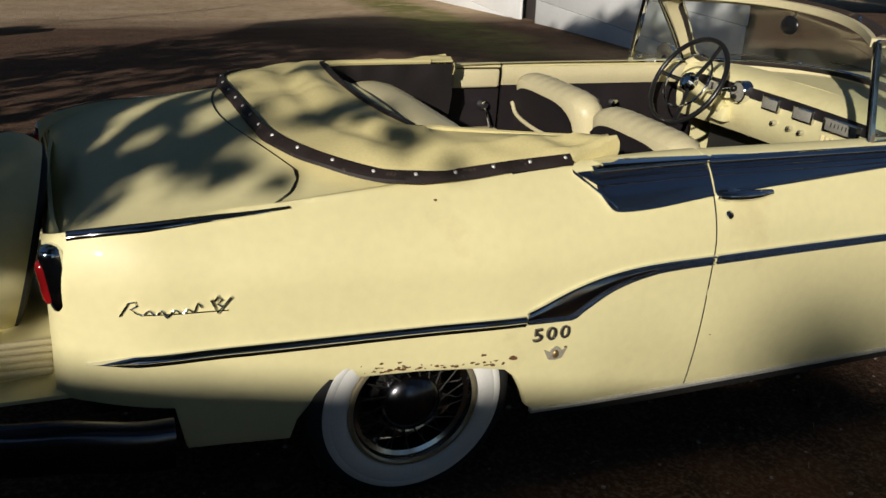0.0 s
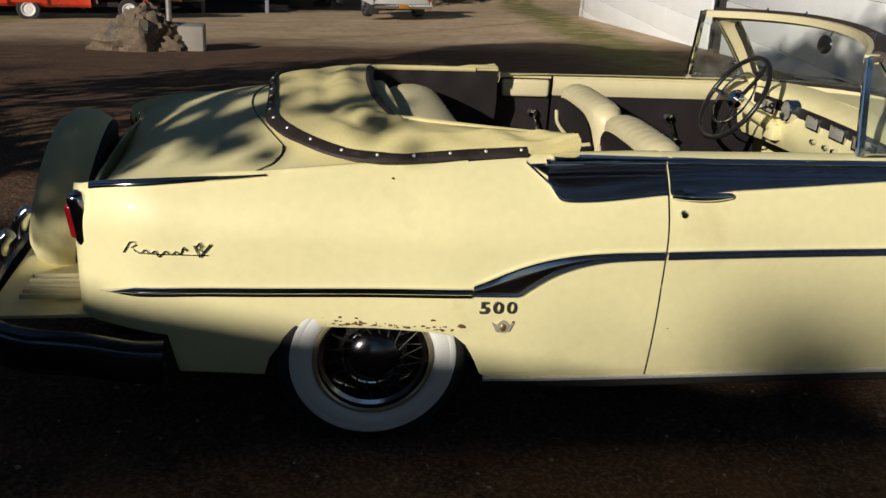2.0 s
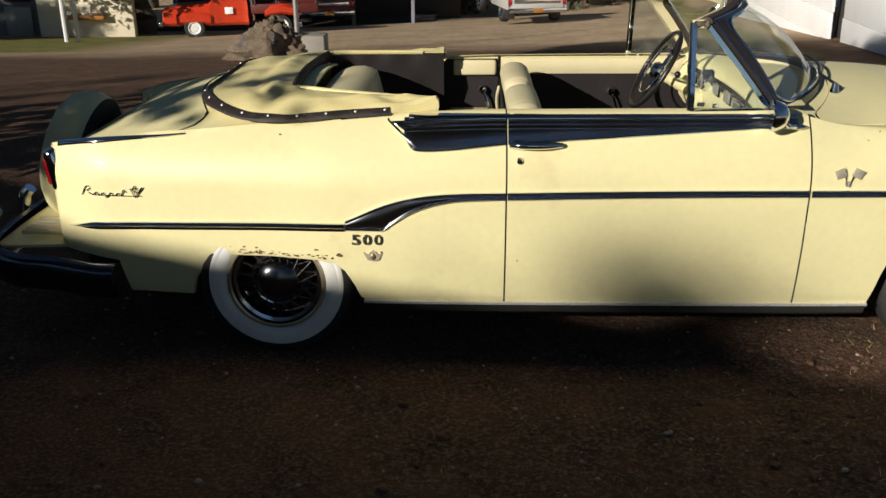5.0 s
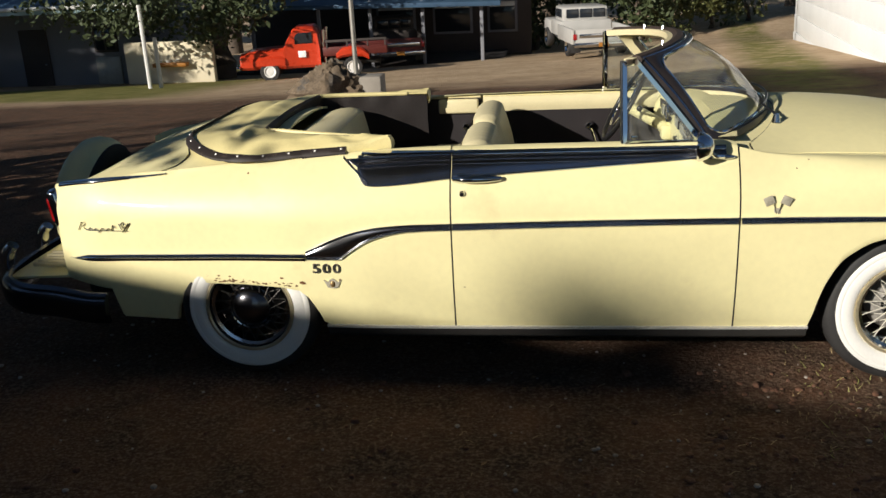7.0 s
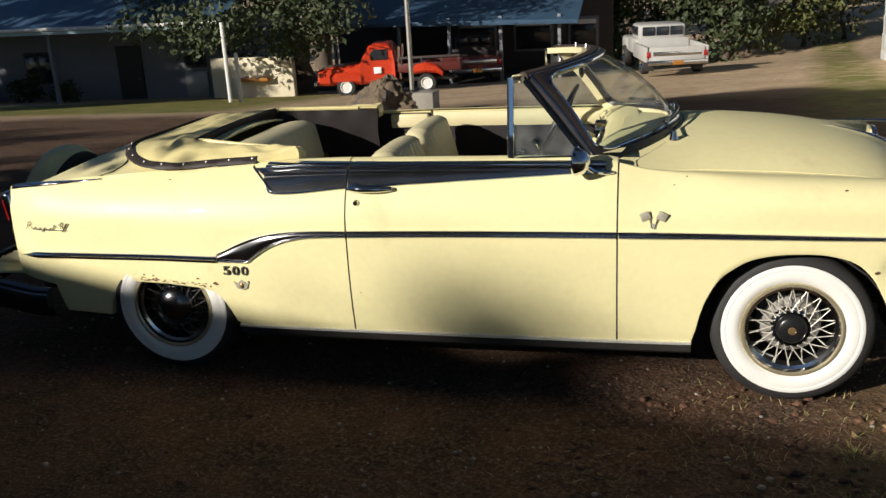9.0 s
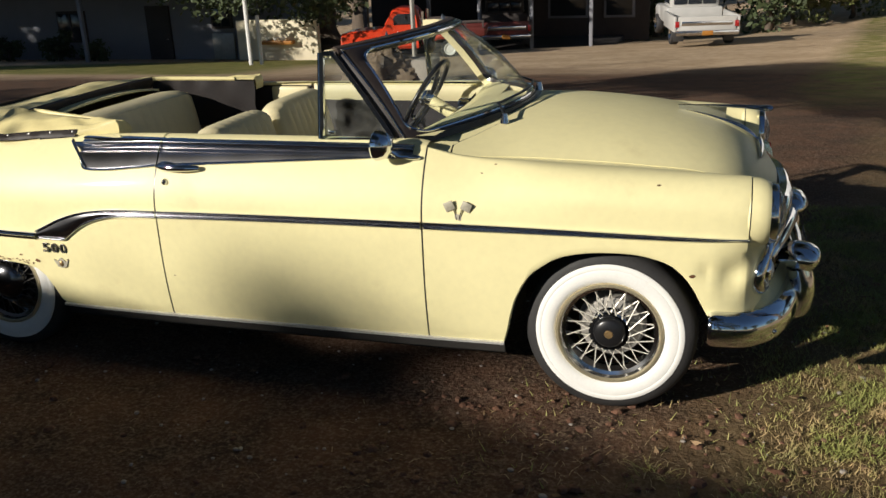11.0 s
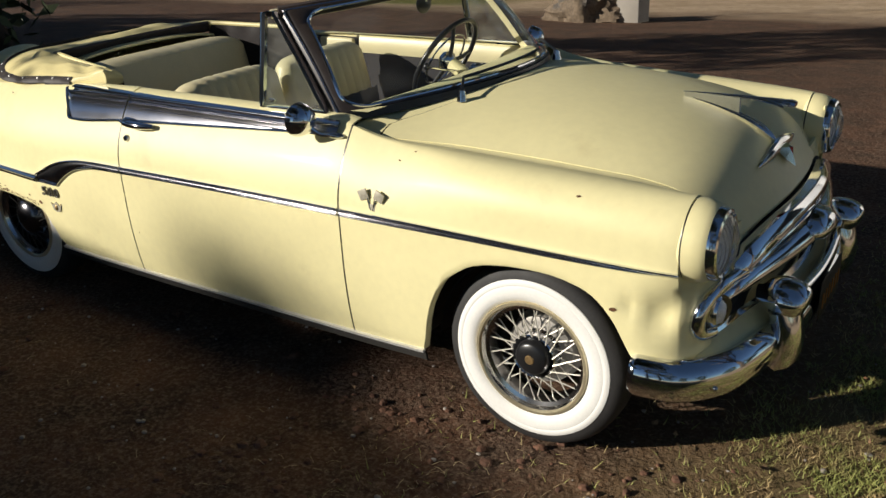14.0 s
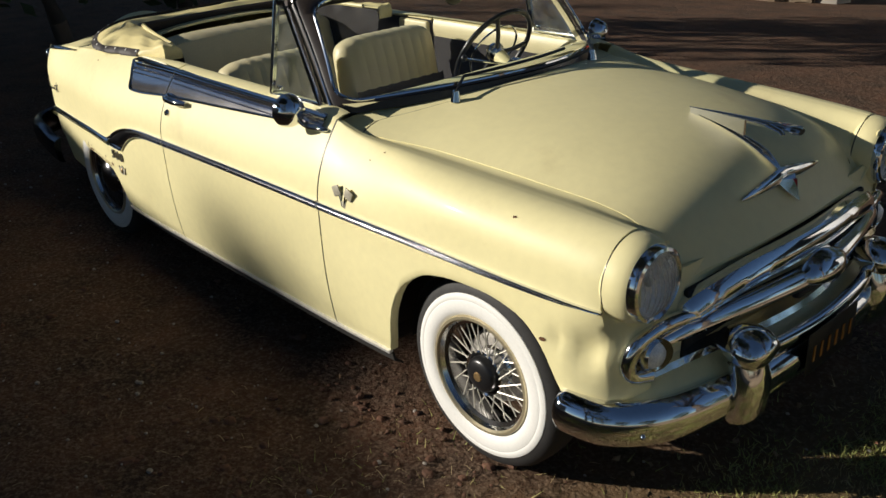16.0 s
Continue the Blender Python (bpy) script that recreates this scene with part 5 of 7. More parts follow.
# the tail: lamps, spare wheel in its cover, bumper extension
def build_tail():
    for sg in (-1, 1):
        base = Matrix.Translation((-0.955, sg * 0.640, 0.785)) @ Matrix.Rotation(radians(-8), 4, "Y")
        t = part("tail_lamp", moved(box(0.065, 0.07, 0.19, 0.026, (0, 0, 0), 3), base), CHROME, car, "chrome framed red tail lamp")
        part("lamp_lens", moved(box(0.04, 0.05, 0.125, 0.018, (-0.026, 0, -0.004), 3), base), REDLENS, t, "red glass lens")
    lean_m = Matrix.Translation((-1.115, 0, 0.680)) @ Matrix.Rotation(radians(14), 4, "Y")
    sp = part("spare_wheel_cover", moved(revolve([(0.0, -0.10), (0.12, -0.112), (0.20, -0.112), (0.262, -0.100), (0.300, -0.070), (0.320, -0.025), (0.323, 0.02), (0.312, 0.058), (0.300, 0.078)], 56, "x"), lean_m), PAINT, car, "cream painted metal spare wheel cover")
    part("tyre", moved(revolve([(0.305, 0.05), (0.30, 0.085), (0.26, 0.098), (0.20, 0.085), (0.18, 0.05)], 56, "x"), lean_m), RUBBER, sp)
    part("wheel_disc", moved(revolve([(0.19, 0.06), (0.15, 0.03), (0.0, 0.03)], 40, "x"), lean_m), DARKMETAL, sp)
    shelf_rows = []
    for i in range(9):
        s = i / 8
        shelf_rows.append([(-0.95 - 0.36 * s, (0.66 - 0.06 * s) * (2 * j / 20 - 1), 0.455 - 0.03 * s - 0.01 * (2 * j / 20 - 1) ** 4) for j in range(21)])
    sh = part("bumper_shelf", thick(shelf_rows, 0.012, lambda p: Vector((0, 0, -1))), PAINT, car, "cream gravel shield between body and bumper")
    for k in range(5):
        for sg in (-1, 1):
            part("shelf_rib", box(0.22, 0.018, 0.022, 0.006, (-1.10, sg * (0.36 + 0.045 * k), 0.460)), SEAT, sh)
    half = [(-0.70, -0.805, 0.345), (-0.80, -0.805, 0.350), (-0.97, -0.79, 0.374), (-1.13, -0.765, 0.378), (-1.25, -0.70, 0.382), (-1.325, -0.58, 0.386), (-1.355, -0.3, 0.39), (-1.36, 0, 0.39)]
    path = spline(half + [(x, -y, z) for x, y, z in reversed(half[:-1])], 6)
    prof = [(0.020, -0.095), (-0.006, -0.092), (-0.024, -0.066), (-0.032, -0.014), (-0.030, 0.026), (-0.014, 0.050), (0.012, 0.060), (0.028, 0.054), (0.014, 0.03), (0.004, -0.01), (0.012, -0.075)]
    # the bumper's shade is put into the dark chrome
    rb = part("rear_bumper", sweep(path, prof), DARKENED_CHROME, car, "chrome rear bumper, darkened as in shade")
    for y in (-0.14, 0.14, -0.48, 0.48):
        part("bumper_guard", sweep(spline([(-1.39, y, 0.32), (-1.395, y, 0.40), (-1.375, y, 0.50), (-1.34, y, 0.545)], 5), ring(0.035, 12, 0.03), up=(1, 0, 0), scale=lambda k: 0.7 + 0.4 * math.sin(math.pi * (0.2 + 0.6 * k))), CHROME, rb)


build_tail()


# emblems and lettering on the flank
def text_mesh(body, size, depth):
    cu = bpy.data.curves.new("lettering", "FONT")
    cu.body, cu.size, cu.extrude, cu.bevel_depth = body, size, depth, 0.0006
    cu.align_x, cu.align_y = "CENTER", "CENTER"
    cu.space_character = 1.28
    ob = bpy.data.objects.new("lettering", cu)
    scene.collection.objects.link(ob)
    me = bpy.data.meshes.new_from_object(ob.evaluated_get(bpy.context.evaluated_depsgraph_get()))
    bpy.data.objects.remove(ob)
    V = [tuple(v.co) for v in me.vertices]
    F = [tuple(p.vertices) for p in me.polygons]
    return V, F


def flank_matrix(x, z, proud, sg=-1):
    return Matrix.Translation((x, sg * (side_y(x, z) + proud), z)) @ Matrix.Rotation(radians(90), 4, "X") @ (Matrix.Rotation(math.pi, 4, "Y") if sg > 0 else Matrix())


FLAGGREY = material("dull_pewter", (0.40, 0.37, 0.29), 0.5, 0.2, var=0.2, scale=60)
EMBLEM = material("weathered_chrome_emblem", (0.16, 0.15, 0.14), 0.35, 0.8, var=0.3, scale=40)
num = text_mesh("500", 0.060, 0.004)
num = ([(v[0] * 1.22, v[1], v[2]) for v in num[0]], num[1])
for sg in (-1, 1):
    part("number_badge", moved(num, flank_matrix(0.405, 0.556, 0.004, sg)), EMBLEM, car, "metal numeral badge", smooth=False)
    crown_pts = [(-0.040, 0.018), (-0.021, 0.009), (-0.013, 0.019), (0, 0.027), (0.013, 0.019), (0.021, 0.009), (0.040, 0.018), (0.023, -0.016), (0, -0.021), (-0.023, -0.016)]
    V = [(x, y, 0.003) for x, y in crown_pts] + [(x, y, -0.004) for x, y in crown_pts]
    k = len(crown_pts)
    part("crest_badge", moved((V, [tuple(range(k)), tuple(reversed(range(k, 2 * k)))] + [(i, (i + 1) % k, k + (i + 1) % k, k + i) for i in range(k)]), flank_matrix(0.428, 0.484, 0.003, sg)), FLAGGREY, car, "small metal crest", smooth=False)
    part("crest_boss", moved(ball(0.011, 0.015, 0.005, n=12, m=8), flank_matrix(0.428, 0.484, 0.007, sg)), GOLD, car, "small brass boss")
    # script: a drawn-out wave with a long underline and a small V
    wave = [(-0.815, 0.702), (-0.803, 0.722), (-0.792, 0.741), (-0.776, 0.744), (-0.772, 0.733), (-0.788, 0.723), (-0.775, 0.712), (-0.758, 0.706)]
    for i in range(33):
        t = i / 32
        wave.append((-0.752 + 0.140 * t, 0.7125 + 0.0060 * math.sin(t * 27) - 0.013 * math.exp(-((t - 0.36) / 0.045) ** 2) + 0.022 * math.exp(-((t - 0.93) / 0.05) ** 2)))
    sc = part("script_badge", tube([(x, sg * (side_y(x, z) + 0.005), z) for x, z in wave], 0.0024, 6), CHROME, car, "chrome script badge")
    part("script_underline", tube([(x, sg * (side_y(x, 0.710) + 0.004), 0.7055 + 0.0004 * i) for i, x in enumerate(np.linspace(-0.765, -0.545, 8))], 0.0020, 6), CHROME, sc)
    for line in (((-0.588, 0.742), (-0.572, 0.703), (-0.536, 0.748)), ((-0.578, 0.738), (-0.570, 0.752), (-0.560, 0.740), (-0.572, 0.730), (-0.558, 0.722))):
        part("script_vee", tube([(x, sg * (side_y(x, z) + 0.007), z) for x, z in line], 0.0036, 6), CHROME, sc)
    fl = part("flag_badge", moved(box(0.028, 0.03, 0.007, 0.002, (0, -0.034, 0)), flank_matrix(2.319, 0.83, 0.004, sg)), FLAGGREY, car, "crossed flags badge")
    for fx, tilt in ((-0.034, 24), (0.034, -24)):
        part("flag", moved(box(0.040, 0.036, 0.006, 0.002), flank_matrix(2.319, 0.83, 0.005, sg) @ Matrix.Translation((fx, 0.012, 0)) @ Matrix.Rotation(radians(tilt), 4, "Z")), FLAGGREY, fl)
        part("flag_staff", moved(tube([(fx * 0.1, -0.045, 0), (fx * 0.45, 0.0, 0.002)], 0.003, 6), flank_matrix(2.319, 0.83, 0.005, sg)), OLD_CHROME, fl)

# rust and chips over the rear arch and elsewhere on the right flank
rng = random.Random(4)
def rust_spot(x, z, r):
    pts = []
    for k in range(9):
        a = 2 * math.pi * k / 9
        q = r * rng.uniform(0.5, 1.2)
        px, pz = x + q * math.cos(a) * 1.5, z + q * math.sin(a) * 0.8
        pts.append((px, -(side_y(px, pz) + 0.0015), pz))
    c = (x, -(side_y(x, z) + 0.0022), z)
    return pts + [c], [(k, (k + 1) % 9, 9) for k in range(9)]


spots = [rust_spot(x, hard(x, rear_arch) + 0.010 + abs(rng.gauss(0, 0.012)), rng.uniform(0.0014, 0.0058)) for x in [rng.uniform(-0.2, 0.29) if k % 3 else rng.gauss(-0.08, 0.06) for k in range(64)]]
spots += [rust_spot(0.285, 0.486, 0.014), rust_spot(0.19, 0.505, 0.006), rust_spot(0.462, 0.503, 0.004)]
for sp in spots:
    part("rust_patch", sp, RUST, car)
chips = [rust_spot(x, z, r) for x, z, r in ((3.065, 0.938, 0.005), (2.45, 0.99, 0.003), (1.02, 0.47, 0.003), (3.20, 0.605, 0.008), (0.05, 0.965, 0.004), (2.40, 0.96, 0.003))]
for sp in chips:
    part("paint_chip", sp, RUST, car)


# ---------------------------------------------------------------- the yard: soil, drive, lawn
def ground_material():
    m = bpy.data.materials.new("yard_soil")
    m.use_nodes = True
    nt = m.node_tree
    b = nt.nodes["Principled BSDF"]
    b.inputs["Roughness"].default_value = 0.95
    b.inputs["Specular IOR Level"].default_value = 0.15
    geo = nt.nodes.new("ShaderNodeNewGeometry")

    def noise_node(scale, detail=6, rough=0.6):
        n = nt.nodes.new("ShaderNodeTexNoise")
        n.inputs["Scale"].default_value, n.inputs["Detail"].default_value, n.inputs["Roughness"].default_value = scale, detail, rough
        nt.links.new(geo.outputs["Position"], n.inputs["Vector"])
        return n.outputs[0]

    def ramp(value, a, b_):
        r = nt.nodes.new("ShaderNodeMapRange")
        r.inputs["From Min"].default_value, r.inputs["From Max"].default_value = a, b_
        nt.links.new(value, r.inputs["Value"])
        return r.outputs[0]

    def blend(fac, c1, c2):
        x = nt.nodes.new("ShaderNodeMix")
        x.data_type = "RGBA"
        if fac is not None:
            nt.links.new(fac, x.inputs[0])
        for i, c in ((6, c1), (7, c2)):
            if isinstance(c, tuple):
                x.inputs[i].default_value = (*c, 1)
            else:
                nt.links.new(c, x.inputs[i])
        return x.outputs[2]

    def math_node(op, a, b_):
        n = nt.nodes.new("ShaderNodeMath")
        n.operation = op
        for i, v in enumerate((a, b_)):
            if isinstance(v, (int, float)):
                n.inputs[i].default_value = v
            else:
                nt.links.new(v, n.inputs[i])
        return n.outputs[0]

    sep = nt.nodes.new("ShaderNodeSeparateXYZ")
    nt.links.new(geo.outputs["Position"], sep.inputs[0])
    X, Y = sep.outputs[0], sep.outputs[1]
    soil = blend(ramp(noise_node(3.0), 0.35, 0.7), (0.055, 0.035, 0.024), (0.145, 0.072, 0.042))
    soil = blend(ramp(noise_node(60.0, 3), 0.45, 0.75), soil, (0.23, 0.16, 0.11))
    drive = blend(ramp(noise_node(0.8), 0.35, 0.65), (0.44, 0.32, 0.20), (0.56, 0.42, 0.28))
    drive = blend(ramp(noise_node(5.0), 0.48, 0.78), drive, (0.31, 0.21, 0.125))
    wob = math_node("MULTIPLY", math_node("SUBTRACT", noise_node(0.35), 0.5), 5.0)
    far = ramp(math_node("ADD", Y, wob), 12.0, 15.0)
    col = blend(far, soil, drive)
    lawn = blend(ramp(noise_node(1.5), 0.3, 0.7), (0.12, 0.135, 0.03), (0.26, 0.22, 0.08))
    # lawn strip before the house, and by the white shed
    l1 = math_node("MULTIPLY", ramp(math_node("ADD", Y, math_node("MULTIPLY", wob, 0.25)), 14.2, 15.2), ramp(math_node("ADD", Y, math_node("MULTIPLY", X, -0.5)), 29.0, 27.5))
    l1 = math_node("MULTIPLY", l1, ramp(X, -6.5, -8.5))
    col = blend(l1, col, lawn)
    d = math_node("ADD", math_node("SUBTRACT", X, math_node("MULTIPLY", Y, 0.16)), math_node("MULTIPLY", wob, 0.12))
    l2 = math_node("MULTIPLY", ramp(d, 2.7, 3.3), ramp(d, 4.7, 4.2))
    l2 = math_node("MULTIPLY", l2, ramp(Y, 6.5, 9.5))
    col = blend(math_node("MULTIPLY", l2, ramp(noise_node(2.0), 0.3, 0.55)), col, lawn)
    # turf by the front wheel
    l3 = ramp(math_node("ADD", math_node("ADD", X, math_node("MULTIPLY", Y, -0.25)), math_node("MULTIPLY", wob, 0.35)), 3.2, 4.0)
    l3 = math_node("MULTIPLY", l3, ramp(Y, 9.0, 6.0))
    col = blend(math_node("MULTIPLY", l3, 0.75), col, (0.20, 0.145, 0.068))
    # pale ground ahead of the car, added to bounce sun onto its nose
    g1 = math_node("MULTIPLY", ramp(math_node("ADD", X, math_node("MULTIPLY", wob, 0.3)), 5.2, 6.2), ramp(Y, 9.0, 6.0))
    col = blend(g1, col, drive)
    nt.links.new(col, b.inputs["Base Color"])
    bp = nt.nodes.new("ShaderNodeBump")
    bp.inputs["Strength"].default_value, bp.inputs["Distance"].default_value = 0.8, 0.03
    h = math_node("ADD", noise_node(14.0, 8), math_node("MULTIPLY", noise_node(70.0, 4), 0.35))
    nt.links.new(h, bp.inputs["Height"])
    nt.links.new(bp.outputs[0], b.inputs["Normal"])
    return m


def build_ground():
    def axis(lo, hi, fine_lo, fine_hi, fine, coarse):
        out, v = [], lo
        while v < hi:
            out.append(v)
            v += fine if fine_lo <= v < fine_hi else coarse
        return out + [hi]

    xs = sorted(set([-900.0, -300.0] + axis(-120, 120, -3.5, 6.5, 0.07, 2.5) + [300.0, 900.0]))
    ys = sorted(set([-300.0] + axis(-80, 120, -4.5, 2.5, 0.07, 2.0) + [300.0, 900.0]))
    rows = []
    for x in xs:
        row = []
        for y in ys:
            z = ground_z(x, y)
            if -3.5 < x < 6.5 and -4.5 < y < 2.5:
                z += 0.012 * noise.noise(Vector((x * 2.3, y * 2.3, 0))) + 0.006 * noise.noise(Vector((x * 9, y * 9, 3))) - 0.008
            row.append((x, y, z))
        rows.append(row)
    return tagged(mesh_object("ground", *sheet(rows), ground_material()), "bare dirt yard with patches of turf and a tan drive", "ground", kind="structure")


build_ground()
LEAF_DARK = material("dark_foliage", (0.045, 0.062, 0.022), 0.7, var=0.5, scale=1.2, fine=9)
LEAF_BUSH = material("olive_foliage", (0.10, 0.11, 0.032), 0.7, var=0.5, scale=1.5, fine=9)
BARK = material("bark", (0.10, 0.075, 0.055), 0.95, var=0.4, scale=6, bump=0.02, bump_scale=14)
ROCK = material("boulder_stone", (0.15, 0.11, 0.072), 0.95, var=0.5, scale=3, fine=25, bump=0.03, bump_scale=9, second=(0.10, 0.085, 0.07), second_amount=0.1, second_scale=2.5)
CONCRETE = material("concrete", (0.30, 0.27, 0.23), 0.9, var=0.2, scale=4, bump=0.004, bump_scale=40)
WHITEWASH = material("white_boards", (0.86, 0.86, 0.85), 0.6, var=0.06, scale=1.5, fine=20)
# house plaster kept dark, the wall's shade put into its grey
HOUSEWALL = material("house_plaster", (0.20, 0.205, 0.23), 0.85, var=0.12, scale=2)
# paler copy for the sunlit stretch of the house wall
LIT_PLASTER = material("lit_plaster", (0.72, 0.64, 0.47), 0.85, var=0.1, scale=2)
PALEBLUE = material("pale_blue_fascia", (0.36, 0.50, 0.56), 0.6, var=0.1)
ROOF = material("blue_metal_roof", (0.05, 0.10, 0.17), 0.45, 0.2, var=0.15, scale=2)
WOODDARK = material("dark_wood", (0.055, 0.045, 0.042), 0.8, var=0.3, scale=4)
POSTWHITE = material("white_post_paint", (0.72, 0.71, 0.68), 0.6, var=0.1)
# truck red made darker, with the shade put into the colour
SHADED_RED = material("shaded_red_paint", (0.10, 0.016, 0.012), 0.5, var=0.2)
REDPAINT = material("red_truck_paint", (0.52, 0.040, 0.012), 0.28, coat=0.5, var=0.1, scale=3)
TRUCKWHITE = material("white_truck_paint", (0.44, 0.43, 0.41), 0.4, coat=0.2, var=0.1, scale=3)
DARKGLASS = material("dark_vehicle_glass", (0.02, 0.024, 0.03), 0.08, var=0.1)
STEELPOLE = material("galvanised_pole", (0.36, 0.34, 0.30), 0.5, 0.6, var=0.2)
GRASSMAT = material("grass_blades", (0.27, 0.28, 0.08), 0.75, var=0.4, scale=3, fine=30, second=(0.40, 0.29, 0.14), second_amount=0.14, second_scale=4)
DRYLEAF = material("dry_leaves", (0.17, 0.10, 0.05), 0.85, var=0.5, scale=10, fine=40)
BROWNLEAF = material("curled_leaves", (0.26, 0.17, 0.09), 0.85, var=0.5, scale=5, fine=40, second=(0.13, 0.055, 0.028), second_amount=0.10, second_scale=2.2)
CLOD = material("soil_clod", (0.13, 0.062, 0.036), 0.95, var=0.45, scale=8, fine=60)
STRAW = material("straw", (0.46, 0.36, 0.20), 0.8, var=0.35, scale=6)
PEBBLE = material("pebbles", (0.33, 0.29, 0.25), 0.85, var=0.3, scale=10, fine=50)


def leaf_cloud(clumps, per, size, seed, flat=0.5):
    """Small leaf faces scattered through clumps (centre, radii)."""
    r = np.random.default_rng(seed)
    V, F = [], []
    for c, rad in clumps:
        n = max(4, int(per * rad[0] * rad[1] * rad[2]))
        d = r.normal(size=(n, 3))
        d /= np.linalg.norm(d, axis=1)[:, None]
        d *= (r.uniform(0.25, 1.0, n) ** 0.5)[:, None]
        p = np.array(c) + d * np.array(rad)
        for q in p:
            a, b = r.normal(size=3), r.normal(size=3)
            a /= np.linalg.norm(a)
            b -= a * a.dot(b)
            b /= np.linalg.norm(b)
            s = size * r.uniform(0.6, 1.3)
            k = len(V)
            V += [tuple(q - a * s), tuple(q + b * s * flat), tuple(q + a * s), tuple(q - b * s * flat)]
            F.append((k, k + 1, k + 2, k + 3))
    return V, F


def build_tree(name, label, at, height, clumps, trunk_r, per, size, seed, leaf=None, limbs=6):
    e = empty(name, label, "tree", at=(0, 0, 0))
    x, y, z = at
    r = random.Random(seed)
    part("trunk", tube([(x + 0.12 * math.sin(k * 1.3), y + 0.1 * math.cos(k * 1.7), z - 0.2 + height * k / 8) for k in range(9)], trunk_r, 10, scale=lambda k: 1.25 - 1.0 * k), BARK, e)
    for i in range(limbs):
        c = clumps[(i * 7) % len(clumps)][0]
        h = height * r.uniform(0.35, 0.75)
        part("limb", tube([(x, y, z + h), ((x + c[0]) / 2, (y + c[1]) / 2, (z + h + c[2]) / 2 + 0.2), c], trunk_r * 0.35, 7, scale=lambda k: 1 - 0.8 * k), BARK, e)
    part("crown", leaf_cloud(clumps, per, size, seed), leaf or LEAF_DARK, e, smooth=False)
    return e


def crown_clumps(centre, rad, n, size, seed, lo=-1.0):
    r = np.random.default_rng(seed)
    out = []
    while len(out) < n:
        d = r.uniform(-1, 1, 3)
        if d.dot(d) > 1 or d[2] < lo:
            continue
        s = size * r.uniform(0.6, 1.3)
        out.append((tuple(np.array(centre) + d * np.array(rad)), (s, s, s * 0.7)))
    return out


# ---------------------------------------------------------------- behind the car: pole, boulder, block
def build_boulder():
    rows = []
    n, m = 56, 36
    for i in range(m + 1):
        a = math.pi * i / m
        row = []
        for j in range(n):
            b = 2 * math.pi * j / n
            d = Vector((math.sin(a) * math.cos(b), math.sin(a) * math.sin(b), math.cos(a)))
            k = 0.92 + 0.32 * noise.noise(d * 1.7 + Vector((3, 1, 2))) - 0.26 * abs(noise.noise(d * 3.6)) - 0.14 * abs(noise.noise(d * 8.5 + Vector((5, 0, 0)))) + 0.07 * noise.noise(d * 15)
            row.append((-2.72 + 0.74 * d.x * k + 0.12 * d.z, 11.45 + 0.5 * d.y * k, -0.60 + 0.86 * d.z * k * (0.60 + 0.52 * max(0.0, 1 - abs(d.x - 0.12) / 0.75))))
        rows.append(row)
    return tagged(mesh_object("boulder", *sheet(rows, close_v=True), ROCK), "rough brown boulder standing beside a pole", "rock")


build_boulder()
tagged(mesh_object("concrete_block", *box(0.62, 0.5, 0.72, 0.03, (-1.98, 11.65, -0.60)), CONCRETE), "weathered grey concrete block beside the boulder", "block")
pole = empty("utility_pole", "thin grey metal pole standing by the boulder", "pole")
part("shaft", tube([(-2.30, 12.3, -1.0), (-2.31, 12.3, 2.0), (-2.32, 12.3, 6.5)], 0.045, 10), STEELPOLE, pole)
part("collar", tube([(-2.30, 12.3, -0.6), (-2.30, 12.3, -0.52)], 0.07, 10), STEELPOLE, pole)


# ---------------------------------------------------------------- vehicles behind
def road_wheel(parent, x, y, z, r, w, white=False):
    h = new("wheel")
    h.parent = parent
    h.location = (x, y, z)
    part("tyre", revolve([(r * 0.6, -w / 2), (r * 0.93, -w / 2), (r, -w * 0.35), (r, w * 0.35), (r * 0.93, w / 2), (r * 0.6, w / 2)], 28), RUBBER, h)
    part("rim", revolve([(0.0, -w * 0.30), (r * 0.25, -w * 0.38), (r * 0.42, -w * 0.30), (r * 0.56, -w * 0.52), (r * 0.62, -w * 0.5)], 28), POSTWHITE if white else CHROME, h)
    return h


def loft(stations, half):
    """A closed body from side outline stations (x, low, high), half wide, edges rounded."""
    rows = []
    for x, lo, hi, w in stations:
        b = min(0.09, (hi - lo) * 0.25)
        rows.append([(x, -w + b, lo), (x, -w, lo + b), (x, -w, hi - b), (x, -w + b, hi), (x, w - b, hi), (x, w, hi - b), (x, w, lo + b), (x, w - b, lo)])
    V, F = sheet(rows, close_v=True)
    m = 8
    F.append(tuple(range(m)))
    F.append(tuple(reversed(range((len(rows) - 1) * m, len(rows) * m))))
    return V, F


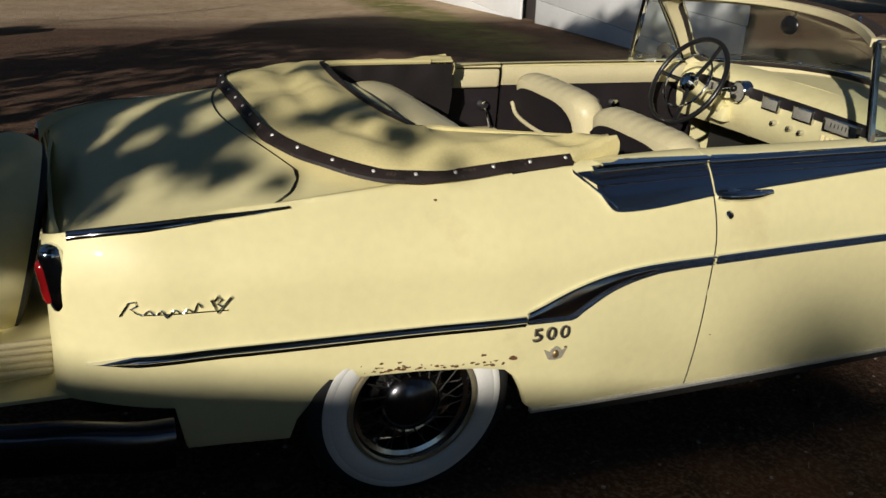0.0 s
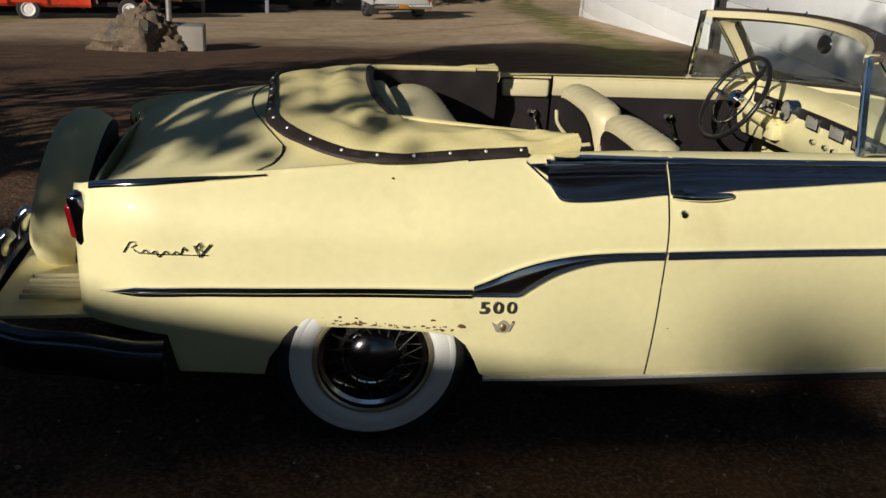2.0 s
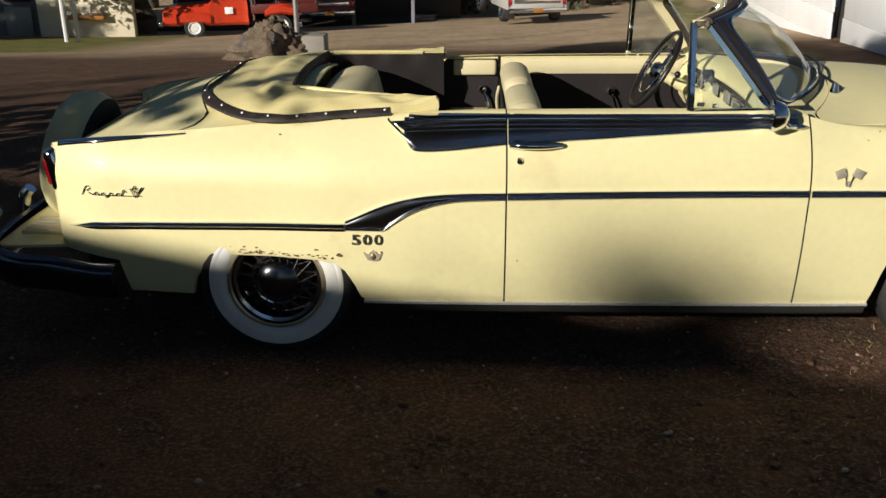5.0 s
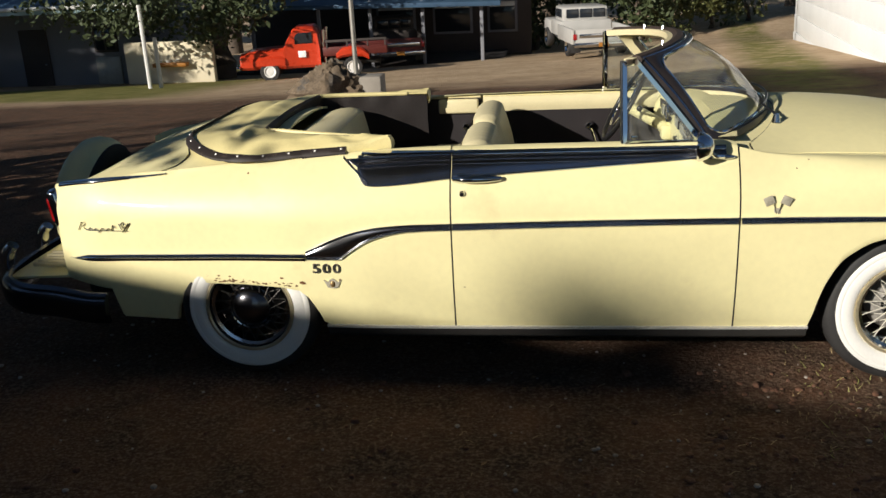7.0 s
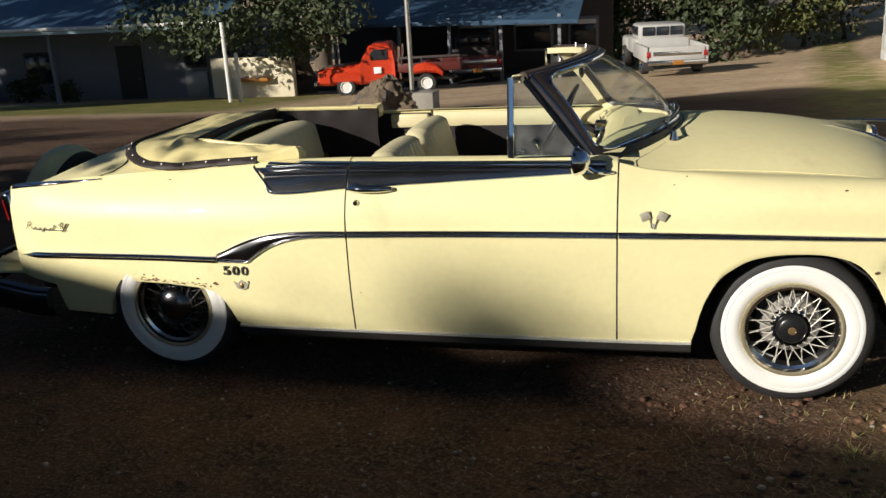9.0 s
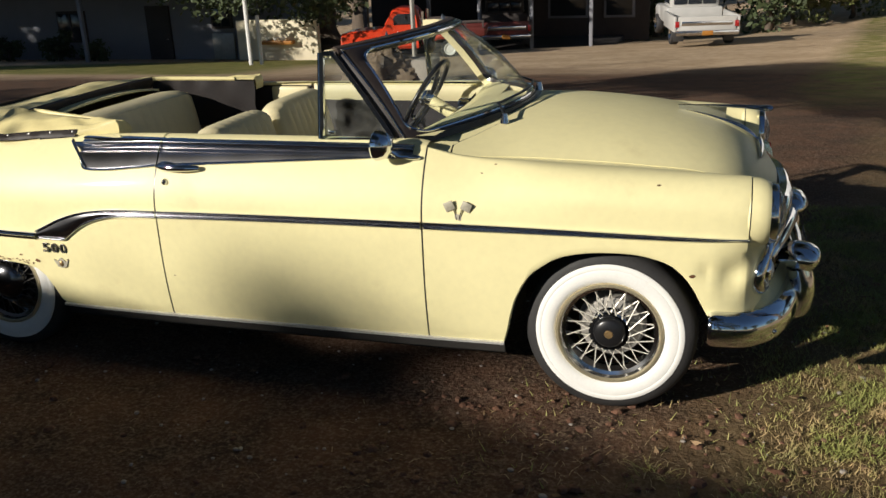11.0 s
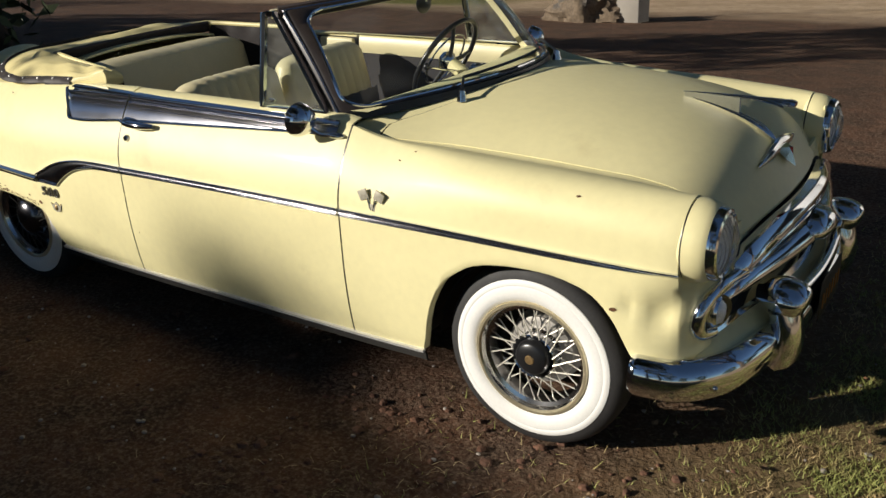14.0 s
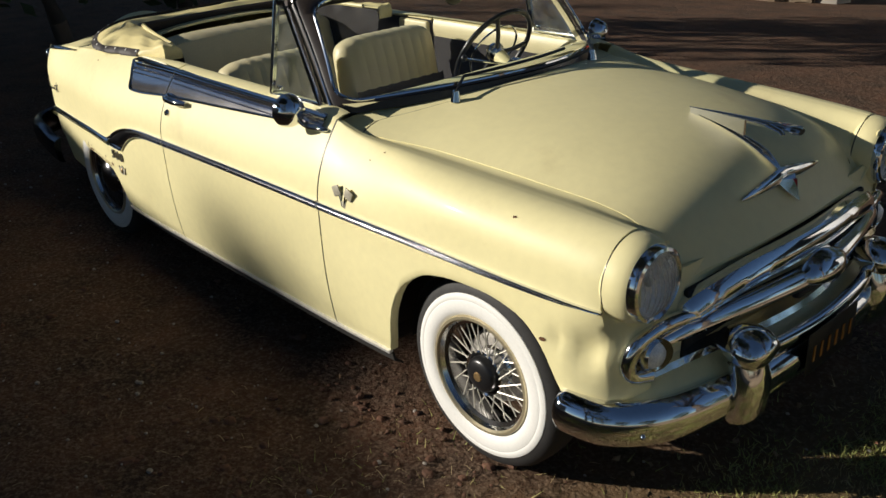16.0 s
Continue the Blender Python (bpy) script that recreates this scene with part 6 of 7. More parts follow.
def build_red_truck():
    e = empty("red_pickup_truck", "bright red vintage pickup truck with white wheels", "truck")
    part("front_clip", loft([(-1.02, 0.42, 0.86, 0.62), (-0.95, 0.40, 0.96, 0.70), (-0.6, 0.40, 1.02, 0.74), (0.0, 0.40, 1.05, 0.76), (0.55, 0.38, 1.09, 0.78)], 0.8), REDPAINT, e)
    part("fender", loft([(-0.55, 0.45, 0.78, 0.86), (-0.35, 0.45, 0.84, 0.88), (0.35, 0.45, 0.84, 0.88), (0.55, 0.40, 0.80, 0.86)], 0.86), REDPAINT, e)
    cab = part("cab", loft([(0.50, 0.38, 1.08, 0.80), (0.58, 0.38, 1.22, 0.80), (0.86, 0.38, 1.68, 0.74), (1.0, 0.38, 1.76, 0.73), (1.55, 0.38, 1.76, 0.73), (1.70, 0.38, 1.60, 0.76), (1.76, 0.38, 1.1, 0.80)], 0.8), REDPAINT, e)
    part("side_window", loft([(0.92, 1.14, 1.50, 0.775), (1.05, 1.14, 1.62, 0.765), (1.52, 1.14, 1.62, 0.765)], 0.77), DARKGLASS, cab)
    part("windscreen", moved(box(0.02, 1.25, 0.46, 0.01), Matrix.Translation((0.70, 0, 1.42)) @ Matrix.Rotation(radians(32), 4, "Y")), DARKGLASS, cab)
    part("door_shield", moved(box(0.26, 0.01, 0.22, 0.004), Matrix.Translation((1.15, -0.802, 0.86))), WHITEWASH, cab, "pale door emblem")
    bed = part("bed", join(box(2.2, 0.06, 0.30, 0.02, (2.95, -0.70, 0.88)), box(2.2, 0.06, 0.30, 0.02, (2.95, 0.70, 0.88)), box(0.06, 1.4, 0.30, 0.02, (4.05, 0, 0.88)), box(2.2, 1.4, 0.06, 0.02, (2.95, 0, 0.74))), SHADED_RED, e, "red pickup bed, darkened as in shade")
    part("rear_fender", loft([(2.30, 0.62, 0.80, 0.86), (2.50, 0.66, 0.98, 0.88), (2.85, 0.70, 1.04, 0.88), (3.20, 0.66, 0.96, 0.88), (3.42, 0.55, 0.76, 0.86)], 0.86), REDPAINT, e)
    for y in (-0.62, 0.62):
        part("exhaust_stack", tube([(1.90, y, 0.5), (1.90, y, 1.2), (1.92, y, 1.62)], 0.06, 10), CHROME, e)
    for x in (2.0, 2.7, 3.4, 4.0):
        part("stake", box(0.05, 0.05, 0.22, 0.01, (x, -0.72, 1.10)), WOODDARK, bed)
    part("stake_rail", box(2.1, 0.04, 0.08, 0.01, (3.0, -0.72, 1.22)), WOODDARK, bed)
    part("bumper", box(0.12, 1.6, 0.14, 0.03, (-1.08, 0, 0.48)), CHROME, e)
    for y in (-0.5, 0.5):
        part("headlight", moved(revolve([(0.0, -0.02), (0.08, -0.015), (0.095, 0.0), (0.095, 0.05)], 18, "x"), Matrix.Translation((-1.02, y, 0.80))), CHROME, e)
    part("chassis", box(4.6, 0.9, 0.14, 0.02, (1.5, 0, 0.45)), DARKMETAL, e)
    for x in (0, 2.85):
        for y in (-0.76, 0.76):
            road_wheel(e, x, y, 0.335, 0.335, 0.2, True)
            if y > 0:
                e.children[-1].rotation_euler = (0, 0, math.pi)
    e.scale = (0.89, 0.89, 0.89)
    e.location = (-7.30, 23.0, ground_z(-6.5, 23.0))
    e.rotation_euler = (0, radians(-0.5), radians(10))
    return e


def build_pickup(name, label, TRUCKWHITE, GATE, at, turn, high=0.95):
    e = empty(name, label, "truck")
    bed = part("bed", join(box(0.08, 2.3, 0.52, 0.02, (-0.94, 1.15, 0.78)), box(0.08, 2.3, 0.52, 0.02, (0.94, 1.15, 0.78)), box(1.8, 2.3, 0.06, 0.02, (0, 1.15, 0.58))), TRUCKWHITE, e)
    gate = part("tailgate", box(1.72, 0.06, 0.48, 0.02, (0, 0.0, 0.79)), GATE, e)
    part("tailgate_band", box(1.5, 0.02, 0.14, 0.008, (0, -0.035, 0.80)), OLD_CHROME, gate)
    for x in (-0.88, 0.88):
        part("tail_light", box(0.12, 0.05, 0.20, 0.015, (x, -0.025, 0.78)), REDLENS, e)
        part("mud_flap", box(0.3, 0.03, 0.4, 0.01, (x * 0.85, 0.5, 0.35)), RUBBER, e)
    part("rear_bumper", box(1.86, 0.16, 0.16, 0.03, (0, -0.12, 0.50)), OLD_CHROME, e, "dull worn bumper")
    plate = part("plate", box(0.32, 0.01, 0.15, 0.004, (0, -0.205, 0.50)), PLATEMARK, e)
    cab = part("cab", join(box(1.8, 1.7, 0.62, 0.10, (0, 3.1, 0.85)), box(1.56, 1.45, 0.60, 0.12, (0, 3.05, 1.36))), TRUCKWHITE, e)
    for x in (-0.46, 0.0, 0.46):
        part("rear_window", box(0.42, 0.03, 0.32, 0.03, (x, 2.32, 1.40)), DARKGLASS, cab)
    for sx in (-1, 1):
        part("side_window", box(0.03, 1.0, 0.32, 0.04, (sx * 0.775, 3.05, 1.40)), DARKGLASS, cab)
    part("front_clip", box(1.76, 1.5, 0.55, 0.12, (0, 4.6, 0.80)), TRUCKWHITE, e)
    part("chassis", box(1.0, 5.0, 0.2, 0.03, (0, 2.5, 0.45)), DARKMETAL, e)
    for y in (0.95, 4.5):
        for x in (-0.84, 0.84):
            w = road_wheel(e, x, y, 0.37, 0.37, 0.24)
            w.rotation_euler = (0, 0, radians(90 if x > 0 else -90))
    e.location = (*at, ground_z(*at))
    e.rotation_euler = (0, 0, radians(turn))
    e.scale = (0.93, 0.93, high)
    return e


build_red_truck()
build_pickup("white_pickup_truck", "white pickup truck with a worn tailgate, parked under trees", TRUCKWHITE, TRUCKWHITE, (2.85, 22.8), 11, 0.83)
build_pickup("dark_pickup_truck", "dark pickup truck with a dull red tailgate beside the porch", WOODDARK, SHADED_RED, (-3.95, 27.2), 14)


# ---------------------------------------------------------------- house and sheds
def revolve_at(p):
    return moved(revolve([(0.0, -0.03), (0.06, -0.03), (0.10, 0.05), (0.085, 0.05), (0.05, -0.015)], 14, "z"), Matrix.Translation(p))


def build_house():
    e = empty("farmhouse", "low grey farmhouse with a blue metal roof and a porch", "house")
    gz = -2.3
    w = part("wall", box(26.0, 0.25, 3.4, 0.01, (-24.8, 24.0, gz + 1.6)), HOUSEWALL, e)
    part("lit_wall", box(2.9, 0.25, 1.9, 0.02, (-10.7, 23.2, -1.45)), LIT_PLASTER, e, "sunlit stretch of house wall, coloured paler, with a wooden bench before it")
    part("bench_board", box(1.1, 0.30, 0.12, 0.01, (-10.6, 22.95, -1.20)), PLATEMARK, e, "orange wooden board")
    for bx in (-10.95, -10.65, -10.4):
        part("bowl", revolve_at((bx, 22.92, -1.10)), POSTWHITE, e, "small white bowl")
    part("end_wall", box(0.25, 5.0, 3.4, 0.01, (-11.9, 26.4, gz + 1.6)), HOUSEWALL, e)
    part("low_door", box(0.85, 0.10, 1.15, 0.02, (-13.1, 23.84, -1.55)), STEELPOLE, e, "blue-grey panelled door")
    for i, (x, wd, hgt, zz) in enumerate(((-24.5, 1.2, 1.1, -0.7), (-19.2, 1.2, 1.1, -0.7), (-13.1, 0.8, 0.85, -0.4))):
        fr = part("window", box(wd, 0.10, hgt, 0.02, (x, 23.84, zz)), WOODDARK, e)
        part("pane", box(wd - 0.16, 0.04, hgt - 0.16, 0.01, (x, 23.79, zz)), DARKGLASS, fr)
        part("window_bar", box(0.05, 0.05, hgt - 0.1, 0.005, (x, 23.77, zz)), WOODDARK, fr)
    d = part("door", box(0.95, 0.10, 2.05, 0.02, (-15.6, 23.84, gz + 1.25)), WOODDARK, e)
    part("door_knob", ball(0.04, 0.04, 0.04, (-15.25, 23.75, gz + 1.15), 8, 6), CHROME, d)
    rows = [[(-38.2 + 27.4 * i / 20, 21.4 + 6.5 * j / 4, 0.78 + 2.6 * j / 4 + (0.02 if i % 2 else 0)) for j in range(5)] for i in range(21)]
    rf = part("roof", thick(rows, 0.08, lambda p: Vector((0, 0, -1))), ROOF, e)
    part("fascia", box(27.4, 0.06, 0.22, 0.01, (-24.5, 21.38, 0.68)), PALEBLUE, rf, "pale blue roof edge")
    part("gutter", tube([(-38.2, 21.32, 0.74), (-10.8, 21.32, 0.74)], 0.06, 8), POSTWHITE, rf)
    for x in (-24.0, -17.0):
        part("porch_post", box(0.12, 0.12, 3.0, 0.01, (x, 21.6, gz + 1.5)), HOUSEWALL, e)
    return e


def build_porch():
    e = empty("porch_building", "dark open porch with blue eaves and grey posts", "house")
    gz = -2.2
    part("back_wall", box(11.5, 0.2, 3.2, 0.01, (-5.2, 32.5, gz + 1.5)), WOODDARK, e)
    for x, wd in ((-4.9, 1.6), (-2.6, 1.6), (-0.6, 1.2)):
        fr = part("window", box(wd, 0.1, 1.3, 0.02, (x, 32.35, -0.75)), HOUSEWALL, e)
        part("pane", box(wd - 0.2, 0.04, 1.1, 0.01, (x, 32.29, -0.75)), DARKGLASS, fr)
        part("valance", box(wd - 0.2, 0.04, 0.18, 0.01, (x, 32.26, -0.30)), POSTWHITE, fr)
    rows = [[(-10.5 + 10.1 * i / 14, 27.6 + 6 * j / 3, 0.22 - 0.012 * i + 1.6 * j / 3) for j in range(4)] for i in range(15)]
    rf = part("roof", thick(rows, 0.1, lambda p: Vector((0, 0, -1))), ROOF, e)
    part("fascia", moved(box(10.1, 0.06, 0.16, 0.01), Matrix.Translation((-5.45, 27.58, 0.08)) @ Matrix.Rotation(radians(0.95), 4, "Y")), ROOF, rf)
    for x in (-9.5, -7.0, -5.1, -3.2, -1.1):
        part("post", box(0.12, 0.12, 2.5, 0.01, (x, 28.0, gz + 1.2)), HOUSEWALL, e)
    # floor coloured dark in place of the shade under the porch
    part("porch_floor", box(10.0, 5.0, 0.12, 0.02, (-5.4, 30.0, gz + 0.05)), WOODDARK, e)
    return e


def build_white_shed():
    e = empty("white_shed", "white board shed with a dark doorway gap", "shed")
    a, b = Vector((6.72, 5.6, 0)), Vector((8.72, 24.5, 0))
    way = (b - a).normalized()
    ang = math.atan2(way.y, way.x)
    L = (b - a).length
    gap0, gap1 = 6.3, 7.05
    for s0, s1 in ((0.0, gap0), (gap1, L)):
        n = int((s1 - s0) / 0.24)
        for k in range(12):
            z0 = -3.0 + 0.5 * k
            c = a + way * ((s0 + s1) / 2)
            part("board", moved(box(s1 - s0, 0.05, 0.492, 0.008), Matrix.Translation((c.x, c.y, z0 + 0.25)) @ Matrix.Rotation(ang, 4, "Z") @ Matrix.Rotation(radians(-2.0), 4, "X")), WHITEWASH, e)
    c = a + way * ((gap0 + gap1) / 2)
    # dark panel fills the gap between the two runs of boards
    part("doorway", moved(box(1.4, 0.1, 6.0, 0.01), Matrix.Translation((c.x + 0.25, c.y, 0)) @ Matrix.Rotation(ang, 4, "Z")), WOODDARK, e, "dark panel set behind the doorway gap")
    c = a + way * (L / 2)
    part("roof", moved(box(L + 1.0, 6.0, 0.15, 0.02), Matrix.Translation((c.x + 2.9, c.y, 3.3)) @ Matrix.Rotation(ang, 4, "Z") @ Matrix.Rotation(radians(6), 4, "X")), ROOF, e)
    part("back_wall", moved(box(6.5, 0.12, 6.0, 0.01), Matrix.Translation((b.x + 3.2, b.y - 0.3, 0)) @ Matrix.Rotation(0, 4, "Z")), WHITEWASH, e)
    return e


build_house()
build_porch()
build_white_shed()
for i, dx in enumerate((0.0, 0.21)):
    p = empty("porch_post", "white painted timber post before the house", "post", group="white posts")
    part("shaft", tube([(-9.9 + dx, 19.75 + 0.25 * i, -1.75), (-9.9 + dx, 19.75 + 0.25 * i, 0.8 - 0.9 * i)], 0.06, 8), POSTWHITE, p)
    part("base", box(0.2, 0.2, 0.08, 0.01, (-9.9 + dx, 19.75 + 0.25 * i, -1.68)), CONCRETE, p)

# trees and bushes that show behind the car
build_tree("cedar_tree", "large dark evergreen tree beside the house", (-9.9, 25.2, ground_z(-9.9, 25)), 6.0,
           crown_clumps((-10.6, 23.6, 2.3), (4.6, 2.8, 2.9), 100, 0.80, 11, -0.95) + crown_clumps((-8.4, 22.6, 0.6), (1.6, 1.1, 1.0), 30, 0.72, 12) + crown_clumps((-11.4, 20.6, 0.65), (2.4, 0.6, 0.55), 28, 0.66, 13), 0.46, 230, 0.10, 21)
for i, (x, y, s) in enumerate(((6.0, 37.0, 1.5), (8.4, 38.0, 1.8), (10.4, 40.0, 1.6), (4.6, 40.0, 1.3))):
    g = ground_z(x, y)
    build_tree("bush", "dense olive-green bush at the edge of the yard", (x, y, g), 1.6 * s, crown_clumps((x, y, g + 1.5 * s), (1.15 * s, 1.0 * s, 1.35 * s), 26, 0.5 * s, 40 + i, -1.0), 0.1, 190, 0.13, 60 + i, LEAF_BUSH, 4)
# heights raised beyond what shows, to block skylight from the back
for i, (x, y, h) in enumerate(((-32, 44, 20), (-24, 41, 22), (-15, 41, 25), (-6, 43, 25), (1, 42, 25), (7, 44, 26), (14, 46, 25), (22, 44, 24), (31, 40, 22))):
    g = ground_z(x, y)
    build_tree("background_tree", "tall dark tree at the back of the yard", (x, y, g), h * 0.8, crown_clumps((x, y, g + h * 0.52), (4.6, 3.0, h * 0.5), 90, 1.6, 80 + i, -1.0), 0.4, 16, 0.34, 120 + i, LEAF_DARK, 4)


# shrubs added along the foot of the farmhouse to darken its shaded wall
for i, (x, y, q) in enumerate(((-33.0, 21.5, 1.9), (-30.0, 22.3, 1.6), (-27.4, 22.6, 1.1), (-25.2, 22.4, 0.9), (-22.6, 22.6, 0.7), (-20.8, 22.3, 0.6), (-18.9, 22.6, 0.65), (-17.3, 22.4, 0.5))):
    g = ground_z(x, y)
    build_tree("garden_shrub", "dark rounded shrub added to darken the farmhouse's shaded wall", (x, y, g), 1.0 * q, crown_clumps((x, y, g + 0.75 * q), (0.95 * q, 0.6 * q, 0.7 * q), 24, 0.42 * q, 700 + i, -1.0), 0.05, 900 / q**2, 0.07 + 0.03 * q, 720 + i, LEAF_DARK, 4)
# dark evergreens that close the yard behind the pickups
for i, (x, y, s) in enumerate(((-1.6, 34.5, 2.0), (0.6, 35.0, 2.2), (2.9, 35.5, 2.3), (5.0, 35.0, 1.9))):
    g = ground_z(x, y)
    build_tree("evergreen", "dense dark evergreen behind the parked trucks", (x, y, g), 2.4 * s, crown_clumps((x, y, g + 1.7 * s), (0.75 * s, 0.7 * s, 1.65 * s), 44, 0.42 * s, 500 + i, -1.0), 0.14, 170, 0.14, 520 + i, LEAF_DARK, 4)


# ---------------------------------------------------------------- behind the camera: things added to shade the yard
def shade_point(p, s):
    return Vector(p) - SUN_WAY * s


def build_shade_barn():
    """An unseen barn, added so that its roof edge shades the ground by the car."""
    e = empty("barn", "unseen long barn added so its blue roof edge casts the yard's shade", "barn")
    eave = [shade_point(p, 15) for p in ((-10.0, 6.2, 0), (-1.0, 1.06, 0), (0.9, -0.12, 0), (1.7, -0.52, 0), (2.3, -0.95, 0), (3.4, -1.18, 0), (9.0, -2.1, 0))]
    back = Vector((-3.0, -9.0, 1.6))
    rows = [[p + back * (j / 3) for j in range(4)] for p in eave]
    part("roof", thick(rows, 0.12, lambda p: Vector((0, 0, -1))), ROOF, e)
    low = [Vector((p.x, p.y - 0.25, p.z - 0.1)) for p in eave]
    part("wall", thick([[p, Vector((p.x, p.y, -0.3))] for p in low], 0.15, lambda p: Vector((0, -1, 0))), HOUSEWALL, e)
    for p in (eave[0] + Vector((0.2, 0, 0)), eave[-1] - Vector((0.2, 0, 0))):
        q = p + back
        part("end_wall", thick([[p, Vector((p.x, p.y, -0.3))], [q, Vector((q.x, q.y, -0.3))]], 0.15, lambda p: Vector((-1, 0, 0))), HOUSEWALL, e)


build_shade_barn()
# broad crowns added high over the yard, out of view, to block skylight
build_tree("tall_yard_tree", "unseen tree added to block skylight over the yard beyond the car", (13.5, 3.0, -0.3), 15.0, crown_clumps((-0.5, 8.5, 15.5), (11.0, 6.5, 2.2), 160, 1.7, 610, -1.0), 0.5, 9, 0.42, 611, LEAF_DARK, 7)
build_tree("tall_yard_tree", "unseen tree added to block skylight over the back of the yard", (15.0, 27.0, -1.2), 16.0, crown_clumps((3.0, 19.0, 17.0), (13.0, 7.0, 2.2), 170, 1.7, 620, -1.0), 0.5, 9, 0.42, 621, LEAF_DARK, 7)
# shrubs added beside the tail to keep western skylight off it
for i, (x, y, h) in enumerate(((-5.9, -0.4, 4.6), (-6.1, 1.2, 5.0), (-5.9, 2.7, 4.8))):
    build_tree("laurel_shrub", "tall dense shrub added to block skylight from the car's tail", (x, y, ground_z(x, y)), h * 0.7, crown_clumps((x, y, h * 0.5), (0.75, 0.75, h * 0.48), 34, 0.55, 640 + i, -1.0), 0.09, 330, 0.11, 650 + i, LEAF_DARK, 4)
# another added crown, overhead on the near side, to cut skylight
build_tree("tall_yard_tree", "unseen tree added to block skylight on the car's right side", (4.0, -15.0, -0.3), 13.5, crown_clumps((-1.5, -7.5, 14.5), (9.5, 6.5, 2.0), 150, 1.7, 630, -1.0), 0.45, 9, 0.42, 631, LEAF_DARK, 7)
# trees added round the yard, out of sight of the walk, to darken reflections and skylight
ring_trees = [(-15, -6.5, 4.5), (-16.5, -2.5, 4.5), (24, -18, 10), (27, -9, 8), (28, 2, 7), (27, 12, 8), (26, 22, 9), (6.0, -12.5, 17), (12.0, -16.0, 15)]
for i, (x, y, h) in enumerate(ring_trees):
    build_tree("yard_tree", "unseen leafy tree added to darken reflections and skylight", (x, y, -0.3), h * 0.7, crown_clumps((x, y, h * 0.5), (2.8, 2.8, h * 0.48), 40, 1.2, 300 + i, -1.0), 0.28, 30, 0.26, 330 + i, LEAF_DARK, 3)
# unseen loose-crowned trees, added to dapple the farmhouse
for i, (x, y, h) in enumerate(((-49, 6.0, 10.5), (-44.5, 7.5, 10.0), (-40, 8.5, 9.5), (-35.5, 7.0, 9.0), (-31, 8.5, 9.8), (-27, 7.5, 9.2))):
    build_tree("yard_tree", "unseen loose-crowned tree added to dapple the farmhouse", (x, y, -1.0), h * 0.8, crown_clumps((x, y, h * 0.68), (2.4, 2.4, h * 0.36), 56, 0.95, 360 + i, -1.0), 0.2, 80, 0.24, 380 + i, LEAF_DARK, 4)
# a bough that dapples the rear deck
rb = np.random.default_rng(5)
leaf_spots = []
for _ in range(2600):
    x, y = rb.uniform(-1.35, 0.25), rb.uniform(-0.62, 1.6)
    along, across = 0.73 * x + 0.68 * y, 0.68 * x - 0.73 * y
    k = noise.noise(Vector((along * 1.6, across * 5.5, 4.0))) + 0.5 * noise.noise(Vector((along * 4, across * 11, 1.0)))
    if k < -0.02 + 0.42 * max(0, x + 0.40) - 0.25 * max(0, -0.7 - x):
        continue
    leaf_spots.append((tuple(shade_point((x, y, 1.0), rb.uniform(6.5, 9.0))), (0.034, 0.034, 0.034)))
for _ in range(320):
    x, y, z = rb.uniform(-1.5, -1.02), rb.uniform(-0.75, 0.5), rb.uniform(0.66, 1.15)
    leaf_spots.append((tuple(shade_point((x, y, z), rb.uniform(6.5, 9.0))), (0.045, 0.045, 0.045)))
dapple = empty("shade_tree", "leafy tree with a low spreading bough", "tree")
tb = shade_point((-2.2, 1.0, 1.0), 8.0)
part("trunk", tube([(tb.x - 2.0, tb.y + 0.5, -0.2), (tb.x - 1.9, tb.y + 0.4, 2.5), (tb.x - 1.2, tb.y + 0.2, tb.z + 0.3)], 0.2, 10, scale=lambda k: 1.2 - 0.7 * k), BARK, dapple)
for k in range(5):
    q = leaf_spots[(k * 37) % len(leaf_spots)][0]
    part("limb", tube([(tb.x - 1.5, tb.y + 0.3, tb.z - 0.4 + 0.1 * k), tuple((Vector(q) + tb) / 2), q], 0.022, 6, scale=lambda t: 1 - 0.8 * t), BARK, dapple)
part("crown", leaf_cloud(leaf_spots, 100000, 0.042, 3), LEAF_DARK, dapple, smooth=False)
# leaf layer added overhead to block skylight and shade ground behind the car
upper = []
for _ in range(185):
    s_, l_ = rb.uniform(-11.5, -4.5), rb.uniform(-7.0, 6.5)
    z = 1.75 + 0.37 * (3.4 - s_) + rb.uniform(0, 0.9)
    ux, uy = 0.68 * s_ - 0.73 * l_, 0.73 * s_ + 0.68 * l_
    run = (7.2 - ux) / SUN_WAY.x
    if 5.0 < uy + SUN_WAY.y * run < 13.0 and z + SUN_WAY.z * run > -0.3 and rb.uniform() < 0.7:
        continue  # a gap in the crown lets sun through to the shed
    upper.append(((0.68 * s_ - 0.73 * l_, 0.73 * s_ + 0.68 * l_, z), (0.9, 0.9, 0.38)))
part("upper_crown", leaf_cloud(upper, 500, 0.13, 6), LEAF_DARK, dapple, smooth=False)
# a farther unseen bough, added to cast the soft shade on the door
dc = []
for _ in range(64):
    x, z = rb.normal(1.62, 0.27), abs(rb.normal(0, 0.15)) + 0.17
    if z < 0.80:
        dc.append((tuple(shade_point((x, -0.9, z), rb.uniform(36, 44))), (0.12, 0.12, 0.12)))
far_tree = empty("tall_tree", "unseen tree added to cast the soft shade on the door", "tree")
ft = shade_point((1.72, -0.9, 0.5), 40)
part("trunk", tube([(ft.x, ft.y, -0.3), (ft.x + 0.1, ft.y, ft.z * 0.5), (ft.x, ft.y, ft.z)], 0.16, 10, scale=lambda k: 1.2 - 0.8 * k), BARK, far_tree)
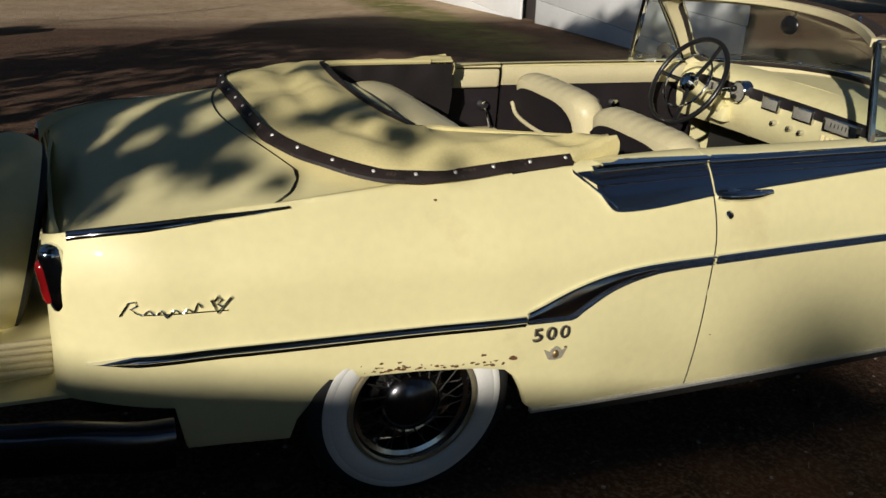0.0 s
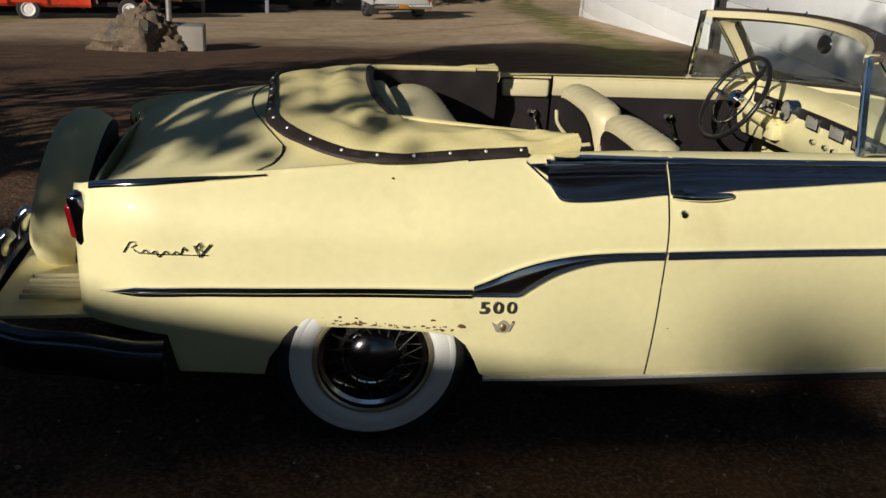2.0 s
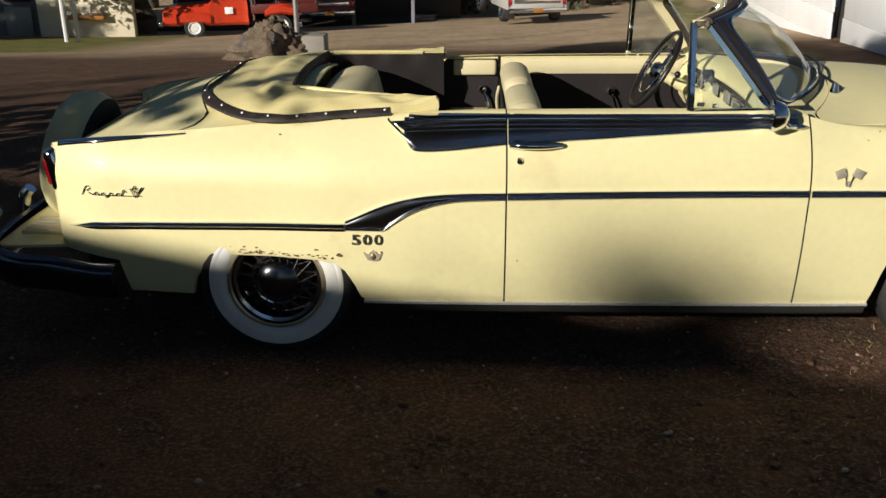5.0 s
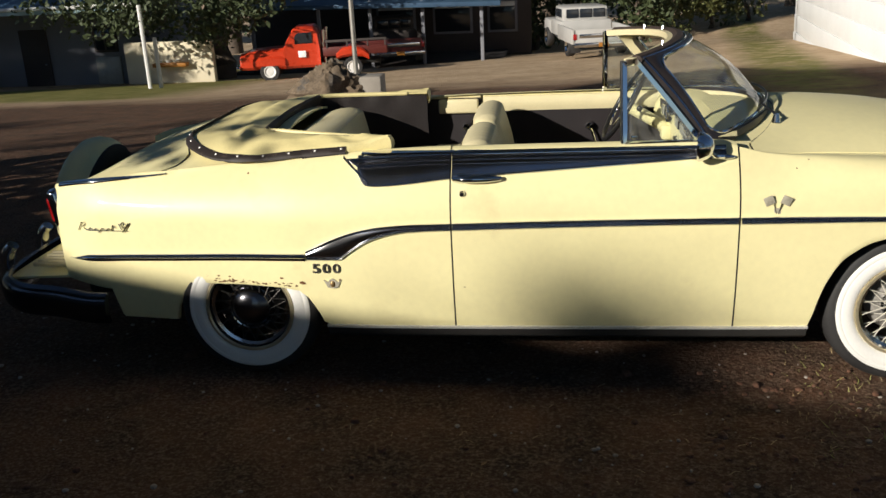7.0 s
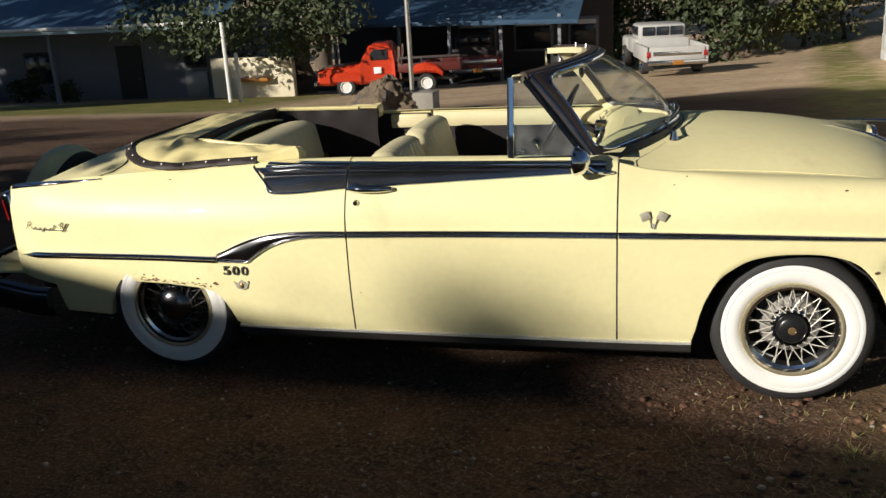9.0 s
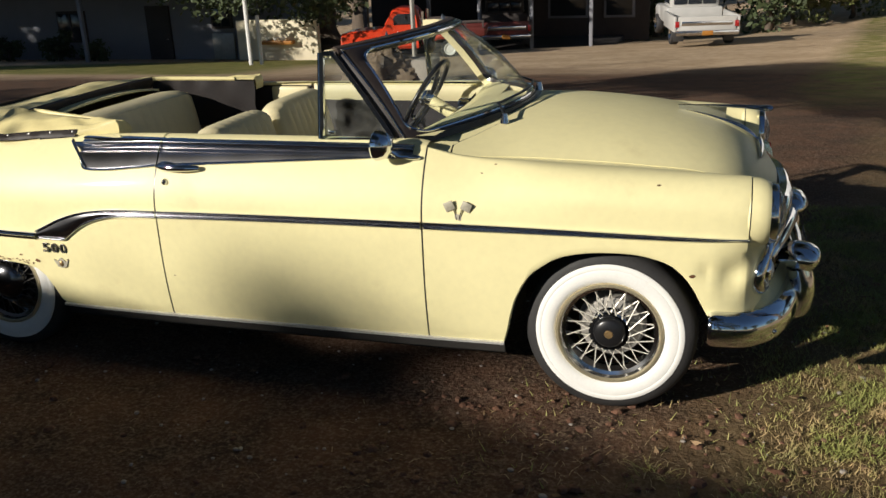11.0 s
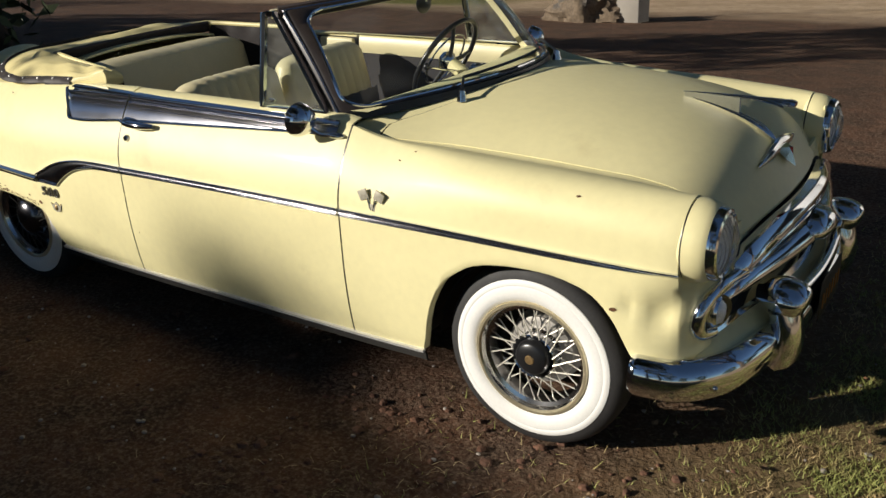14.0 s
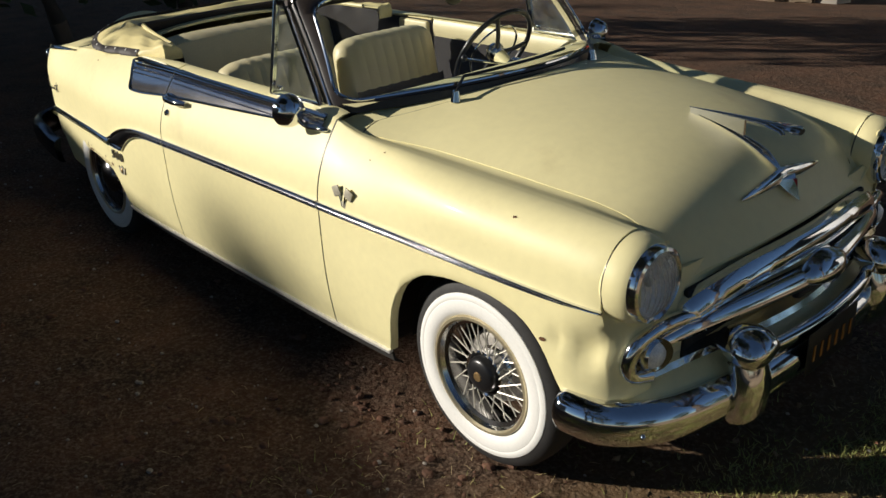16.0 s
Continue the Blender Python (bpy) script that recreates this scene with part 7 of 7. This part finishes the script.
part("crown", leaf_cloud(dc, 2100, 0.070, 9), LEAF_DARK, far_tree, smooth=False)
# an unseen tree row, added to shade the drive beyond the car
for i, (q, top) in enumerate(((2.8, 13.6), (5.2, 13.2), (7.8, 12.6), (10.2, 11.4), (12.6, 9.6), (15.5, 7.6), (18.0, 6.6), (26.8, 10.5), (29.8, 11.0), (33.0, 11.0), (36.5, 11.0))):
    x = -31.0 - 1.5 * (i % 2)
    y = (q - 31.0 * 0.731) / 0.682
    top *= 1.2
    build_tree("row_tree", "unseen dense tree added to shade the drive", (x, y, -0.3), top * 0.7, crown_clumps((x, y, top * 0.52), (1.9, 1.9, top * 0.48), 44 if i < 7 else 34, 0.95, 200 + i, -1.0), 0.25, 55, 0.2, 230 + i, LEAF_DARK, 3)


# ---------------------------------------------------------------- turf, leaves and stones near the wheels
def build_turf():
    r = np.random.default_rng(8)
    V, F = [], []
    n = 0
    while n < 150000:
        x, y = r.uniform(2.4, 5.6), r.uniform(-2.6, 2.2)
        d = x - 0.25 * y + 1.3 * noise.noise(Vector((x * 1.1, y * 1.1, 5)))
        dens = min(1, max(0.0, (d - 3.3) / 0.8))
        if r.uniform() > dens * (0.35 + 0.65 * (noise.noise(Vector((x * 4, y * 4, 2))) > -0.1)):
            if not (r.uniform() < 0.02 and d > 2.6):
                n += 0.2
                continue
        z = ground_z(x, y) - 0.01
        h = r.uniform(0.008, 0.032) * (1.8 if r.uniform() < 0.05 else 1)
        a = r.uniform(0, 6.28)
        w = r.uniform(0.0016, 0.0036)
        lx, ly = r.normal(0, 0.018, 2)
        k = len(V)
        V += [(x - w * math.cos(a), y - w * math.sin(a), z), (x + w * math.cos(a), y + w * math.sin(a), z), (x + lx, y + ly, z + h)]
        F.append((k, k + 1, k + 2))
        n += 1
    return tagged(mesh_object("turf", V, F, GRASSMAT, smooth=False), "short patchy green and dry grass", "grass", kind="stuff")


def build_litter():
    r = np.random.default_rng(12)
    V, F = [], []
    for _ in range(1500):
        x, y = r.uniform(-2.5, 6.0), r.uniform(-4.0, 1.0)
        if x > 2.6 and r.uniform() < 0.2 or x <= 2.6 and r.uniform() < 0.35:
            z = ground_z(x, y) + 0.004
            a, s = r.uniform(0, 6.28), r.uniform(0.008, 0.022)
            c, q = math.cos(a), math.sin(a)
            k = len(V)
            V += [(x - c * s, y - q * s, z), (x + q * s * 0.5, y - c * s * 0.5, z + r.uniform(0, 0.012)), (x + c * s, y + q * s, z + r.uniform(0, 0.01)), (x - q * s * 0.5, y + c * s * 0.5, z + r.uniform(0, 0.008))]
            F.append((k, k + 1, k + 2, k + 3))
    tagged(mesh_object("fallen_leaves", V, F, DRYLEAF, smooth=False), "scattered dry brown leaves on the soil", "leaves", kind="stuff")
    V, F = [], []
    for _ in range(300):
        x, y = r.uniform(3.05, 5.2), r.uniform(-2.2, 0.9)
        z = ground_z(x, y) + r.uniform(0.006, 0.024)
        a, s = r.uniform(0, 6.28), r.uniform(0.008, 0.024)
        c, q = math.cos(a), math.sin(a)
        k = len(V)
        t1, t2 = r.uniform(-0.012, 0.016, 2)
        V += [(x - c * s, y - q * s, z), (x + q * s * 0.55, y - c * s * 0.55, z + t1), (x + c * s, y + q * s, z + 0.004), (x - q * s * 0.55, y + c * s * 0.55, z + t2), (x, y, z + 0.005)]
        F += [(k, k + 1, k + 4), (k + 1, k + 2, k + 4), (k + 2, k + 3, k + 4), (k + 3, k, k + 4)]
    tagged(mesh_object("leaf_litter", V, F, BROWNLEAF, smooth=False), "curled tan leaves lying in the grass", "leaves", kind="stuff")
    geos = []
    for _ in range(700):
        x, y = r.uniform(-2.5, 5.0), r.uniform(-4.0, 0.5)
        s = abs(r.normal(0, 0.004)) + 0.003
        geos.append(ball(s * r.uniform(0.8, 1.4), s, s * 0.6, (x, y, ground_z(x, y) - 0.004 + s * 0.3), 6, 4))
    tagged(mesh_object("gravel", *join(*geos), PEBBLE), "small pale stones in the soil", "gravel", kind="stuff")


def build_clods():
    r = np.random.default_rng(31)
    geos = []
    for _ in range(900):
        x, y = (r.uniform(2.0, 4.6), r.uniform(-2.4, -0.7)) if r.uniform() < 0.6 else (r.uniform(-1.5, 4.6), r.uniform(-3.2, -0.6))
        q = abs(r.normal(0, 0.008)) + 0.004
        V, F = ball(q * r.uniform(0.8, 1.6), q * r.uniform(0.8, 1.3), q * r.uniform(0.4, 0.8), (0, 0, 0), 6, 4)
        turn = r.uniform(0, 6.28)
        c, w = math.cos(turn), math.sin(turn)
        geos.append(([(x + c * a - w * b + r.uniform(-0.2, 0.2) * q, y + w * a + c * b, ground_z(x, y) - 0.004 + d) for a, b, d in V], F))
    tagged(mesh_object("soil_clods", *join(*geos), CLOD, smooth=False), "crumbled reddish soil clods", "soil", kind="stuff")
    V, F = [], []
    for _ in range(300):
        x, y = (r.normal(3.05, 0.45), r.normal(-1.22, 0.16)) if r.uniform() < 0.6 else (r.uniform(0.5, 4.6), r.uniform(-2.6, -0.8))
        L, turn, w = r.uniform(0.015, 0.055), r.uniform(0, 6.28), r.uniform(0.0006, 0.0013)
        c, q = math.cos(turn), math.sin(turn)
        z, h = ground_z(x, y) - 0.002, r.uniform(0.002, 0.012)
        k = len(V)
        for f, zz in ((0.0, 0.0), (0.55, h), (1.0, 0.3 * h)):
            V += [(x + c * L * f - q * w, y + q * L * f + c * w, z + zz), (x + c * L * f + q * w, y + q * L * f - c * w, z + zz)]
        F += [(k, k + 1, k + 3, k + 2), (k + 2, k + 3, k + 5, k + 4)]
    tagged(mesh_object("straw", V, F, STRAW, smooth=False), "dry straw and twigs scattered by the wheel", "straw", kind="stuff")
    V, F = [], []
    for tx, ty in [(3.42, -1.38), (3.75, -1.42), (4.05, -1.55), (3.55, -1.62), (4.3, -1.2), (3.9, -1.8), (3.1, -1.22)]:
        for _ in range(45):
            x, y = tx + r.normal(0, 0.035), ty + r.normal(0, 0.03)
            z, h, w = ground_z(x, y) - 0.01, r.uniform(0.015, 0.045), r.uniform(0.0012, 0.0024)
            a = r.uniform(0, 6.28)
            lx, ly = (x - tx) * 0.9 + r.normal(0, 0.015), (y - ty) * 0.9 + r.normal(0, 0.015)
            k = len(V)
            V += [(x - w * math.cos(a), y - w * math.sin(a), z), (x + w * math.cos(a), y + w * math.sin(a), z), (x + lx * 0.5 + w * math.cos(a) * 0.7, y + ly * 0.5 + w * math.sin(a) * 0.7, z + h * 0.65), (x + lx * 0.5 - w * math.cos(a) * 0.7, y + ly * 0.5 - w * math.sin(a) * 0.7, z + h * 0.65), (x + lx * 1.3, y + ly * 1.3, z + h)]
            F += [(k, k + 1, k + 2, k + 3), (k + 3, k + 2, k + 4)]
    tagged(mesh_object("grass_tufts", V, F, GRASSMAT, smooth=False), "small tufts of green grass in the soil", "grass", kind="stuff")


build_turf()
build_litter()
build_clods()
